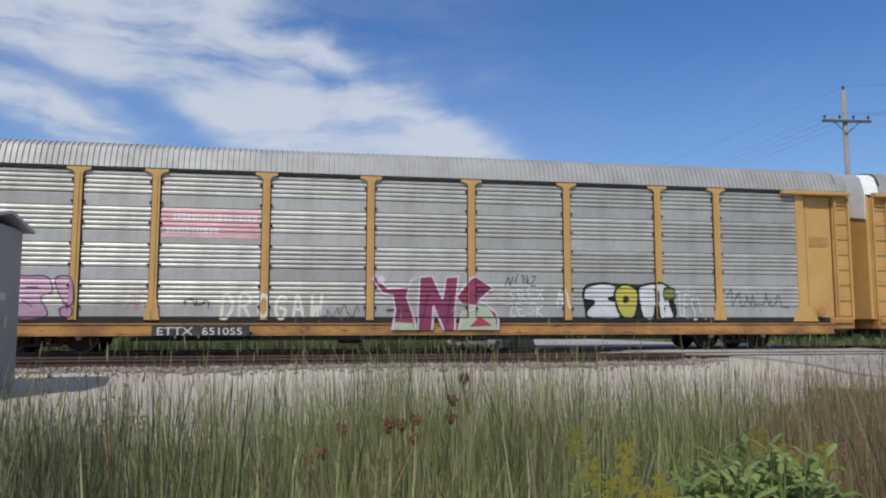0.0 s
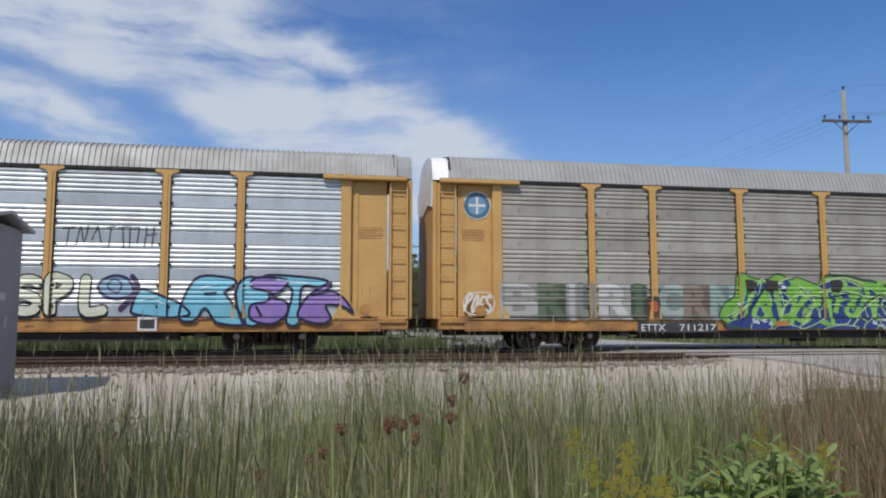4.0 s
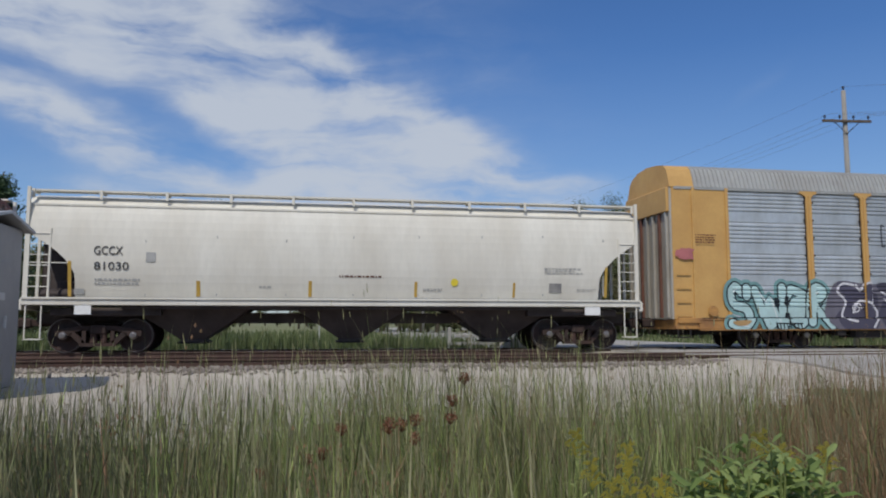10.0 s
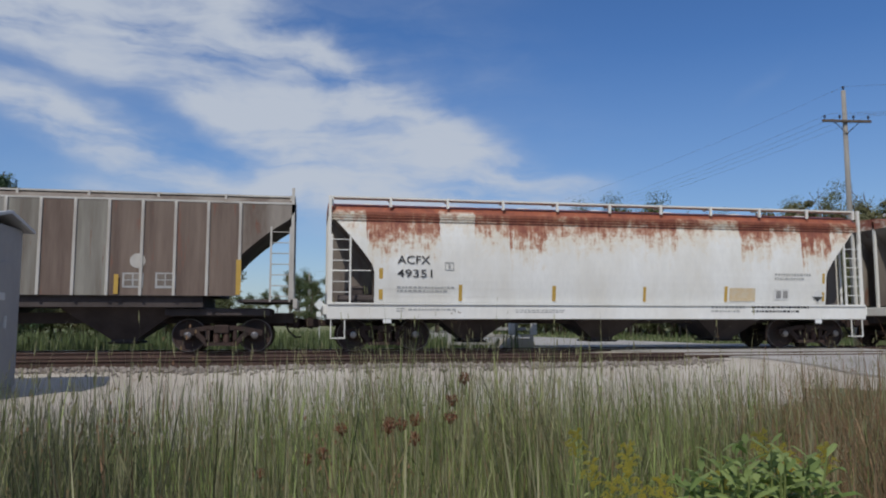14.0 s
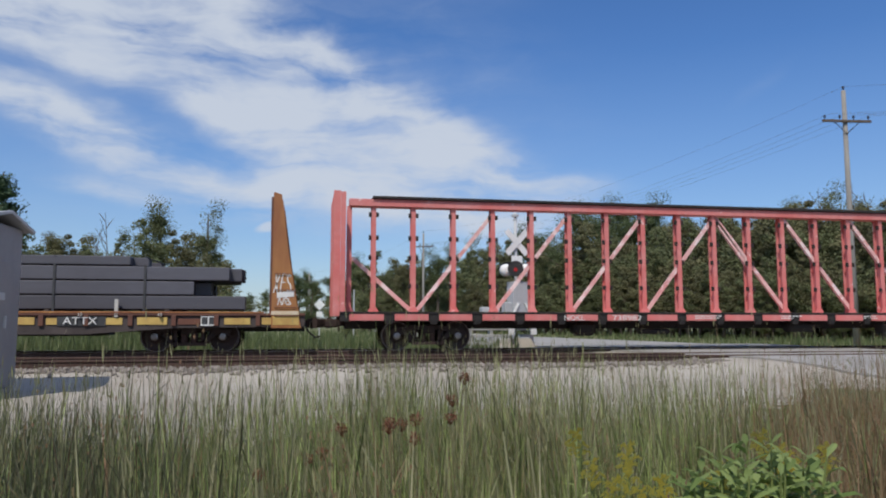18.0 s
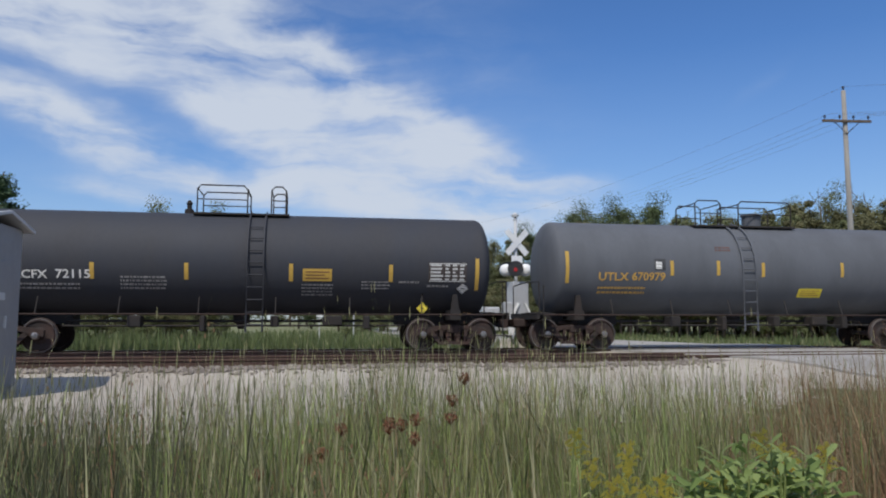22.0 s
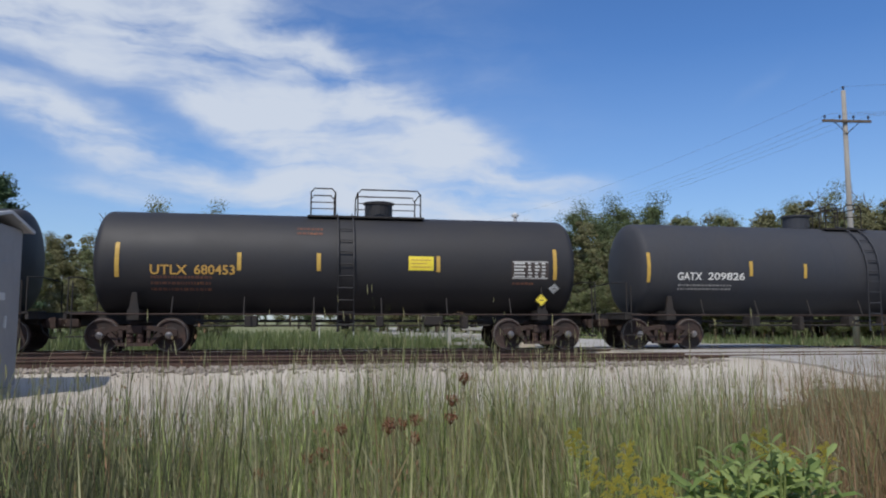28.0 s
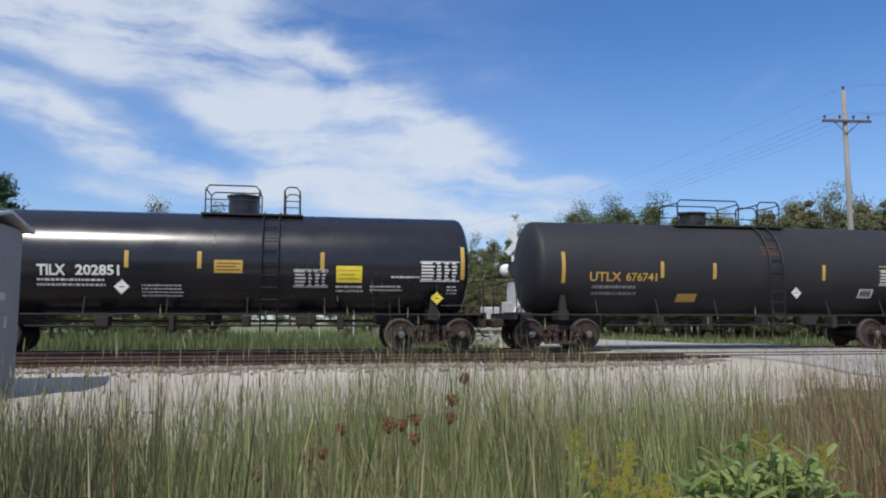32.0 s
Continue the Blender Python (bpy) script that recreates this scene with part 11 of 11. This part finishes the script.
def tank_marks(car, zc, r, strips, wide=0.11):
    for x, z0, z1 in strips:
        part("reflective_strip", curved_strip(zc, r, x - wide / 2, x + wide / 2, z0, z1), "reflector", car)


def diamond(car, x, z, size, zc, r, material, inner="text_black"):
    s = Shape().plate([(-size, 0), (0, size), (size, 0), (0, -size)], -0.004, 0.004)
    if z < zc - 0.5 * r:                 # on a bracket below the shell
        d = part("placard", s, material, car, at=pose(x, -1.36, z))
        part("placard_bracket", Shape().box(-0.02, 0.02, 0.004, 0.02, -size, size + 0.25).box(-0.02, 0.02, 0.004, 0.5, size + 0.2, size + 0.25), "dark", d)
    else:
        d = on_tank(car, s, zc, r, z, x, material, "placard")
    part("placard_print", Shape().box(-size * 0.36, size * 0.36, -0.009, -0.005, -size * 0.08, size * 0.08), inner, d)
    k = size * 0.84
    rim = Shape()
    for (a, b), (c, e) in zip(((-k, 0), (0, k), (k, 0), (0, -k)), ((0, k), (k, 0), (0, -k), (-k, 0))):
        rim.beam((a, -0.007, b), (c, -0.007, e), 0.008, 0.003)
    part("placard_border", rim, inner, d)
    part("placard_symbol", Shape().plate([(-size * 0.10, size * 0.3), (0, size * 0.52), (size * 0.10, size * 0.3)], -0.009, -0.005), inner, d)


def tank_print(car, x0, x1, z0, z1, rows, material, zc, r, seed=1):
    rng = random.Random(seed + int(x0 * 31))
    dz = (z1 - z0) / rows
    s = Shape()
    if rows >= 5 and x1 - x0 > 0.9:
        # data block: ruled frame, lines of text in its first part and three columns of figures
        def strip(a, b, c, e):
            k = curved_strip(zc, r, a, b, c, e, 0.007, 1)
            s.add(k.v, k.f)
        for z in (z0, z1):
            strip(x0, x1, z - 0.012, z + 0.012)
        cols = [x0, x0 + (x1 - x0) * 0.40, x0 + (x1 - x0) * 0.60, x0 + (x1 - x0) * 0.80, x1]
        for x in cols:
            strip(x - 0.010, x + 0.010, z0, z1)
        for i in range(rows):
            zt = z1 - dz * i - dz * 0.2
            for a, b in zip(cols, cols[1:]):
                strip(a + 0.03, b - rng.uniform(0.03, 0.10), zt - dz * 0.55, zt)
        part("stencil", s, material, car)["kind"] = "stuff"
        return
    for i in range(rows):
        zt = z1 - dz * i
        x = x0
        while x < x1 - 0.03:
            w = min(rng.uniform(0.03, 0.13), x1 - x)
            k = curved_strip(zc, r, x, x + w, zt - dz * 0.46, zt, 0.006, 1)
            s.add(k.v, k.f)
            x += w + 0.028
    part("stencil", s, material, car)["kind"] = "stuff"


def tank_panel(car, x0, x1, z0, z1, material, zc, r, name="sign_panel", label=""):
    p = part(name, curved_strip(zc, r, x0, x1, z0, z1, 0.005, 4), material, car, label)
    if material in ("yellow_sign", "reflector"):
        for k in range(3):
            z = z1 - (z1 - z0) * (0.26 + 0.25 * k)
            part("panel_print", curved_strip(zc, r, x0 + 0.07, x1 - 0.07 - 0.12 * (k % 2), z - 0.014, z + 0.014, 0.010, 1), "text_gold" if material == "yellow_sign" else "rust", p)
    return p


# ---- the train, from its leading car back ----
def build_train():
    autorack(92.65, "yellow and galvanised steel autorack car", "galv")
    a1 = autorack(64.05, "galvanised autorack with yellow posts and spray lettering", "galv_dull", low_sill=True)
    a2 = autorack(35.45, "dull galvanised autorack with green and blue graffiti", "galv_dirty")
    a3 = autorack(6.85, "galvanised autorack with green block graffiti", "galv")
    a4 = autorack(-21.75, "galvanised autorack with yellow ends and blue graffiti", "galv", boxed_end=True)
    mark_autoracks(a1, a2, a3, a4)
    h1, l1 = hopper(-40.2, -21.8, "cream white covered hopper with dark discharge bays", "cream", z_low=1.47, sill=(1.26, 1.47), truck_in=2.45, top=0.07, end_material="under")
    h2, l2 = hopper(-57.2, -40.2, "white curved-side covered hopper with patches of rust", "rust_few", "white", chord="rust_few", z_low=1.36, sill=(0.90, 1.36), bays=3, bay_step=4.1, bay_half=1.7, bulge=0.12, top=0.12, slope=(2.3, 3.9), slope_x=1.38, bow=1.2, end_material="hopper_grey")
    h3, l3 = hopper(-75.4, -57.2, "white covered hopper with heavy rust along its top", "rust_many", "white", chord="rust_many", z_low=1.36, sill=(0.90, 1.36), bays=3, bay_step=4.1, bay_half=1.7, bulge=0.12, truck_in=2.3, top=0.12, slope=(2.3, 3.9), slope_x=1.3, bow=1.2, end_material="hopper_grey")
    h4, l4 = hopper(-93.9, -75.4, "soot-stained grey ribbed covered hopper", "hopper_grey", "hopper_rib", z_low=1.52, z_top=4.1, flat=True, bulge=0, top=0.08,
                    slope=(1.6, 3.75), slope_x=2.0, e=0.28, end_material="under", steps=False)
    hopper_ribs(h4, [2.37 + 0.847 * k for k in range(18)], 1.52, 4.08)
    for car, ln in ((h2, l2), (h3, l3)):
        for z in (3.72, 3.80, 3.88):
            part("side_bead", Shape().box(0.7, ln - 0.7, NEAR + 0.035, NEAR + 0.08, z - 0.014, z + 0.014), "rust_few" if car == h2 else "rust_many", car)
    mark_hoppers(h1, h2, h3, h4)
    centrebeam(-117.9, -93.9)
    f1, lf = bulkhead_flat(-140.05, -117.9)
    steel_load(-140.05, lf)
    mark_tanks(tanks())


def tanks():
    def tank(left, right, label, paint_name, x1, dome, rails, ladder_x, truck_in=1.95, x0=0.88, **more):
        return tank_car(left, right, label, paint_name, x0, x1, dome, rails, ladder_x, truck_in=truck_in, **more)[0]
    return [
        tank(-155.1, -140.0, "matt slate-grey tank car with gold lettering", "grey_tank", 14.3, 8.36, [(5.99, 6.88), (7.51, 9.39)], 7.25, 1.75, dome_r=0.3, dome_h=0.42),
        tank(-171.25, -155.1, "weathered charcoal tank car with white lettering", "charcoal", 15.35, None, [(6.82, 8.21), (8.88, 9.29)], 8.53, 2.0, valve=6.52),
        tank(-187.2, -171.25, "charcoal tank car with tall top fittings", "charcoal", 15.1, 8.29, [(5.97, 7.37), (8.03, 8.97)], 7.8, valve=9.72, dome_r=0.22, dome_h=0.36),
        tank(-202.2, -187.2, "charcoal grey tank car with a cream dome", "charcoal", 14.2, 7.27, [(6.39, 7.86), (8.59, 8.99)], 8.27, dome_mat="cream", dome_h=0.5),
        tank(-217.2, -202.2, "charcoal grey tank car with orange reflective strips", "charcoal", 14.2, 7.29, [(7.95, 8.4), (8.66, 9.28)], 8.87, dome_h=0.42),
        tank(-232.83, -217.2, "matt black tank car with gold lettering", "black", 14.72, 8.78, [(6.75, 7.46), (8.11, 9.98)], 7.75, 2.12, dome_h=0.46),
        tank(-248.03, -232.83, "matt black tank car with gold lettering", "black", 14.4, 8.78, [(6.5, 7.55), (8.0, 9.98)], 7.75, dome_h=0.46),
        tank(-263.58, -248.03, "matt black tank car with a white placard", "black", 14.75, 6.92, [(6.07, 8.2), (8.88, 9.66)], 8.88, x0=1.0, dome_h=0.42),
        tank(-279.93, -263.58, "glossy black tank car with white lettering", "gloss_black", 15.6, 8.93, [(7.93, 9.42), (10.13, 10.57)], 9.8, dome_h=0.55, dome_r=0.43),
    ]


build_train()


# ---- what moves ----
def motions():
    for car, left in CARS:
        walk(car, [(t, pose(left + run(t), TRACK_Y, 0)) for t in (0.0, 12.0, 24.5, 25.5, 27.5, 28.5, 32.0)])
    for w, sx, u, r in WHEELSETS:
        # wheels roll while they pass the camera's stretch of line
        t0, t1 = (7.0 + (-16.0 - u) / SPEED), (7.0 + (28.0 - u) / SPEED)
        t0, t1 = max(0.0, t0), min(32.0, t1)
        if t1 <= t0:
            walk(w, [(0.0, pose(sx, 0, r)), (32.0, pose(sx, 0, r))])
            continue
        k0, k1 = int(t0 * 30), int(t1 * 30)
        rows = [(0.0, pose(sx, 0, r))] if k0 > 0 else []
        for k in range(k0, k1 + 1):
            rows.append((k / 30, pose(sx, 0, r, 0, math.degrees((k - k0) / 30 * SPEED / r) % 360, 0)))
        if k1 < 960:
            rows.append((32.0, pose(sx, 0, r, 0, math.degrees((k1 - k0) / 30 * SPEED / r) % 360, 0)))
        walk(w, rows)

    # grass rocks in the wind
    for ob, (x, y, z), ph in WIND:
        rows = []
        for k in range(41):
            t = k * 0.8
            sway = 1.6 * math.sin(t * 1.9 + ph + x * 0.8) + 0.9 * math.sin(t * 3.3 + ph * 2.0) + 1.2
            rows.append((t, pose(x, y, z, 0.5 * math.sin(t * 2.3 + ph), sway, 0)))
        walk(ob, rows)


motions()
